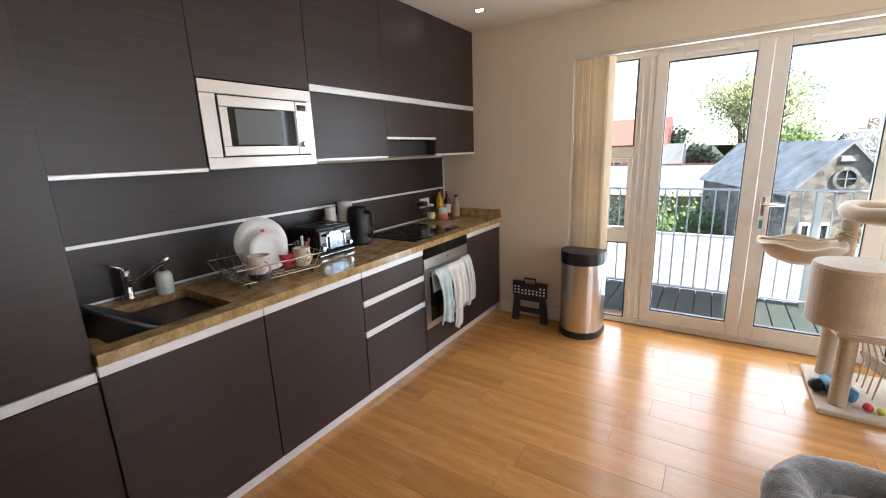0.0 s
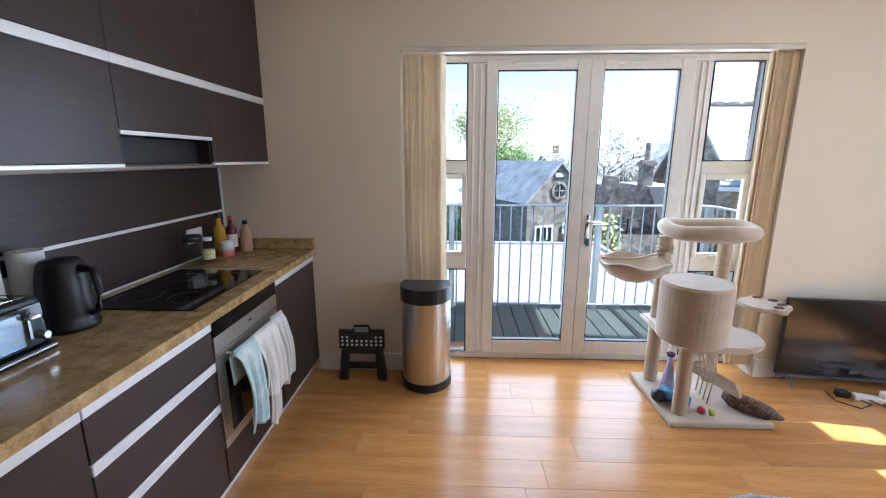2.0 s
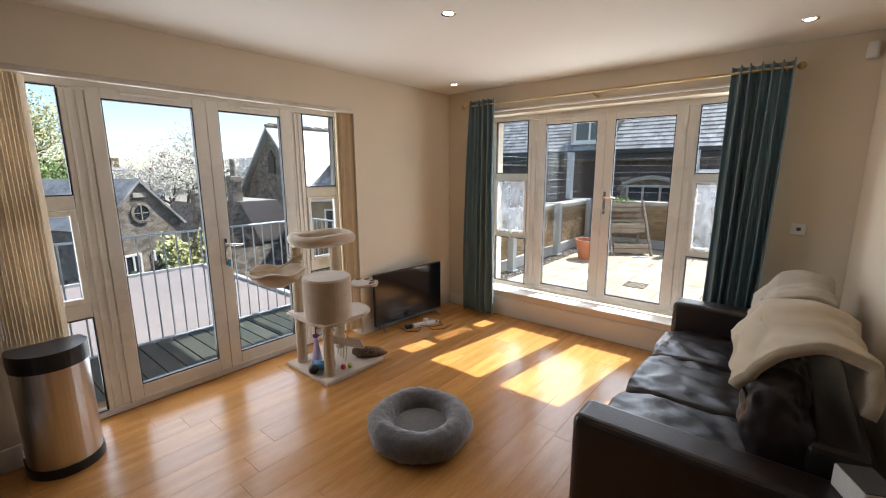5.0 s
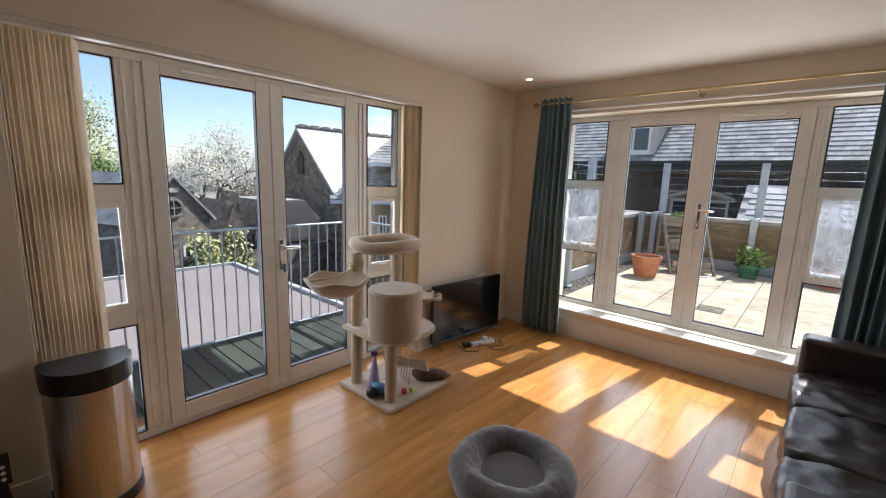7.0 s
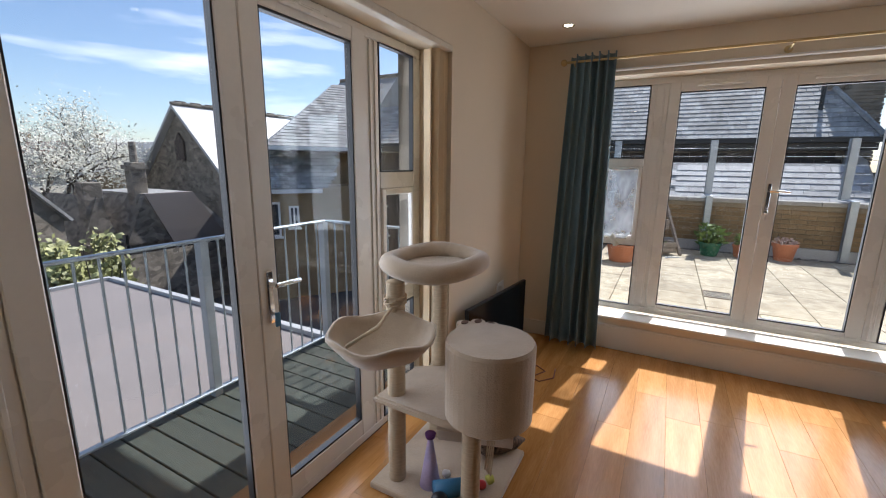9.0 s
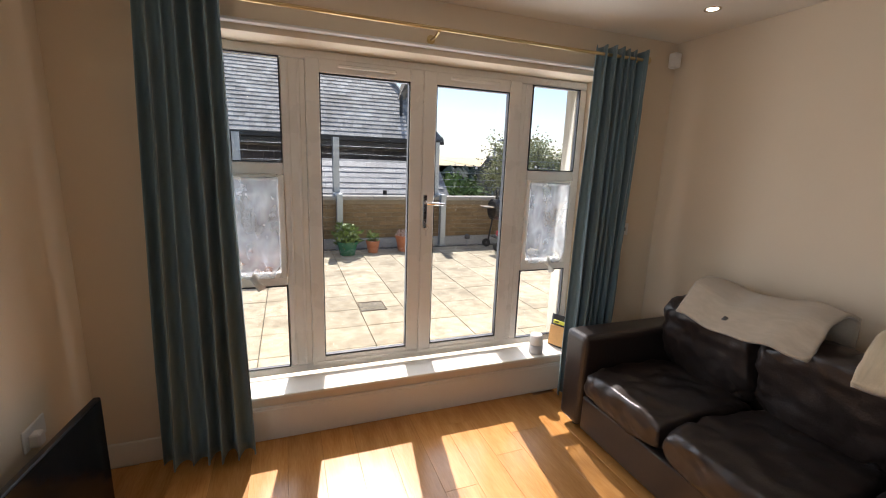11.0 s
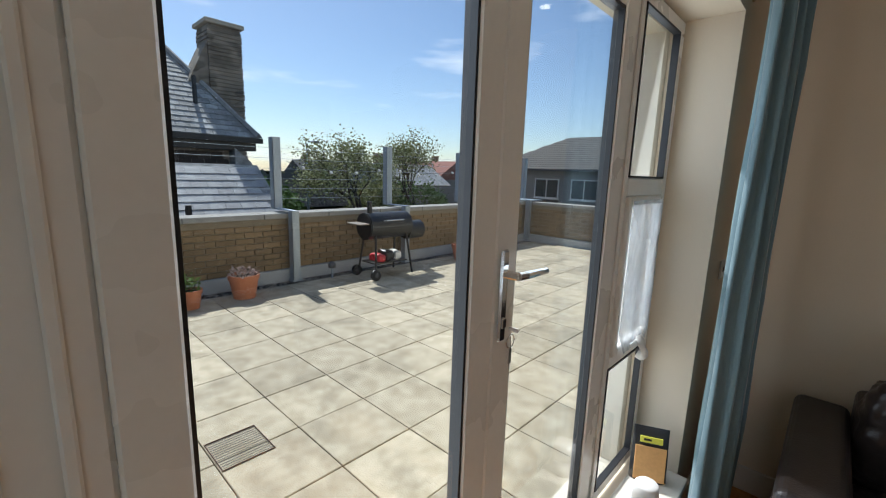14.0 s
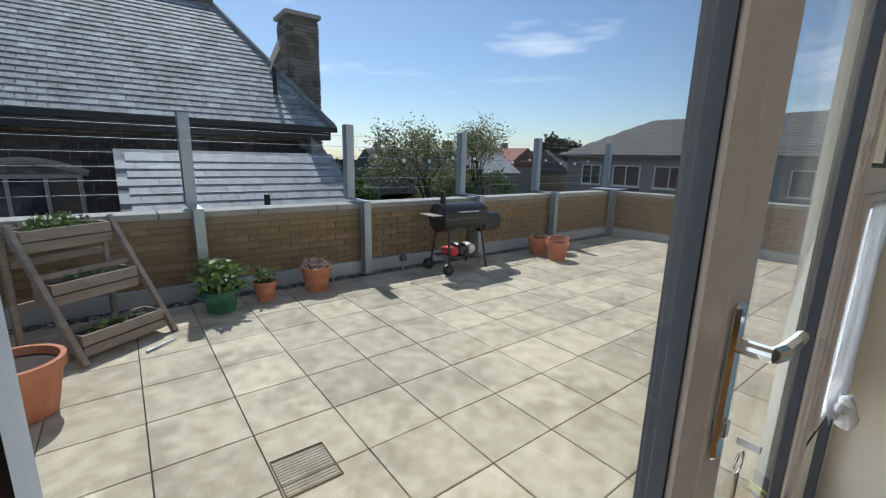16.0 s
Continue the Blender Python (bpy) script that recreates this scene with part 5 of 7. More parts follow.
# clear plastic film stretched over the sidelight casements
M_FILM = glass_mat("cloudy_plastic_film", (0.96, 0.97, 0.98), 0.28, 0.62, 0.20)
for y, s in ((-2.938, 1), (-0.956, 2)):
    def f(u, v, s=s, y=y):
        k = max(0.0, v - 0.86) / 0.14
        w = 0.168 * (1 - 0.25 * k)
        crease = 0.0035 * noise.noise(Vector((u * 5 + s, v * 4, s))) + 0.0025 * math.sin(u * 34 + s + 2 * v) * k
        return Vector((5.2755 - 0.007 * k + crease, y + (u - 0.5) * 2 * w, 1.515 - v * 0.585))
    b = sheet(B(), f, 26, 26, 0.0012)
    solo("window_film", b, M_FILM, "cloudy plastic film taped over the sidelight casement", "plastic film", "sidelight films", smooth=True)
for y, s in ((-2.96, 1), (-0.98, 2)):
    b = B(); tube(b, [(5.262, y, 0.965), (5.248, y + 0.01, 0.94), (5.242, y - 0.015, 0.905), (5.25, y - 0.03, 0.87)], [0.018, 0.02, 0.012, 0.022], 10)
    for v in b.verts: v.co += 0.012 * noise.noise_vector(v.co * 45 + Vector((s, 0, 0)))
    solo("film_knot", b, M_TOWEL_W, "knotted end of plastic film tied to the casement handle", "plastic film", "film knots", smooth=True)
fob = thing("door_key", "steel key with a blue fob in the balcony door lock", "keys", (2.535, -0.021, 0.945))
part("blade", box(B(), -0.003, 0.003, -0.022, 0.0, -0.006, 0.006, bev=0.001), M_STEEL, fob)
part("fob", box(B(), -0.011, 0.011, -0.034, -0.0225, -0.05, 0.008, bev=0.004, seg=2), M_BLUE, fob, "blue plastic key fob")
keys = thing("door_keys", "key ring hanging from the terrace door lock", "keys", (5.262, -2.003, 1.245))
b = B(); tube(b, [(-0.01, 0.016 * math.cos(a * 0.52), -0.03 + 0.016 * math.sin(a * 0.52)) for a in range(12)], 0.0015, 6, close=True); part("ring", b, M_CHROME, keys)
part("key", box(B(), -0.012, -0.009, -0.006, 0.006, -0.085, -0.046, bev=0.001), M_STEEL, keys)
part("key", box(B(), -0.030, -0.004, -0.002, 0.002, -0.005, 0.005, bev=0.0008), M_STEEL, keys)


# ---- outside: materials ----
M_PAVE = mat("weathered_concrete_slab", (0.37, 0.31, 0.205), 0.87, vary=0.2, scale=9, fine=110, color2=(0.60, 0.525, 0.385), obj=0.15, bump=0.5, placed=True, stain=(2.4, 0.5, 0.50, (0.20, 0.17, 0.115)))
M_JOINT = mat("dark_slab_joint", (0.05, 0.045, 0.035), 0.95)
M_BRICK = mat("buff_brown_brick", (0.215, 0.14, 0.07), 0.9, vary=0.25, scale=14, fine=90, color2=(0.33, 0.23, 0.12), obj=0.18, bump=0.4)
M_BRICKI = mat("buff_brown_brick_run", (0.215, 0.14, 0.07), 0.9, vary=0.25, scale=14, fine=90, color2=(0.33, 0.23, 0.12), island=0.18, bump=0.4)
M_MORTAR = mat("sandy_mortar", (0.28, 0.23, 0.16), 0.95, bump=0.3)
M_COPE = mat("concrete_coping", (0.36, 0.34, 0.30), 0.9, vary=0.15, scale=6, bump=0.3)
M_LEAD = mat("pale_grey_upstand", (0.42, 0.42, 0.41), 0.7, vary=0.1, scale=5)
M_GALV = mat("galvanised_steel", (0.40, 0.44, 0.47), 0.5, 0.55, vary=0.1, scale=18)
M_DECK = mat("weathered_green_deck", (0.030, 0.036, 0.028), 0.8, vary=0.25, scale=5, stretch=(6, 0.7, 1), fine=50, obj=0.16, bump=0.4, color2=(0.055, 0.066, 0.05))
M_FELT = mat("pale_roof_felt", (0.235, 0.205, 0.19), 0.9, vary=0.08, scale=1.2, fine=30, bump=0.2)
M_SLATE = mat("grey_slate", (0.20, 0.198, 0.19), 0.75, spec=0.35, vary=0.2, scale=2.2, fine=14, color2=(0.46, 0.455, 0.43), island=0.28, bump=0.25, placed=True, stain=(1.6, 0.6, 0.51, (0.12, 0.118, 0.105)))
M_SLATE_O = mat("grey_slate_piece", (0.25, 0.25, 0.25), 0.65, vary=0.2, scale=1.3, fine=9, color2=(0.42, 0.42, 0.41), obj=0.18, bump=0.25, placed=True, stain=(0.9, 0.3, 0.50, (0.10, 0.098, 0.09)))
M_TILEH = mat("brown_hung_tile", (0.075, 0.058, 0.048), 0.85, vary=0.2, scale=3, fine=40, island=0.2, bump=0.3)
M_STONE = mat("dark_rubble_stone", (0.15, 0.125, 0.095), 0.92, vary=0.35, scale=2, fine=14, bump=0.8, color2=(0.27, 0.235, 0.19), cells=(4.2, 0.42))
M_STONEL = mat("pale_dressed_stone", (0.42, 0.38, 0.31), 0.85, vary=0.15, scale=8, bump=0.3)
M_REND = mat("cream_render", (0.62, 0.57, 0.47), 0.9, vary=0.06, scale=3, bump=0.2)
M_PEBBLE = mat("grey_pebbledash", (0.26, 0.235, 0.21), 0.95, vary=0.12, scale=3, fine=70, bump=0.6)
M_REDT = mat("red_clay_tile", (0.26, 0.10, 0.07), 0.85, vary=0.2, scale=4, fine=30, island=0.12)
M_BRTILE = mat("grey_brown_concrete_tile", (0.10, 0.095, 0.085), 0.85, vary=0.15, scale=2, fine=30, island=0.12)
M_TIMBER = mat("weathered_timber", (0.23, 0.185, 0.145), 0.88, vary=0.25, scale=5, stretch=(1, 1, 6), fine=50, bump=0.4, color2=(0.34, 0.29, 0.24))
M_TERRA = mat("terracotta", (0.42, 0.145, 0.065), 0.85, vary=0.18, scale=9, bump=0.2, color2=(0.52, 0.22, 0.12))
M_GREENPOT = mat("green_glazed_pot", (0.03, 0.13, 0.075), 0.25, vary=0.15)
M_SOIL = mat("potting_soil", (0.035, 0.025, 0.018), 0.95, bump=0.8, fine=60)
M_LEAF = mat("fresh_leaf", (0.14, 0.21, 0.05), 0.6, vary=0.35, scale=20, island=0.35)
M_LEAF2 = mat("spring_bud_leaf", (0.33, 0.33, 0.13), 0.6, vary=0.3, scale=20, island=0.35)
M_LEAFD = mat("dark_evergreen_leaf", (0.03, 0.05, 0.022), 0.7, vary=0.3, island=0.3)
M_BLOSSOM = mat("white_blossom", (0.62, 0.60, 0.50), 0.8, vary=0.1, island=0.2)
M_PETAL = mat("dry_pale_petal", (0.55, 0.42, 0.36), 0.8, island=0.3)
M_BARK = mat("tree_bark", (0.085, 0.07, 0.055), 0.95, vary=0.25, scale=8, stretch=(1, 1, 0.3), bump=0.7)
M_GRASS = mat("lawn_grass", (0.065, 0.11, 0.03), 0.9, vary=0.3, scale=0.8, fine=20, bump=0.5)
M_TARMAC = mat("asphalt", (0.06, 0.06, 0.062), 0.9, vary=0.15, scale=1.0, fine=60, bump=0.3)
M_PEB = mat("washed_pebbles", (0.30, 0.27, 0.23), 0.8, vary=0.2, island=0.45)
M_WINDOW = mat("far_window_glass", (0.03, 0.038, 0.045), 0.08, vary=0.2, spec=0.7)
M_BBQ = mat("black_bbq_paint", (0.016, 0.016, 0.017), 0.42, vary=0.2, bump=0.1)


def raw(name, verts, faces, material, parent=None, label="", kind="", smooth=False):
    me = bpy.data.meshes.new(name)
    me.from_pydata([tuple(v) for v in verts], [], faces)
    me.materials.append(material)
    if smooth:
        for p in me.polygons:
            p.use_smooth = True
    ob = new(name, me)
    if parent is not None:
        ob.parent = parent
    if label:
        ob["label"] = label
    if kind:
        ob["kind"] = kind
    return ob


def slab_pieces(o, du, dv, dn, rows, cols, w, h, keep, rng, lap=0.02, thick=0.012, tilt=0.010, half=True):
    """Vertices and faces of overlapping slates on a sloping plane."""
    V, Fc = [], []
    for r in range(rows):
        for c in range(-1, cols + 1):
            u0 = (c + (0.5 if half and r % 2 else 0)) * w
            if not keep(u0 + w / 2, (r + 0.5) * h):
                continue
            g = 0.004 + rng.random() * 0.004
            e = rng.uniform(-0.004, 0.004)
            base = len(V)
            for uu, vv, nn in ((u0 + g, r * h + e, thick + tilt), (u0 + w - g, r * h + e, thick + tilt), (u0 + w - g, r * h + h + lap, 0.004), (u0 + g, r * h + h + lap, 0.004),
                               (u0 + g, r * h + e, 0.0), (u0 + w - g, r * h + e, 0.0)):
                V.append(o + du * uu + dv * vv + dn * nn)
            b = base
            Fc += [(b, b + 1, b + 2, b + 3), (b + 4, b + 5, b + 1, b), (b + 4, b, b + 3), (b + 1, b + 5, b + 2)]
    return V, Fc


def prism(bm, pts, d):
    """A solid from a flat outline swept along d."""
    d = Vector(d)
    a = [bm.verts.new(Vector(p)) for p in pts]
    b = [bm.verts.new(Vector(p) + d) for p in pts]
    bm.faces.new(a); bm.faces.new(b)
    for k in range(len(pts)):
        bm.faces.new((a[k], a[(k + 1) % len(pts)], b[(k + 1) % len(pts)], b[k]))
    return bm


def win(parent, put, u, z, w, h, frame_m=M_UPVC, bars=1, d=0.0):
    """A window of a far building: frame bars round dark glass, with a sill."""
    f = B()
    t = 0.07
    for q in ((u - w / 2, u + w / 2, z, z + t), (u - w / 2, u + w / 2, z + h - t, z + h), (u - w / 2, u - w / 2 + t, z + t, z + h - t), (u + w / 2 - t, u + w / 2, z + t, z + h - t)):
        mbox(f, q[0], q[1], d - 0.06, d + 0.01, q[2], q[3], put)
    for k in range(bars):
        uu = u - w / 2 + w * (k + 1) / (bars + 1)
        mbox(f, uu - 0.03, uu + 0.03, d - 0.055, d + 0.01, z + t, z + h - t, put)
    fr = part("window", f, frame_m, parent)
    part("pane", mbox(B(), u - w / 2 + t, u + w / 2 - t, d - 0.025, d + 0.005, z + t, z + h - t, put), M_WINDOW, fr)
    part("sill", mbox(B(), u - w / 2 - 0.06, u + w / 2 + 0.06, d - 0.12, d + 0.01, z - 0.07, z - 0.002, put), frame_m, fr)
    return fr


# ---- ground ----
b = B(); spin(b, [(0, -3.6), (900, -3.6)], n=48)
tagged(part("ground", b, M_GRASS), "town ground of grass and gardens", "ground", kind="structure")
tagged(part("road", box(B(), 33, 41, -140, 60, -3.598, -3.55), M_TARMAC), "grey asphalt road beyond the trees", "road", kind="structure")
tagged(part("yard", box(B(), -20, 30, 2.0, 60, -3.598, -3.56), M_TARMAC), "grey asphalt yard behind the buildings", "road", kind="structure")
M_HAZE = mat("distant_woods", (0.055, 0.068, 0.045), 0.95, vary=0.3, scale=0.2, fine=2)
rg = random.Random(3)
V, Fc = [], []
for k in range(1500):
    a = rg.uniform(0, 2 * math.pi)
    d = rg.uniform(130, 260)
    c = Vector((d * math.cos(a), d * math.sin(a), -4.7 + rg.uniform(0, 3.0)))
    s = rg.uniform(1.6, 4.2)
    base = len(V)
    for q in ((1, 0, 0), (-1, 0, 0), (0, 1, 0), (0, -1, 0), (0, 0, 1), (0, 0, -1)):
        V.append(c + Vector(q) * s * rg.uniform(0.7, 1.2))
    Fc += [tuple(base + i for i in f) for f in ((0, 2, 4), (2, 1, 4), (1, 3, 4), (3, 0, 4), (2, 0, 5), (1, 2, 5), (3, 1, 5), (0, 3, 5))]
tagged(raw("far_woods", V, Fc, M_HAZE), "distant belt of woods round the town", "trees", kind="stuff")

# ---- own building outside ----
tagged(part("outer_wall_north", wall_with(B(), -3.0, 6.0, -3.59, 3.2, 0.222, 0.34, [(1.285, 3.650, 0.02, 2.165)], put_wn), M_STONE), "dark stone outer wall of the flat", "wall", kind="structure")
tagged(part("soffit", box(B(), -3.0, 4.6, 0.127, 1.35, 2.665, 2.78), M_CEIL), "white soffit over the balcony", "soffit", kind="structure")
tagged(part("outer_wall_east", wall_with(B(), 0.0, 9.7, -3.59, 3.2, 0.252, 0.36, [(0.74, 3.14, 0.235, 2.18)], put_we), M_REND), "cream rendered outer wall facing the terrace", "wall", kind="structure")
tagged(part("roof_own", box(B(), -3.0, 5.46, -9.7, 0.12, 3.201, 3.35), M_FELT), "flat roof of the flat", "roof", kind="structure")

# ---- balcony ----
bal = tagged(part("balcony_deck", box(B(), 0.4, 4.25, 0.13, 1.32, -0.16, -0.062), M_JOINT), "weathered green timber balcony deck", "deck", kind="structure")
rail = thing("balcony_railing", "galvanised steel balcony railing with round bars", "railing", (2.5, 1.2, -0.06))
part("top_rail", box(B(), -1.95, 1.60, -0.025, 0.025, 1.10, 1.118, bev=0.004), M_GALV, rail)
part("bottom_rail", box(B(), -1.95, 1.60, -0.02, 0.02, 0.075, 0.090, bev=0.003), M_GALV, rail)
part("return_rail", box(B(), 1.575, 1.625, -1.06, -0.026, 1.10, 1.118, bev=0.004), M_GALV, rail)
part("return_rail", box(B(), 1.58, 1.62, -1.06, -0.026, 0.075, 0.090, bev=0.003), M_GALV, rail)
for x in (-1.94, -0.95, 0.53, 1.60):
    part("post", box(B(), x - 0.028, x + 0.028, -0.010, 0.055, -0.25, 1.099, bev=0.004), M_GALV, rail)
    part("fixing_plate", box(B(), x - 0.06, x + 0.06, -0.06, 0.06, -0.03, -0.018, bev=0.003), M_GALV, rail)
for k in range(32):
    x = -1.88 + k * 0.109
    if x < 1.55:
        part("baluster", rod(B(), (x, 0, 0.088), (x, 0, 1.10), 0.0075, n=8), M_GALV, rail)
for k in range(9):
    part("baluster", rod(B(), (1.60, -0.11 - k * 0.109, 0.088), (1.60, -0.11 - k * 0.109, 1.10), 0.0075, n=8), M_GALV, rail)

# low flat roof below the balcony
fr_ = thing("flat_roof_building", "low building with a pale felt flat roof", "building", (0, 4.5, -3.74))
part("wall", box(B(), -9.0, 5.0, -2.8, 3.0, 0.0, 2.95), M_STONE, fr_)
part("roof", box(B(), -9.1, 5.1, -2.9, 3.1, 2.951, 3.08), M_FELT, fr_)
part("edge_trim", box(B(), -9.15, 5.15, 3.101, 3.2, 2.93, 3.14), M_LEAD, fr_)
part("edge_trim", box(B(), 5.101, 5.2, -2.9, 3.1, 2.93, 3.14), M_LEAD, fr_)

# ---- terrace ----
TZ = 0.127
terrace = tagged(part("terrace_floor", box(B(), 5.462, 10.0, -9.6, 0.1, -0.1, TZ - 0.022), M_JOINT), "roof terrace paved with weathered concrete slabs", "terrace", kind="structure")
par_s = tagged(part("parapet_south", box(B(), 10.0, 10.22, -9.6, 0.12, -3.59, 0.945), M_MORTAR), "buff brick parapet wall of the terrace", "wall", kind="structure")
par_n = tagged(part("parapet_north", box(B(), 5.462, 9.999, -0.10, 0.12, -3.59, 0.945), M_MORTAR), "buff brick parapet wall at the terrace side", "wall", kind="structure")
par_w = tagged(part("parapet_west", box(B(), 5.462, 9.999, -9.82, -9.60, -3.59, 0.945), M_MORTAR), "buff brick parapet wall at the terrace end", "wall", kind="structure")
for p, bx in ((par_s, (9.95, 10.27, -9.87, 0.17)), (par_n, (5.47, 9.948, -0.15, 0.17)), (par_w, (5.47, 9.948, -9.87, -9.55))):
    alongy = bx[3] - bx[2] > 1
    n = int((bx[3] - bx[2] if alongy else bx[1] - bx[0]) / 0.9)
    for k in range(n):
        if alongy:
            a0, a1 = bx[2] + (bx[3] - bx[2]) * k / n, bx[2] + (bx[3] - bx[2]) * (k + 1) / n
            part("coping_stone", box(B(), bx[0], bx[1], a0 + 0.004, a1 - 0.004, 0.95, 1.015, bev=0.006), M_COPE, p)
        else:
            a0, a1 = bx[0] + (bx[1] - bx[0]) * k / n, bx[0] + (bx[1] - bx[0]) * (k + 1) / n
            part("coping_stone", box(B(), a0 + 0.004, a1 - 0.004, bx[2], bx[3], 0.95, 1.015, bev=0.006), M_COPE, p)
for nm, bx in (("upstand_a", (9.93, 9.985, -9.53, -0.17)), ("upstand_b", (5.48, 9.929, -0.17, -0.115)), ("upstand_c", (5.48, 9.929, -9.585, -9.53))):
    tagged(part(nm, box(B(), *bx, TZ - 0.02, TZ + 0.15, bev=0.005), M_LEAD), "pale grey waterproof upstand along the parapet", "upstand", kind="structure")


def guard_post(x, y, ox, oy, label="galvanised steel guard post fixed to the parapet"):
    """A low post inside the parapet, a bracket over the coping and a tall post outside."""
    g = thing("guard_post", label, "post", (x, y, TZ), "terrace guard posts")
    def chan(bm, cx, cy, z0, z1, w=0.05, t=0.006):
        box(bm, cx - w, cx + w, cy - w, cy - w + t, z0, z1); box(bm, cx - w, cx - w + t, cy - w + t, cy + w, z0, z1); box(bm, cx - w, cx + w, cy + w - t, cy + w, z0, z1)
        return bm
    part("inner_post", chan(B(), 0, 0, 0, 0.915), M_GALV, g)
    part("bracket", box(B(), min(0, ox) - 0.05, max(0, ox) + 0.05, min(0, oy) - 0.05, max(0, oy) + 0.05, 0.916, 0.93), M_GALV, g)
    part("outer_post", chan(B(), ox, oy, 0.931, 1.87, 0.055), M_GALV, g)
    part("foot_plate", box(B(), -0.075, 0.075, -0.075, 0.075, 0.0, 0.01), M_GALV, g)
    return g


for y in (-1.98, -3.82, -5.75, -7.57):
    guard_post(9.86, y, 0.47, 0)
for x in (6.6, 8.2, 9.7):
    guard_post(x, -0.24, 0, 0.44)
guard_post(9.86, -0.42, 0.47, 0)
guard_post(9.86, -9.46, 0.47, -0.45)
for x in (8.2, 6.6):
    guard_post(x, -9.46, 0, -0.45)
wires = thing("guard_wires", "thin steel guard wires strung between the posts", "wire", (10.33, -5, 1.16))
for k in range(6):
    z = 0.02 + k * 0.135
    part("wire", rod(B(), (0, 4.55, z), (0, -4.95, z), 0.0022, n=6), M_GALV, wires)
wires2 = thing("guard_wires", "thin steel guard wires strung between the posts", "wire", (7.9, 0.2, 1.16))
for k in range(6):
    z = 0.02 + k * 0.135
    part("wire", rod(B(), (-2.3, 0, z), (2.4, 0, z), 0.0022, n=6), M_GALV, wires2)
fest = thing("festoon_lights", "string of small round bulbs between the posts", "string lights", (10.33, -7, 1.76))
pts = []
for k in range(25):
    u = k / 24
    pts.append((0, 3.0 - 5.4 * u, -0.10 * math.sin(math.pi * ((u * 3) % 1.0)) - 0.08))
part("cord", tube(B(), pts, 0.003, 5), M_BLACKP, fest)
for p in pts[1:-1:2]:
    b_ = B(); bmesh.ops.create_uvsphere(b_, u_segments=10, v_segments=8, radius=0.024, matrix=Matrix.Translation((p[0], p[1], p[2] - 0.035)))
    part("bulb", b_, M_WHITEP, fest, smooth=True)

# pebble strips along the parapets
V, Fc = [], []
rg = random.Random(11)
for k in range(1500):
    if k < 950:
        c = Vector((rg.uniform(9.73, 9.93), rg.uniform(-9.4, -0.3), TZ - 0.014))
    else:
        c = Vector((rg.uniform(5.6, 9.7), rg.uniform(-0.52, -0.18), TZ - 0.014))
    s = rg.uniform(0.010, 0.024)
    base = len(V)
    for q in ((1, 0, 0), (-1, 0, 0), (0, 1, 0), (0, -1, 0), (0, 0, 0.7), (0, 0, -0.7)):
        V.append(c + Vector(q) * s * rg.uniform(0.7, 1.2))
    Fc += [tuple(base + i for i in f) for f in ((0, 2, 4), (2, 1, 4), (1, 3, 4), (3, 0, 4), (2, 0, 5), (1, 2, 5), (3, 1, 5), (0, 3, 5))]
tagged(raw("pebbles", V, Fc, M_PEB), "washed pebbles along the foot of the parapet", "pebbles", kind="stuff")


def leaves(name, parent, centre, spread, n, size, material, rg, hang=0.0, shell=0.35):
    """Many small folded leaves in an uneven clump."""
    V, Fc = [], []
    for k in range(n):
        d = Vector((rg.gauss(0, 1), rg.gauss(0, 1), rg.gauss(0, 1))).normalized() * (rg.random() ** shell)
        c = Vector(centre) + Vector((d.x * spread[0], d.y * spread[1], d.z * spread[2]))
        a = Vector((rg.uniform(-1, 1), rg.uniform(-1, 1), rg.uniform(-0.6, 0.9) - hang)).normalized()
        s = a.cross(Vector((rg.uniform(-1, 1), rg.uniform(-1, 1), 0.3))).normalized()
        L = size * rg.uniform(0.6, 1.3)
        i = len(V)
        V += [c, c + a * L * 0.5 + s * L * 0.24, c + a * L, c + a * L * 0.5 - s * L * 0.24]
        Fc += [(i, i + 1, i + 2), (i, i + 2, i + 3)]
    return raw(name, V, Fc, material, parent)


def pot(at, r, h, mt, label, plant=None, seed=1):
    p = thing("plant_pot", label, "plant pot", at, "terrace pots")
    b_ = B(); spin(b_, [(0, 0), (r * 0.70, 0), (r * 0.93, h * 0.80), (r, h * 0.80), (r * 1.02, h), (r * 0.90, h), (r * 0.86, h * 0.85), (0, h * 0.84)], n=28)
    part("pot", b_, mt, p, smooth=False)
    b_ = B(); spin(b_, [(0, h * 0.86), (r * 0.865, h * 0.86), (r * 0.86, h * 0.845), (0, h * 0.845)], n=24)
    part("soil", b_, M_SOIL, p)
    rg = random.Random(seed)
    if plant:
        leaves("foliage", p, (0, 0, h + plant[1] * 0.4), (plant[0], plant[0], plant[1]), plant[2], plant[3], plant[4], rg)
        b_ = B()
        for k in range(9):
            a = rg.uniform(0, 6.28)
            rod(b_, (0.3 * r * math.cos(a), 0.3 * r * math.sin(a), h * 0.85), (plant[0] * 0.8 * math.cos(a), plant[0] * 0.8 * math.sin(a), h + plant[1] * rg.uniform(0.5, 1.1)), 0.004, 0.002, 5)
        part("stems", b_, M_LEAFD, p)
    return p


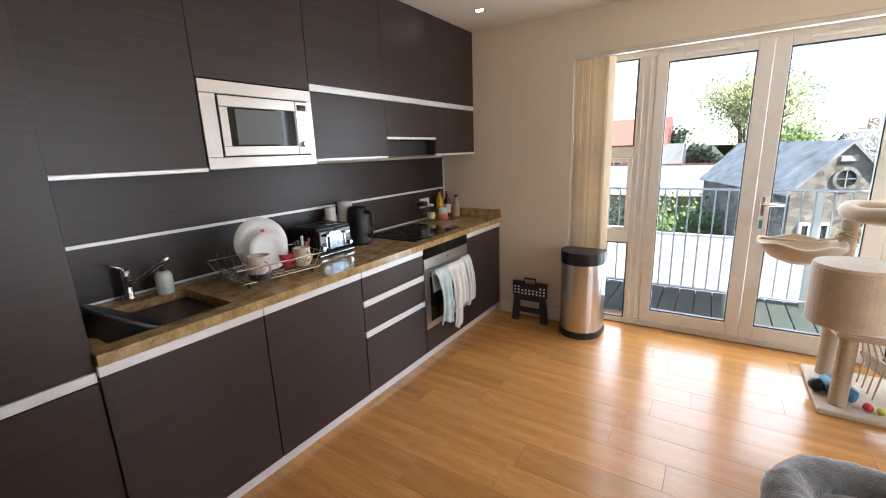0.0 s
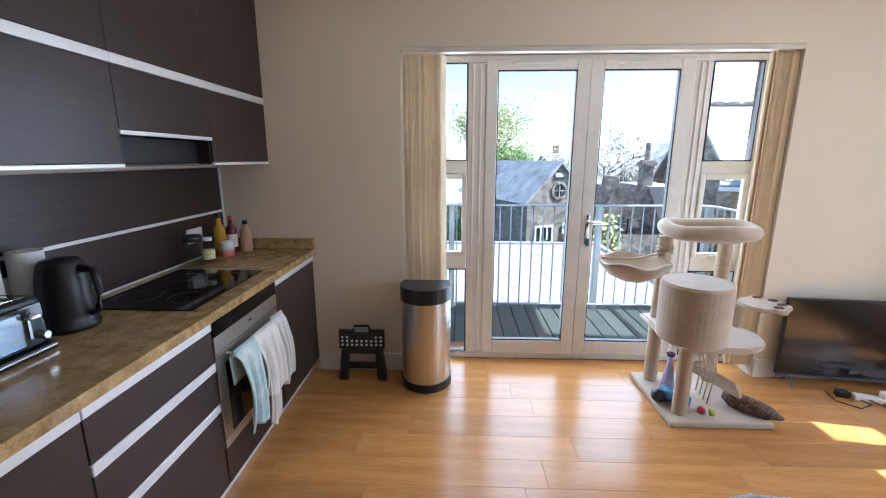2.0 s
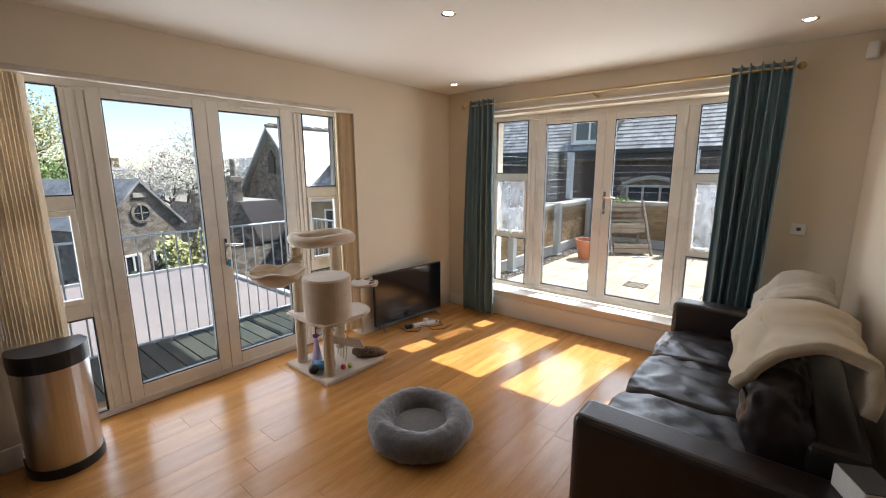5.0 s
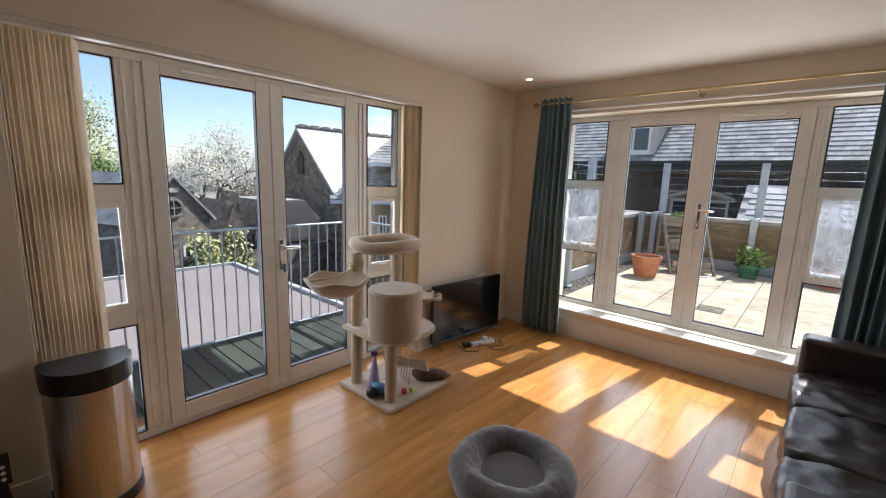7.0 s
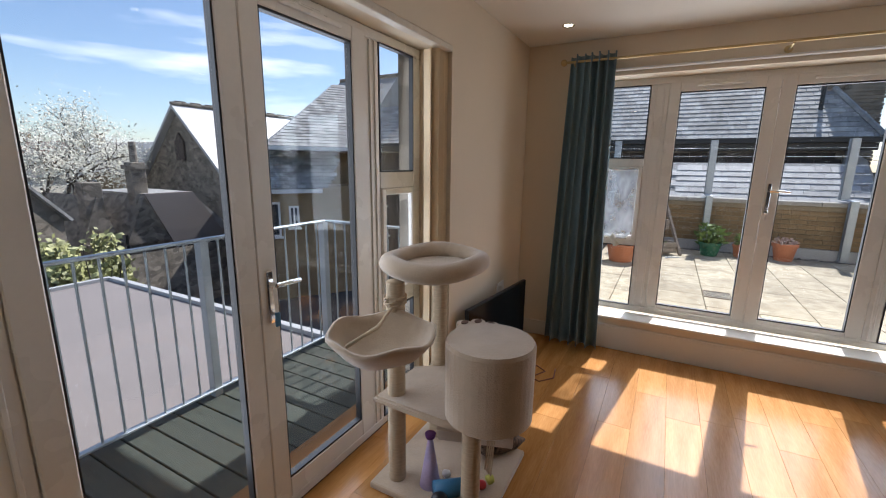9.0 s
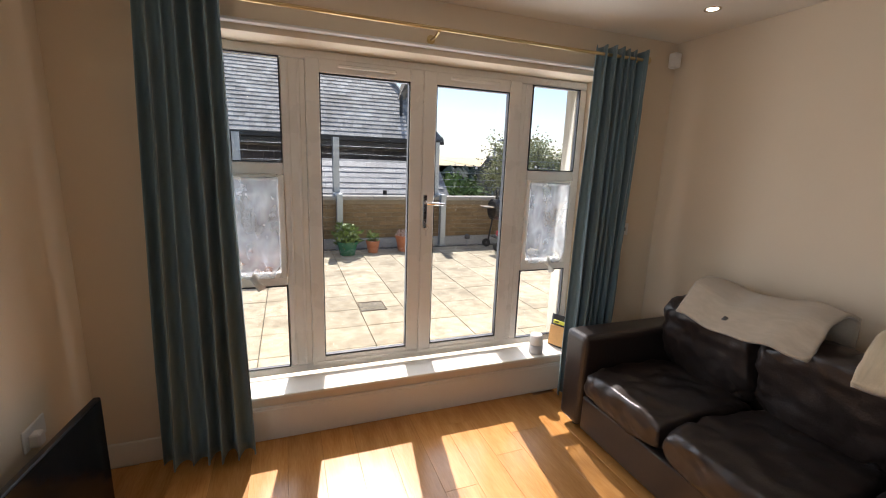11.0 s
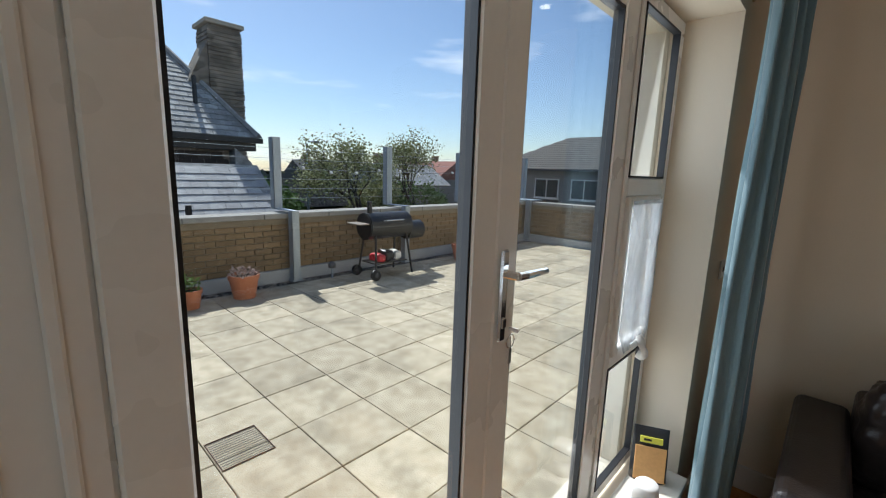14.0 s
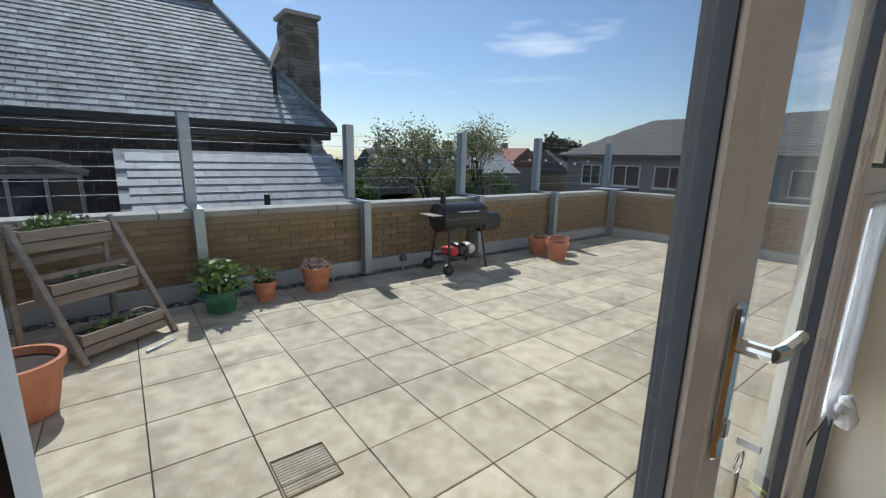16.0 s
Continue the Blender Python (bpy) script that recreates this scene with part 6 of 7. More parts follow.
pot((8.20, -0.82, TZ), 0.225, 0.33, M_TERRA, "large empty terracotta tub on the slabs")
pot((9.38, -2.04, TZ), 0.165, 0.22, M_GREENPOT, "green glazed pot with a leafy green plant", (0.20, 0.20, 260, 0.10, M_LEAF), 2)
pot((9.49, -2.47, TZ), 0.115, 0.20, M_TERRA, "small terracotta pot with a young plant", (0.10, 0.13, 70, 0.07, M_LEAF), 3)
pot((9.53, -3.03, TZ), 0.165, 0.27, M_TERRA, "terracotta pot with dry pale flower heads", (0.17, 0.05, 160, 0.05, M_PETAL), 4)
pot((9.40, -6.64, TZ), 0.17, 0.27, M_TERRA, "terracotta pot with bare soil and twigs", (0.10, 0.10, 20, 0.04, M_PETAL), 5)
pot((8.98, -6.58, TZ), 0.17, 0.27, M_TERRA, "terracotta pot with bare soil on the slabs")
pot((9.28, -7.0, TZ), 0.165, 0.26, M_TERRA, "terracotta pot behind two others")
glb = thing("garden_lamp", "small dome garden lamp on a spike", "lamp", (9.66, -4.25, TZ - 0.01))
part("spike", rod(B(), (0, 0, 0), (0, 0, 0.16), 0.012, n=8), M_GALV, glb)
b_ = B(); spin(b_, [(0, 0.16), (0.05, 0.16), (0.05, 0.21), (0.03, 0.24), (0, 0.25)], n=18); part("dome", b_, M_GREYP, glb, smooth=True)

# tiered timber planter
pt = thing("ladder_planter", "three-tier weathered wooden ladder planter with herbs", "planter", (8.94, -1.32, TZ), turn=-56)
for z, d in ((0.0, 0.0), (0.34, 0.24), (0.70, 0.48)):
    tier = part("trough", box(B(), -0.30, 0.30, d - 0.0, d + 0.018, z + 0.04, z + 0.20, bev=0.003), M_TIMBER, pt)
    part("board", box(B(), -0.30, 0.30, d + 0.20, d + 0.218, z + 0.04, z + 0.20, bev=0.003), M_TIMBER, tier)
    part("board", box(B(), -0.30, -0.283, d + 0.0185, d + 0.1995, z + 0.04, z + 0.20, bev=0.003), M_TIMBER, tier)
    part("board", box(B(), 0.283, 0.30, d + 0.0185, d + 0.1995, z + 0.04, z + 0.20, bev=0.003), M_TIMBER, tier)
    part("board", box(B(), -0.282, 0.282, d + 0.0185, d + 0.1995, z + 0.045, z + 0.06), M_TIMBER, tier)
    part("lath", box(B(), -0.31, 0.31, d - 0.014, d - 0.001, z + 0.115, z + 0.121), M_JOINT, tier)
    part("soil", box(B(), -0.282, 0.282, d + 0.0185, d + 0.1995, z + 0.061, z + 0.165), M_SOIL, tier)
    leaves("herbs", tier, (-0.02 if z < 0.6 else 0, d + 0.11, z + 0.19), (0.26, 0.08, 0.05 if z < 0.6 else 0.09), 60 if z < 0.6 else 260, 0.055, M_LEAF, random.Random(int(z * 100) + 5))
for sx in (-0.335, 0.335):
    b_ = B(); box(b_, sx - 0.02, sx + 0.02, -0.025, 0.025, 0.0, 1.12, bev=0.004, m=pose(0, -0.06, 0, -33, 0, 0))
    part("side_rail", b_, M_TIMBER, pt)
    part("back_leg", box(B(), sx - 0.02, sx + 0.02, 0.63, 0.67, 0.0, 0.90, bev=0.004), M_TIMBER, pt)
for z, y in ((0.30, 0.645), (0.62, 0.645)):
    part("cross_bar", box(B(), -0.31, 0.31, y - 0.015, y + 0.015, z, z + 0.05, bev=0.003), M_TIMBER, pt)
part("cross_bar", box(B(), -0.31, 0.31, 0.34, 0.37, 0.56, 0.60, bev=0.003), M_TIMBER, pt)
solo("trowel", rod(B(), (8.72, -1.42, TZ + 0.012), (8.88, -1.62, TZ + 0.012), 0.011, 0.006, 8), M_GALV, "small metal trowel lying on the slabs", "trowel")

# barrel barbecue
bq = thing("barbecue", "black barrel smoker barbecue on legs with wheels", "barbecue", (9.38, -4.945, TZ))
b_ = B()
rod(b_, (0, 0.37, 0.72), (0, -0.37, 0.72), 0.185, n=28)
bmesh.ops.bevel(b_, geom=[e for e in b_.edges if abs(e.verts[0].co.y - e.verts[1].co.y) < 1e-4], offset=0.012, segments=2, affect="EDGES")
brl = part("barrel", b_, M_BBQ, bq)
part("lid_seam", box(B(), -0.188, -0.178, -0.372, 0.372, 0.715, 0.727), M_GREYP, brl)
b_ = B(); tube(b_, [(-0.175, 0.15, 0.80), (-0.225, 0.15, 0.81), (-0.225, -0.15, 0.81), (-0.175, -0.15, 0.80)], 0.009, 8); part("lid_handle", b_, M_STEEL, brl)
b_ = B(); rod(b_, (0, -0.371, 0.62), (0, -0.66, 0.62), 0.135, n=24); part("fire_box", b_, M_BBQ, bq)
b_ = B(); rod(b_, (0.0, 0.27, 0.88), (0.0, 0.27, 1.06), 0.035, n=16); part("chimney", b_, M_BBQ, bq)
part("side_shelf", box(B(), -0.15, 0.15, 0.385, 0.54, 0.76, 0.775, bev=0.004), M_TIMBER, bq)
for x, y in ((-0.17, 0.28), (0.17, 0.28), (-0.17, -0.30), (0.17, -0.30)):
    part("leg", rod(B(), (x * 0.75, y * 0.95, 0.60), (x * 1.25, y * 1.12, 0.02), 0.015, n=8), M_BBQ, bq)
for x in (-0.22, 0.22):
    b_ = B(); rod(b_, (x - 0.02, 0.33, 0.075), (x + 0.02, 0.33, 0.075), 0.075, n=22); w_ = part("wheel", b_, M_BLACKP, bq)
    b_ = B(); rod(b_, (x - 0.024, 0.33, 0.075), (x + 0.024, 0.33, 0.075), 0.03, n=14); part("hub", b_, M_GREYP, w_)
part("lower_shelf", box(B(), -0.16, 0.16, -0.28, 0.28, 0.20, 0.215), M_BBQ, bq)
for y, mt, h in ((-0.16, M_PAPER, 0.13), (0.0, M_BLACKP, 0.15), (0.14, M_RED, 0.11)):
    o = thing("charcoal_bag", "crumpled charcoal bag on the barbecue shelf", "bag", (9.38, -4.945 + y, TZ + 0.2155), "bags under the barbecue")
    part("sack", pillow(B(), -0.13, 0.11, -0.065, 0.065, 0, h, 0.9, 8, wr=0.02, seed=y * 30), mt, o, smooth=True)
grl = thing("wire_rack", "rusty wire cooking rack lying on the slabs", "wire rack", (6.87, -1.96, TZ + 0.004))
b_ = B(); tube(b_, [(-0.135, -0.13, 0), (0.135, -0.13, 0), (0.135, 0.13, 0), (-0.135, 0.13, 0)], 0.004, 6, close=True); part("frame", b_, mat("rusty_wire", (0.13, 0.085, 0.06), 0.7, 0.4), grl)
for k in range(13):
    part("bar", rod(B(), (-0.12 + k * 0.02, -0.13, 0), (-0.12 + k * 0.02, 0.13, 0), 0.0018, n=6), M_GREYP, grl)

# ---- south building with the great slate roof ----
sb = thing("slate_roof_house", "old house with slate roof and hung-tile walls", "house", (15, 0.15, -3.93))
EZ, RZ, EX, RX_ = 2.6 + 3.6, 5.95 + 3.6, 0.0, 4.05
part("wall", box(B(), 0.35, 7.0, -5.2, 14.0, 0.0, EZ), M_STONE, sb, "dark stone and tile wall")
b_ = B()
vv = [b_.verts.new(p) for p in ((EX, 14, EZ), (EX, -5.75, EZ), (RX_, -4.05, RZ), (RX_, 14, RZ), (2 * RX_, -5.75, EZ), (2 * RX_, 14, EZ))]
b_.faces.new((vv[0], vv[1], vv[2], vv[3])); b_.faces.new((vv[1], vv[4], vv[2])); b_.faces.new((vv[2], vv[4], vv[5], vv[3])); b_.faces.new((vv[0], vv[3], vv[5])); b_.faces.new((vv[0], vv[5], vv[4], vv[1]))
roof = part("roof", b_, M_SLATE, sb)
part("ridge", rod(B(), (RX_, -4.1, RZ + 0.02), (RX_, 14, RZ + 0.02), 0.11, n=8), M_STONE, roof)
b_ = B(); tube(b_, [(EX, -5.75, EZ + 0.03), (RX_, -4.05, RZ + 0.03)], 0.07, 6); part("hip", b_, M_SLATE, roof)
part("gutter", box(B(), -0.14, 0.02, -5.8, 14, EZ - 0.12, EZ - 0.01), M_BLACKP, sb)
part("fascia", box(B(), 0.03, 0.34, -5.7, 14, EZ - 0.30, EZ - 0.121), M_BLACKP, sb)
ch = part("chimney", box(B(), 1.5, 2.3, -6.05, -5.28, 2.4, 8.95, bev=0.02), M_STONE, sb, "weathered dark brick chimney stack")
for k in range(40):
    rr = random.Random(k)
    z = 5.2 + k * 0.092
    o = 0.012 + 0.02 * rr.random()
    part("brick_course", box(B(), 1.5 - o, 2.3 + o, -6.05 - o, -5.28 + o, z, z + 0.075, bev=0.008), M_STONE, ch)
part("chimney_cap", box(B(), 1.42, 2.38, -6.13, -5.20, 8.95, 9.06, bev=0.02), M_STONEL, ch)
b_ = prism(B(), [(1.55, -5.27, 7.0), (1.55, -4.55, 7.0), (1.55, -5.27, 8.55)], (0.7, 0, 0)); part("shoulder", b_, M_STONE, ch)
# flared lower flank
b_ = prism(B(), [(0.0, -5.2, EZ - 0.25), (0.0, -5.55, EZ - 0.55), (0.0, -6.3, 4.1), (0.0, -7.2, 2.0), (0.0, -5.2, 2.0)], (1.6, 0, 0)); part("side_roof", b_, M_SLATE, sb)
# lean-to roof in front
b_ = prism(B(), [(-3.12, -1.506, 4.01), (-1.05, -1.506, 5.57), (0.34, -1.506, 5.57), (0.34, -1.506, 3.6)], (0, -3.74, 0)); lean = part("lean_to_roof", b_, M_SLATE, sb)
part("vent_pipe", rod(B(), (0.9, -4.72, EZ + 0.65), (0.9, -4.72, EZ + 1.35), 0.05, n=10), M_BLACKP, roof)
part("vent_pipe", rod(B(), (-2.55, -3.47, 4.35), (-2.55, -3.47, 4.88), 0.05, n=10), M_BLACKP, lean)
# dormer
b_ = B(); box(b_, 0.25, 2.4, 1.1, 2.4, EZ + 0.15, EZ + 1.15); dm = part("dormer", b_, M_REND, sb, "pale dormer window in the slate roof")
b_ = prism(B(), [(0.1, 0.95, EZ + 1.15), (0.1, 2.55, EZ + 1.15), (0.1, 1.75, EZ + 1.75)], (2.6, 0, 0)); part("dormer_roof", b_, M_SLATE, dm)
def put_s(u, d, z): return (0.245 + d, u, z)
win(sb, put_s, 1.75, EZ + 0.28, 1.05, 0.8)
win(sb, lambda u, d, z: (0.34 + d, u, z), -0.25, 4.2, 1.5, 0.9, M_STONEL, 2)
b_ = B()
tube(b_, [(0.28, 0.6 - 1.7 * k / 12, 5.12 + 0.22 * math.sin(math.pi * k / 12)) for k in range(13)], 0.07, 6)
part("window_arch", b_, M_STONEL, sb)
part("rain_pipe", rod(B(), (0.25, 3.6, 0), (0.25, 3.6, EZ - 0.3), 0.05, n=8), M_LEAD, sb)
wing = thing("cross_wing_house", "slate-roofed cross wing beyond the dormer", "house", (19.5, 9, -3.6))
b_ = prism(B(), [(-2.5, -2.5, 6.0), (-2.5, 2.5, 6.0), (-2.5, 0, 9.0)], (9, 0, 0)); part("roof", b_, M_SLATE, wing)
part("wall", box(B(), -2.3, 6.4, -2.2, 2.2, 0, 5.99), M_STONE, wing)
win(wing, lambda u, d, z: (-2.31 + d, u, z), 0.0, 4.2, 1.3, 1.4)

# ---- north buildings ----
ch_ = thing("stone_chapel", "small stone chapel with a round window in its gable", "chapel", (5.4, 13.0, -3.88), turn=20)
b_ = prism(B(), [(-1.32, 0, 0), (1.32, 0, 0), (1.32, 0, 3.85), (0, 0, 5.2), (-1.32, 0, 3.85)], (0, 7, 0)); part("gable", b_, M_STONE, ch_)
for sx in (-1, 1):
    b_ = prism(B(), [(sx * 1.45, -0.12, 3.70), (0, -0.12, 5.2), (0, -0.12, 5.3), (sx * 1.52, -0.12, 3.74)], (0, 7.2, 0)); part("roof", b_, M_SLATE, ch_)
b_ = B(); spin(b_, [(0.34, 0), (0.34, 0.05), (0.25, 0.05), (0.25, 0)], n=30); bmesh.ops.transform(b_, matrix=pose(0, 0.0, 4.2, 90, 0, 0), verts=b_.verts); rw = part("round_window", b_, M_STONE, ch_)
b_ = B(); spin(b_, [(0, 0), (0.248, 0), (0.248, 0.02), (0, 0.02)], n=24); bmesh.ops.transform(b_, matrix=pose(0, 0.0, 4.2, 90, 0, 0), verts=b_.verts); part("pane", b_, M_WINDOW, rw)
part("glazing_bar", box(B(), -0.248, 0.248, -0.04, -0.021, 4.19, 4.21), M_STONEL, rw)
part("glazing_bar", box(B(), -0.012, 0.012, -0.04, -0.021, 3.955, 4.445), M_STONEL, rw)
tb_p = part("stone_tablet", box(B(), -0.22, 0.22, -0.05, -0.001, 4.70, 4.86, bev=0.01), M_STONEL, ch_)
win(ch_, lambda u, d, z: (u, -0.01 + d, z), -0.6, 2.2, 0.8, 0.7, M_UPVC, 2)
win(ch_, lambda u, d, z: (u, -0.01 + d, z), 0.6, 2.2, 0.8, 0.7, M_UPVC, 2)

cg = thing("stone_church", "tall dark stone church with a pale sunlit roof", "church", (14.3, 20.6, -4.05))
b_ = prism(B(), [(0, -3.9, 0), (0, 3.9, 0), (0, 3.9, 4.3), (0, 0, 8.05), (0, -3.9, 4.3)], (20, 0, 0)); part("nave", b_, M_STONE, cg)
# sun glare on the church roof is put into this pale slate colour
M_PALER = mat("sunlit_pale_slate", (0.42, 0.42, 0.42), 0.4, vary=0.1, scale=2, fine=20, spec=0.7)
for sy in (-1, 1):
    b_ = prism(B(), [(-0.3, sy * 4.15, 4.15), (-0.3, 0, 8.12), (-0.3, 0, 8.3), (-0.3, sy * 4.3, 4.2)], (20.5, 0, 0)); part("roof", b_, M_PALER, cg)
rd = part("ridge", box(B(), -0.3, 20.2, -0.12, 0.12, 8.28, 8.42, bev=0.03), M_STONE, cg)
for k in range(26):
    part("ridge_crest", box(B(), -0.1 + k * 0.78, 0.45 + k * 0.78, -0.05, 0.05, 8.421, 8.49, bev=0.02), M_BRTILE, rd)
b_ = prism(B(), [(-0.12, -0.35, 5.6), (-0.12, 0.35, 5.6), (-0.12, 0.35, 6.5), (-0.12, 0, 6.95), (-0.12, -0.35, 6.5)], (0.11, 0, 0)); part("belfry_opening", b_, M_TILEH, cg)
for x in (2.0, 5.2):
    win(cg, lambda u, d, z: (u, -3.91 + d, z), x, 1.9, 0.9, 1.6, M_STONEL, 1)

cot = thing("gabled_cottage", "dark stone cottage with twin gables and a chimney", "house", (9.75, 16.0, -4.15))
part("wall", box(B(), -1.6, 4.2, 0.0, 4.0, 0.0, 2.75), M_STONE, cot)
b_ = prism(B(), [(-0.55, -0.1, 2.6), (1.0, -0.1, 2.6), (0.25, -0.1, 4.4)], (0, 4, 0)); part("gable", b_, M_STONE, cot)
b_ = prism(B(), [(-1.75, 0.3, 2.6), (-0.5, 0.3, 2.6), (-1.1, 0.3, 4.4)], (0, 4, 0)); part("gable", b_, M_STONE, cot)
b_ = prism(B(), [(0.2, -0.2, 4.45), (2.0, -0.2, 4.45), (3.3, -0.2, 2.5), (1.05, -0.2, 2.5)], (0, 0.25, 0)); part("roof", b_, M_FELT, cot, "pale grey tiled roof slope")
b_ = prism(B(), [(0.2, 0.06, 4.45), (2.0, 0.06, 4.45), (4.0, 0.06, 2.5), (1.05, 0.06, 2.5)], (0, 3.8, 0)); part("roof", b_, M_SLATE, cot)
cs = part("chimney", box(B(), 0.05, 0.55, 0.2, 0.7, 4.0, 5.6, bev=0.03), M_STONE, cot)
part("chimney_band", box(B(), -0.02, 0.62, 0.13, 0.77, 5.35, 5.5), M_STONE, cs)
part("chimney_pot", rod(B(), (0.3, 0.45, 5.6), (0.3, 0.45, 6.35), 0.13, 0.11, 12), M_STONE, cs)
cs = part("chimney", box(B(), -1.45, -0.85, 0.4, 0.9, 3.6, 4.9, bev=0.03), M_STONE, cot)
for x in (1.6, 2.9):
    win(cot, lambda u, d, z: (u, -0.005 + d, z), x, 1.35, 0.75, 1.0)
part("rain_pipe", rod(B(), (-0.5, -0.06, 0), (-0.5, -0.06, 3.0), 0.05, n=8), M_BLACKP, cot)
gw = solo("garden_wall", prism(B(), [(5.2, 12.0, -3.6), (5.4, 12.0, -3.6), (5.4, 12.0, -1.15), (5.2, 12.0, -1.15)], (6.5, 1.6, -0.3)), M_STONE, "rubble stone garden wall before the cottage", "wall", kind="structure")

rb = thing("hipped_house", "brick house with stepped blue slate hipped roofs", "house", (12.9, 10.0, -3.85), turn=-35)
part("wall", box(B(), -2.55, 9.0, 0.3, 8.0, 0.0, 4.5), M_BRICKI, rb)
part("upper_wall", box(B(), -1.3, 9.0, 1.78, 7.6, 4.501, 5.9), M_BRICKI, rb)
b_ = B()
q = [b_.verts.new(p) for p in ((-2.95, 0, 4.45), (0.15, 0, 4.40), (0.95, 0.9, 5.25), (-1.6, 1.7, 5.95), (0.9, 1.7, 5.95), (-2.95, 0.05, 4.35), (0.15, 0.05, 4.30))]
b_.faces.new((q[0], q[1], q[2], q[4], q[3])); b_.faces.new((q[0], q[5], q[6], q[1]))
lowr = part("lower_roof", b_, M_SLATE, rb)
part("fascia", box(B(), -2.95, 0.15, -0.04, 0.0, 4.28, 4.42), M_UPVC, rb)
b_ = B()
q = [b_.verts.new(p) for p in ((-1.65, 0.25, 5.92), (9.2, 0.25, 5.92), (1.6, 4.0, 8.8), (9.2, 4.0, 8.8), (-1.65, 8.2, 5.92), (9.2, 8.2, 5.92))]
b_.faces.new((q[0], q[1], q[3], q[2])); b_.faces.new((q[0], q[2], q[4])); b_.faces.new((q[4], q[2], q[3], q[5])); b_.faces.new((q[1], q[5], q[3])); b_.faces.new((q[0], q[4], q[5], q[1]))
upr = part("upper_roof", b_, M_SLATE, rb)
part("fascia", box(B(), -1.7, 9.2, 0.12, 0.25, 5.80, 5.94), M_UPVC, rb)
for x, z, w, h in ((-1.7, 2.7, 0.75, 1.25), (-0.85, 3.0, 0.35, 0.8), (3.1, 2.5, 0.9, 1.2), (3.1, 0.3, 0.9, 1.2), (6.0, 2.5, 0.9, 1.2)):
    win(rb, lambda u, d, z_: (u, 0.295 + d, z_), x, z, w, h)

bn_ = thing("long_barn", "long low barn with a pale grey tiled roof", "barn", (-1.2, 22.0, -4.0))
part("wall", box(B(), -5.0, 4.6, 0.3, 5.0, 0.0, 2.9), M_BRICKI, bn_)
b_ = prism(B(), [(-5.2, 0, 2.75), (-5.2, 2.6, 4.3), (-5.2, 5.2, 2.75)], (10.0, 0, 0)); part("roof", b_, mat("pale_barn_tile", (0.27, 0.25, 0.24), 0.8, vary=0.12, scale=3, fine=20), bn_)
part("ridge", box(B(), -5.2, 4.8, 2.5, 2.7, 4.28, 4.36), M_REDT, bn_)
for x in (2.6, 4.0):
    win(bn_, lambda u, d, z: (u, 0.295 + d, z), x, 1.2, 0.8, 0.8)
hs = thing("red_roof_house", "cream house with a red clay tiled hip roof", "house", (-2.8, 28.0, -4.2))
part("wall", box(B(), -5.0, 3.0, 0.3, 7.0, 0.0, 5.7), M_REND, hs)
part("brick_band", box(B(), -5.0, 1.0, 0.27, 0.299, 3.8, 5.2), M_REDT, hs)
b_ = prism(B(), [(-5.4, 0, 5.6), (-5.4, 3.6, 7.6), (-5.4, 7.3, 5.6)], (7.4, 0, 0)); part("roof", b_, M_REDT, hs)
for x in (-3.4, -1.2, 1.2):
    win(hs, lambda u, d, z: (u, 0.265 + d, z), x, 3.9, 1.1, 1.2)
M_TOWN = (M_REND, M_PEBBLE, M_BRICKI, M_STONE)
rg = random.Random(21)
for k in range(26):
    a = radians(rg.uniform(20, 125)) if k < 16 else radians(rg.uniform(-62, -28))
    d = rg.uniform(48, 95)
    t_ = thing("town_house", "distant town house with a pitched roof", "house", (d * math.cos(a) + 2, d * math.sin(a), -3.6), "distant houses", turn=rg.choice((0, 90, 20, 70)))
    w, l, h = rg.uniform(6, 9), rg.uniform(8, 16), rg.uniform(3.4, 4.8)
    part("wall", box(B(), -l / 2, l / 2, -w / 2, w / 2, 0, h), M_TOWN[k % 4], t_)
    b_ = prism(B(), [(-l / 2 - 0.3, -w / 2 - 0.3, h), (-l / 2 - 0.3, w / 2 + 0.3, h), (-l / 2 - 0.3, 0, h + w * 0.33)], (l + 0.6, 0, 0)); part("roof", b_, (M_REDT, M_BRTILE, M_SLATE)[k % 3], t_)
    part("chimney", box(B(), l * 0.3, l * 0.3 + 0.8, -0.3, 0.4, h + w * 0.2, h + w * 0.33 + 1.0), M_BRICKI, t_)
    for x in (-l / 4, l / 4):
        for y, s in ((-w / 2, 1), (w / 2, -1)):
            win(t_, lambda u, dd, z, y=y, s=s: (u, y + s * dd, z), x, h * 0.55, 1.2, 1.1)

# ---- south-west house, lamp, trees ----
hr = thing("pebbledash_house", "grey pebbledash house with a hipped tile roof", "house", (18.4, -28.0, -4.4), turn=0)
part("wall", box(B(), -12, 6.3, -8.0, 0.0, 0.0, 6.45), M_PEBBLE, hr)
b_ = B()
q = [b_.verts.new(p) for p in ((-12.4, 0.45, 6.5), (6.75, 0.45, 6.5), (6.75, -8.45, 6.5), (-12.4, -8.45, 6.5), (-8.5, -4.0, 9.0), (2.2, -4.0, 9.0))]
for f in ((0, 1, 5, 4), (1, 2, 5), (2, 3, 4, 5), (3, 0, 4), (0, 3, 2, 1)):
    b_.faces.new([q[i] for i in f])
hroof = part("roof", b_, M_BRTILE, hr)
part("gutter", box(B(), -12.4, 6.7, 0.40, 0.52, 6.38, 6.5), M_GREYP, hr)
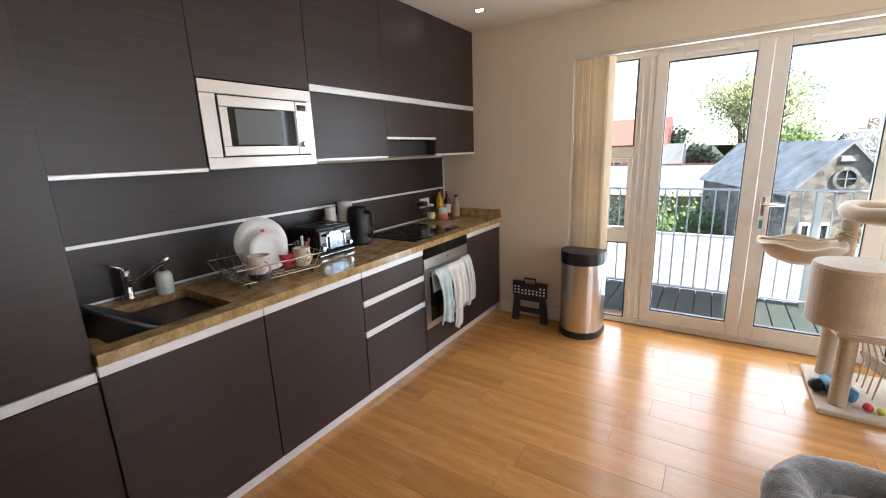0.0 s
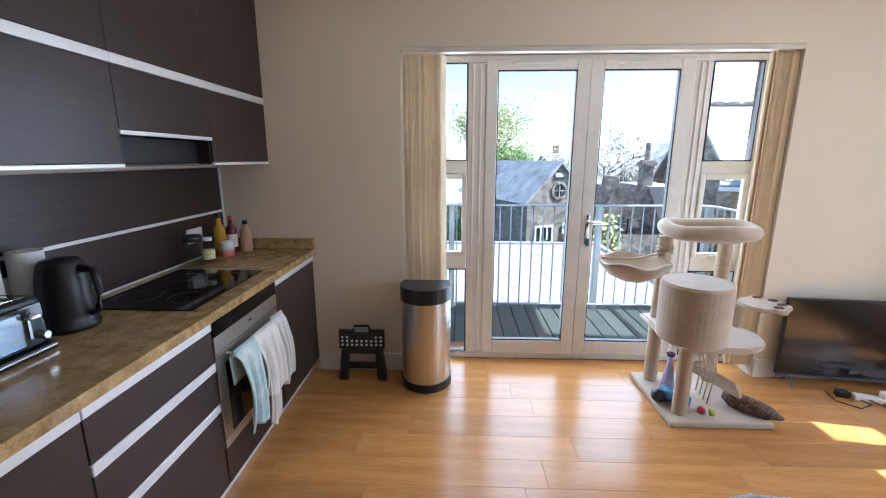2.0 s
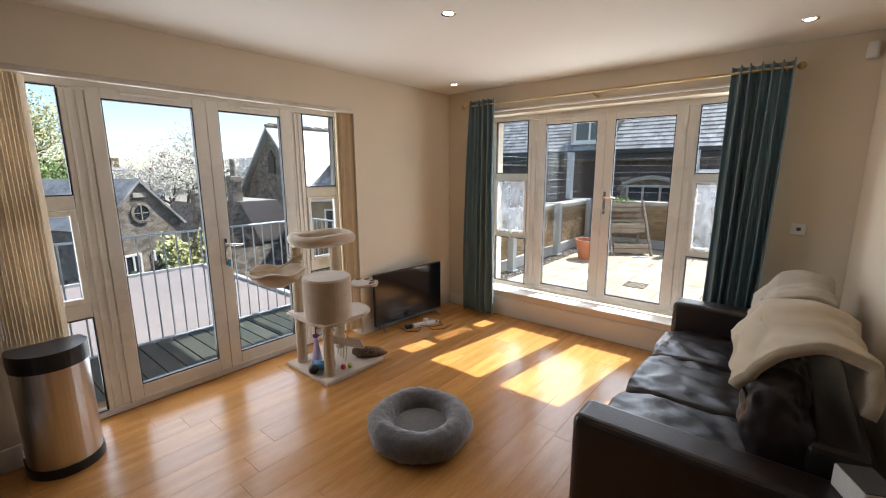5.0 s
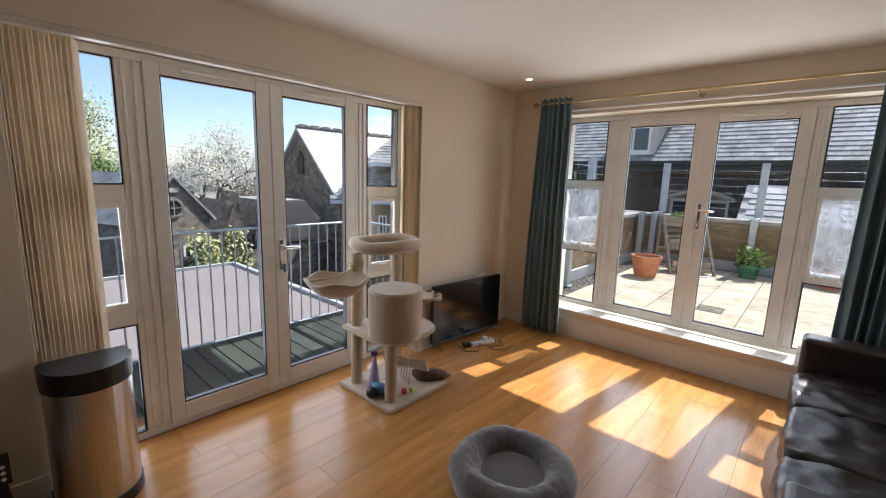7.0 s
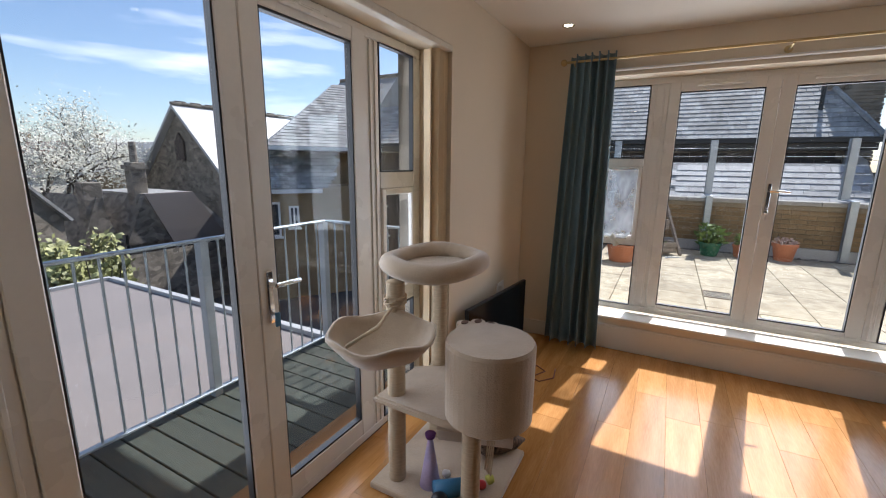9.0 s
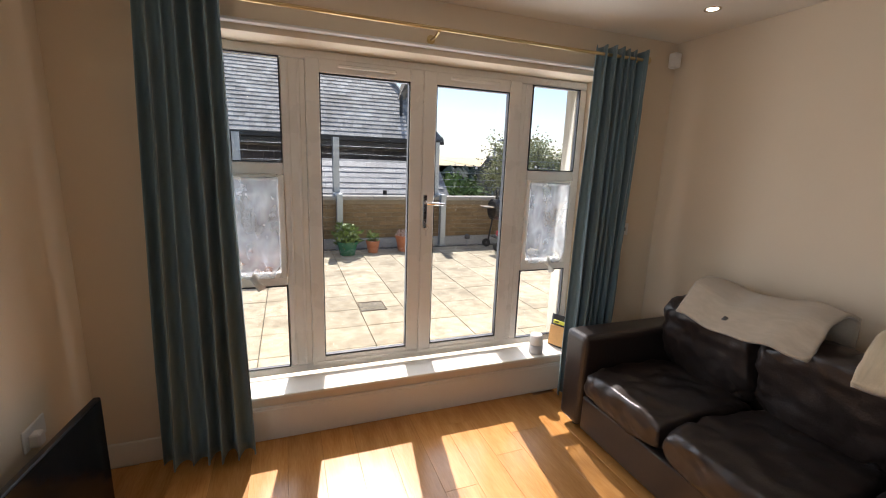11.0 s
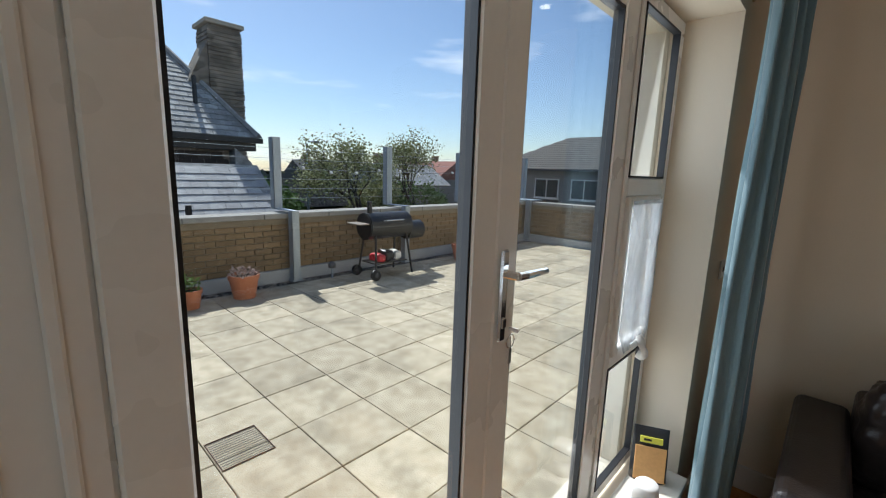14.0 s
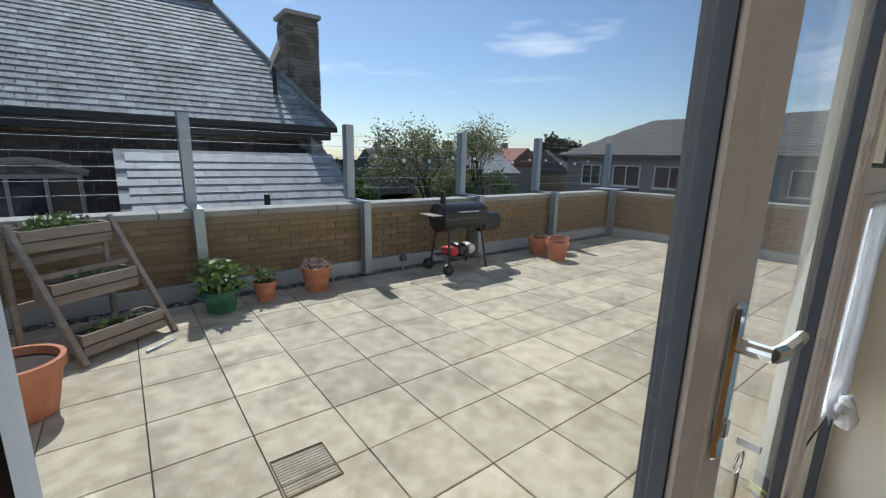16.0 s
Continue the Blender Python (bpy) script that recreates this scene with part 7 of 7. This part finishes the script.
for x in (4.2, 1.6, -1.2, -4.5, -8):
    for z in (4.5, 1.6):
        win(hr, lambda u, d, z_: (u, 0.005 - d, z_), x, z, 1.9 if x != 4.2 else 1.5, 1.35, M_UPVC, 1)
part("panel", box(B(), 0.6, 2.6, 0.005, 0.04, 3.2, 4.4), M_BLACKP, hr)


def lamp_post(at, turn):
    l_ = thing("street_lamp", "tall grey street lamp with a bent arm", "street lamp", at, "street lamps", turn=turn)
    b_ = B(); tube(b_, [(0, 0, 0), (0, 0, 4.0), (0, 0, 7.3), (0.3, 0, 7.5), (1.0, 0, 7.55)], [0.11, 0.08, 0.06, 0.05, 0.045], 8); part("column", b_, M_GALV, l_, smooth=True)
    part("lantern", box(B(), 0.85, 1.5, -0.12, 0.12, 7.48, 7.62, bev=0.03), M_GREYP, l_)


lamp_post((31.0, -15.6, -4.1), -60)
lamp_post((42.0, -38.5, -4.6), 20)


def tree(at, height, crown, label, seed, leaf_m, n_leaf, leaf_size, trunk=0.22, cat="tree", dense=1.0):
    """A tapered trunk that forks into limbs and twigs, with leaves set along the twigs."""
    rg = random.Random(seed)
    t_ = thing("tree", label, cat, at, "trees")
    b_ = B()
    tips = []
    def grow(p, d, L, r, depth):
        mid = p + d * L * 0.5 + Vector((rg.uniform(-1, 1), rg.uniform(-1, 1), 0)) * L * 0.06
        e = p + d * L
        tube(b_, [p, mid, e], [r, r * 0.82, r * 0.62], 6 if depth < 2 else 4)
        if depth >= 2:
            tips.append((mid, d)); tips.append((e, d))
        if depth < 5 and r > 0.006:
            for k in range(3 if depth < 4 else 2):
                a = rg.uniform(0, 2 * math.pi)
                s = d.orthogonal().normalized()
                s = Matrix.Rotation(a, 3, d) @ s
                nd = (d + s * rg.uniform(0.45, 1.0) * crown + Vector((0, 0, 0.12))).normalized()
                grow(e - d * L * rg.uniform(0, 0.25), nd, L * rg.uniform(0.62, 0.82), r * 0.56, depth + 1)
    grow(Vector((0, 0, 0)), Vector((rg.uniform(-0.05, 0.05), 0, 1)).normalized(), height * 0.30, trunk, 0)
    part("trunk", b_, M_BARK, t_, smooth=True)
    V, Fc = [], []
    for k in range(n_leaf):
        c, d = rg.choice(tips)
        c = c + Vector((rg.gauss(0, 1), rg.gauss(0, 1), rg.gauss(0, 1))) * height * 0.028 * dense
        a = Vector((rg.uniform(-1, 1), rg.uniform(-1, 1), rg.uniform(-1, 1))).normalized()
        s = a.orthogonal().normalized()
        L = leaf_size * rg.uniform(0.6, 1.4)
        i = len(V)
        V += [c - a * L * 0.5, c + s * L * 0.38, c + a * L * 0.5, c - s * L * 0.38]
        Fc.append((i, i + 1, i + 2, i + 3))
    raw("crown", V, Fc, leaf_m, t_)
    return t_


tree((27.5, -17.6, -4.1), 9.2, 1.0, "spreading tree with sparse yellow-green spring leaves", 4, M_LEAF2, 6500, 0.13, dense=1.5)
tree((28.5, -23.2, -4.1), 9.6, 0.75, "tall tree with thin fresh green leaves", 9, M_LEAF2, 5500, 0.12, dense=1.5)
tree((29.5, -21.5, -4.1), 6.6, 1.2, "low bushy tree with green spring leaves", 12, M_LEAF2, 5500, 0.16, dense=1.5)
tree((30.5, -25.0, -4.1), 6.2, 1.2, "low bushy tree with green spring leaves", 15, M_LEAF, 5000, 0.17, dense=1.5)
tree((40.1, -47.3, -4.6), 10.4, 0.5, "dark conifer beyond the houses", 17, M_LEAFD, 3500, 0.35)
tree((30, -12.5, -4.1), 6.0, 1.2, "green bushy tree by the road", 19, M_LEAF, 3200, 0.28)
tree((34, -11, -4.1), 5.4, 1.2, "green bushy tree by the road", 23, M_LEAFD, 3000, 0.28)
tree((10.6, 24.5, -4.2), 9.8, 1.0, "cherry tree covered in white blossom", 31, M_BLOSSOM, 15000, 0.10, 0.22, dense=1.5)
tree((3.2, 31.0, -4.3), 11.8, 0.85, "large tree with fresh green leaves on bare limbs", 37, M_LEAF2, 12000, 0.15, 0.26, dense=1.7)
tree((4.6, 30.0, -4.2), 8.2, 1.1, "dense dark green tree behind the barn", 41, M_LEAF, 6500, 0.2, 0.25, dense=1.2)
tree((0.0, 33.0, -3.6), 6.8, 1.2, "dark evergreen shrub tree", 43, M_LEAFD, 6000, 0.28, dense=1.4)


def bush(at, r, h, n, leaf_m, label, seed):
    u = thing("shrub", label, "shrub", at, "shrubs")
    rg = random.Random(seed)
    b_ = B()
    for k in range(8):
        a = rg.uniform(0, 6.28)
        rod(b_, (0, 0, 0), (r * 0.7 * math.cos(a), r * 0.7 * math.sin(a), h * rg.uniform(0.6, 0.95)), 0.03, 0.01, 5)
    part("stems", b_, M_BARK, u)
    V, Fc = [], []
    blobs = [(Vector((rg.uniform(-1, 1) * r * 0.8, rg.uniform(-1, 1) * r * 0.8, h * rg.uniform(0.35, 0.85))), rg.uniform(0.25, 0.5) * r) for _ in range(14)]
    for k in range(n):
        c0, rr = rg.choice(blobs)
        c = c0 + Vector((rg.gauss(0, 1), rg.gauss(0, 1), rg.gauss(0, 1))) * rr * 0.5
        a = Vector((rg.uniform(-1, 1), rg.uniform(-1, 1), rg.uniform(-1, 1))).normalized()
        s = a.orthogonal().normalized()
        L = 0.16 * rg.uniform(0.6, 1.4)
        i = len(V)
        V += [c - a * L * 0.5, c + s * L * 0.38, c + a * L * 0.5, c - s * L * 0.38]
        Fc.append((i, i + 1, i + 2, i + 3))
    raw("foliage", V, Fc, leaf_m, u)


bush((6.4, 11.4, -3.6), 1.0, 3.5, 3000, M_LEAF2, "yellow-green willow shrub by the chapel", 1)
bush((3.6, 11.6, -3.6), 1.2, 2.0, 2600, M_LEAFD, "dark green shrub at the chapel foot", 2)
bush((1.2, 18.5, -3.6), 2.2, 2.2, 3200, M_LEAF, "bright green hedge before the barn", 3)
bush((-1.5, 19.0, -3.6), 2.0, 2.0, 2600, M_LEAFD, "dark green hedge before the barn", 4)


# ---- pieces: deck boards, slabs, bricks, slates ----
rng = random.Random(5)
bd = box(B(), 0.0, 0.138, 0.0, 1.185, 0.0, 0.03, bev=0.004)
me_deck = bpy.data.meshes.new("deck_board"); bd.to_mesh(me_deck); bd.free(); me_deck.materials.append(M_DECK)
for k in range(26):
    o = new("deck_board", me_deck)
    o.location = (0.42 + k * 0.1465, 0.13, -0.060 + rng.uniform(-0.001, 0.001))
    o.parent = bal
SL = 0.45
bd = box(B(), 0.003, SL - 0.003, 0.003, SL - 0.003, -0.03, 0.0, bev=0.003)
me_slab = bpy.data.meshes.new("paving_slab"); bd.to_mesh(me_slab); bd.free(); me_slab.materials.append(M_PAVE)
bd = box(B(), 0.003, 0.20, 0.003, SL - 0.003, -0.03, 0.0, bev=0.003)
me_half = bpy.data.meshes.new("paving_slab"); bd.to_mesh(me_half); bd.free(); me_half.materials.append(M_PAVE)
for i in range(-1, 9):
    for j in range(20):
        x, y = 6.37 + (i - 1) * SL, -0.47 - (j + 1) * SL
        if x < 5.46:
            continue
        o = new("paving_slab", me_half if i == 8 else me_slab)
        o.location, o.rotation_euler = (x, y, TZ + rng.uniform(-0.0015, 0.0015)), (rng.uniform(-0.002, 0.002), rng.uniform(-0.002, 0.002), 0)
        o.parent = terrace


def brick_wall(wall, u0, u1, z0, z1, put, name="brick", own=300):
    """Courses of bricks on a wall face: the nearest ones each an object, the rest one mesh."""
    bw, bh = 0.225, 0.075
    bmm = box(B(), 0.006, bw - 0.006, -0.012, 0.02, 0.006, bh - 0.006, bev=0.003)
    for v in bmm.verts:
        v.co = Vector(put(v.co.x, v.co.y, v.co.z)) - Vector(put(0, 0, 0))
    bmesh.ops.recalc_face_normals(bmm, faces=bmm.faces)
    me = bpy.data.meshes.new(name); bmm.to_mesh(me); bmm.free(); me.materials.append(M_BRICK)
    V, Fc, n = [], [], 0
    src = [v.co.copy() for v in me.vertices]
    sf_ = [tuple(p.vertices) for p in me.polygons]
    for r in range(int((z1 - z0) / bh)):
        u = u0 + (0.0 if r % 2 else 0.11)
        while u + bw < u1:
            at = Vector(put(u, rng.uniform(-0.003, 0.002), z0 + r * bh))
            if n < own:
                o = new(name, me); o.location = at; o.parent = wall
            else:
                base = len(V)
                V += [at + c for c in src]
                Fc += [tuple(base + i for i in f) for f in sf_]
            n += 1
            u += bw
    if V:
        raw("brick_run", V, Fc, M_BRICKI, wall, kind="stuff")


brick_wall(par_s, 0.2, 9.5, TZ + 0.15, 0.95, lambda u, d, z: (9.995 + d, -u, z))
brick_wall(par_n, 5.5, 9.9, TZ + 0.15, 0.95, lambda u, d, z: (u, -0.095 - d, z), own=200)
brick_wall(par_w, 5.5, 9.9, TZ + 0.15, 0.95, lambda u, d, z: (u, -9.605 + d, z), own=0)

# slates: the great roof, its lean-to, and hung tiles on the wall below
rng = random.Random(9)
du, dv = Vector((0, -1, 0)), Vector((RX_ - EX, 0, RZ - EZ)).normalized()
dn = dv.cross(du).normalized()
if dn.z < 0:
    dn = -dn
ln = Vector((RX_ - EX, 0, RZ - EZ)).length
V, Fc = slab_pieces(Vector((EX, 9.0, EZ)), du, dv, dn, int(ln / 0.20), 60, 0.27, 0.20, lambda u, v: 9.0 - u > -5.75 + 1.7 * v / ln and u > 0, rng)
raw("slates", V, Fc, M_SLATE, roof, kind="stuff")
dv2 = Vector((2.07, 0, 1.56)).normalized()
dn2 = dv2.cross(du).normalized()
dn2 = dn2 if dn2.z > 0 else -dn2
bmm = B()
q = [bmm.verts.new(p) for p in ((0.004, 0, 0.02), (0.266, 0, 0.02), (0.266, 0.225, 0.004), (0.004, 0.225, 0.004), (0.004, 0, 0), (0.266, 0, 0))]
for f in ((0, 1, 2, 3), (4, 5, 1, 0), (4, 0, 3), (1, 5, 2)):
    bmm.faces.new([q[i] for i in f])
me_sl = bpy.data.meshes.new("slate"); bmm.to_mesh(me_sl); bmm.free(); me_sl.materials.append(M_SLATE_O)
for r in range(12):
    for c in range(14):
        p = Vector((-3.12, -1.506 - (c + 0.5 * (r % 2)) * 0.27, 4.01)) + dv2 * (r * 0.205) + dn2 * 0.003
        if -1.506 - (c + 0.5 * (r % 2) + 1) * 0.27 < -5.26:
            continue
        o = new("slate", me_sl)
        o.matrix_basis = Matrix.Translation(p) @ Matrix((du, dv2, dn2)).transposed().to_4x4() @ pose(0, 0, 0, rng.uniform(-0.3, 0.3), 0, rng.uniform(-0.5, 0.5))
        o.parent = lean
V, Fc = slab_pieces(Vector((0.335, 9.0, 0.4)), Vector((0, -1, 0)), Vector((0, 0, 1)), Vector((-1, 0, 0)), 35, 55, 0.26, 0.155, lambda u, v: 0 < u < 14.1 and not (9.9 > u > 8.3 and 3.7 < v < 4.95), rng)
raw("hung_tiles", V, Fc, M_TILEH, sb, kind="stuff")
# rows of slate on the nearer north roofs
V, Fc = slab_pieces(Vector((-2.95, 0, 4.46)), Vector((1, 0, 0)), Vector((0, 1.7, 1.5)).normalized(), Vector((0, -1.5, 1.7)).normalized(), 11, 16, 0.28, 0.20, lambda u, v: u > 0.75 * v and u < 3.4 + 0.35 * v, rng)
raw("slates", V, Fc, M_SLATE, lowr, kind="stuff")
V, Fc = slab_pieces(Vector((-1.65, 0.25, 5.94)), Vector((1, 0, 0)), Vector((0, 3.75, 2.88)).normalized(), Vector((0, -2.88, 3.75)).normalized(), 23, 38, 0.28, 0.20, lambda u, v: u > 0.69 * v, rng)
raw("slates", V, Fc, M_SLATE, upr, kind="stuff")
V, Fc = slab_pieces(Vector((6.75, 0.45, 6.52)), Vector((-1, 0, 0)), Vector((0, -4.45, 2.5)).normalized(), Vector((0, 2.5, 4.45)).normalized(), 16, 60, 0.32, 0.31, lambda u, v: u > 0.89 * v and u < 19 - 0.76 * v, rng)
raw("roof_tiles", V, Fc, M_BRTILE, hroof, kind="stuff")
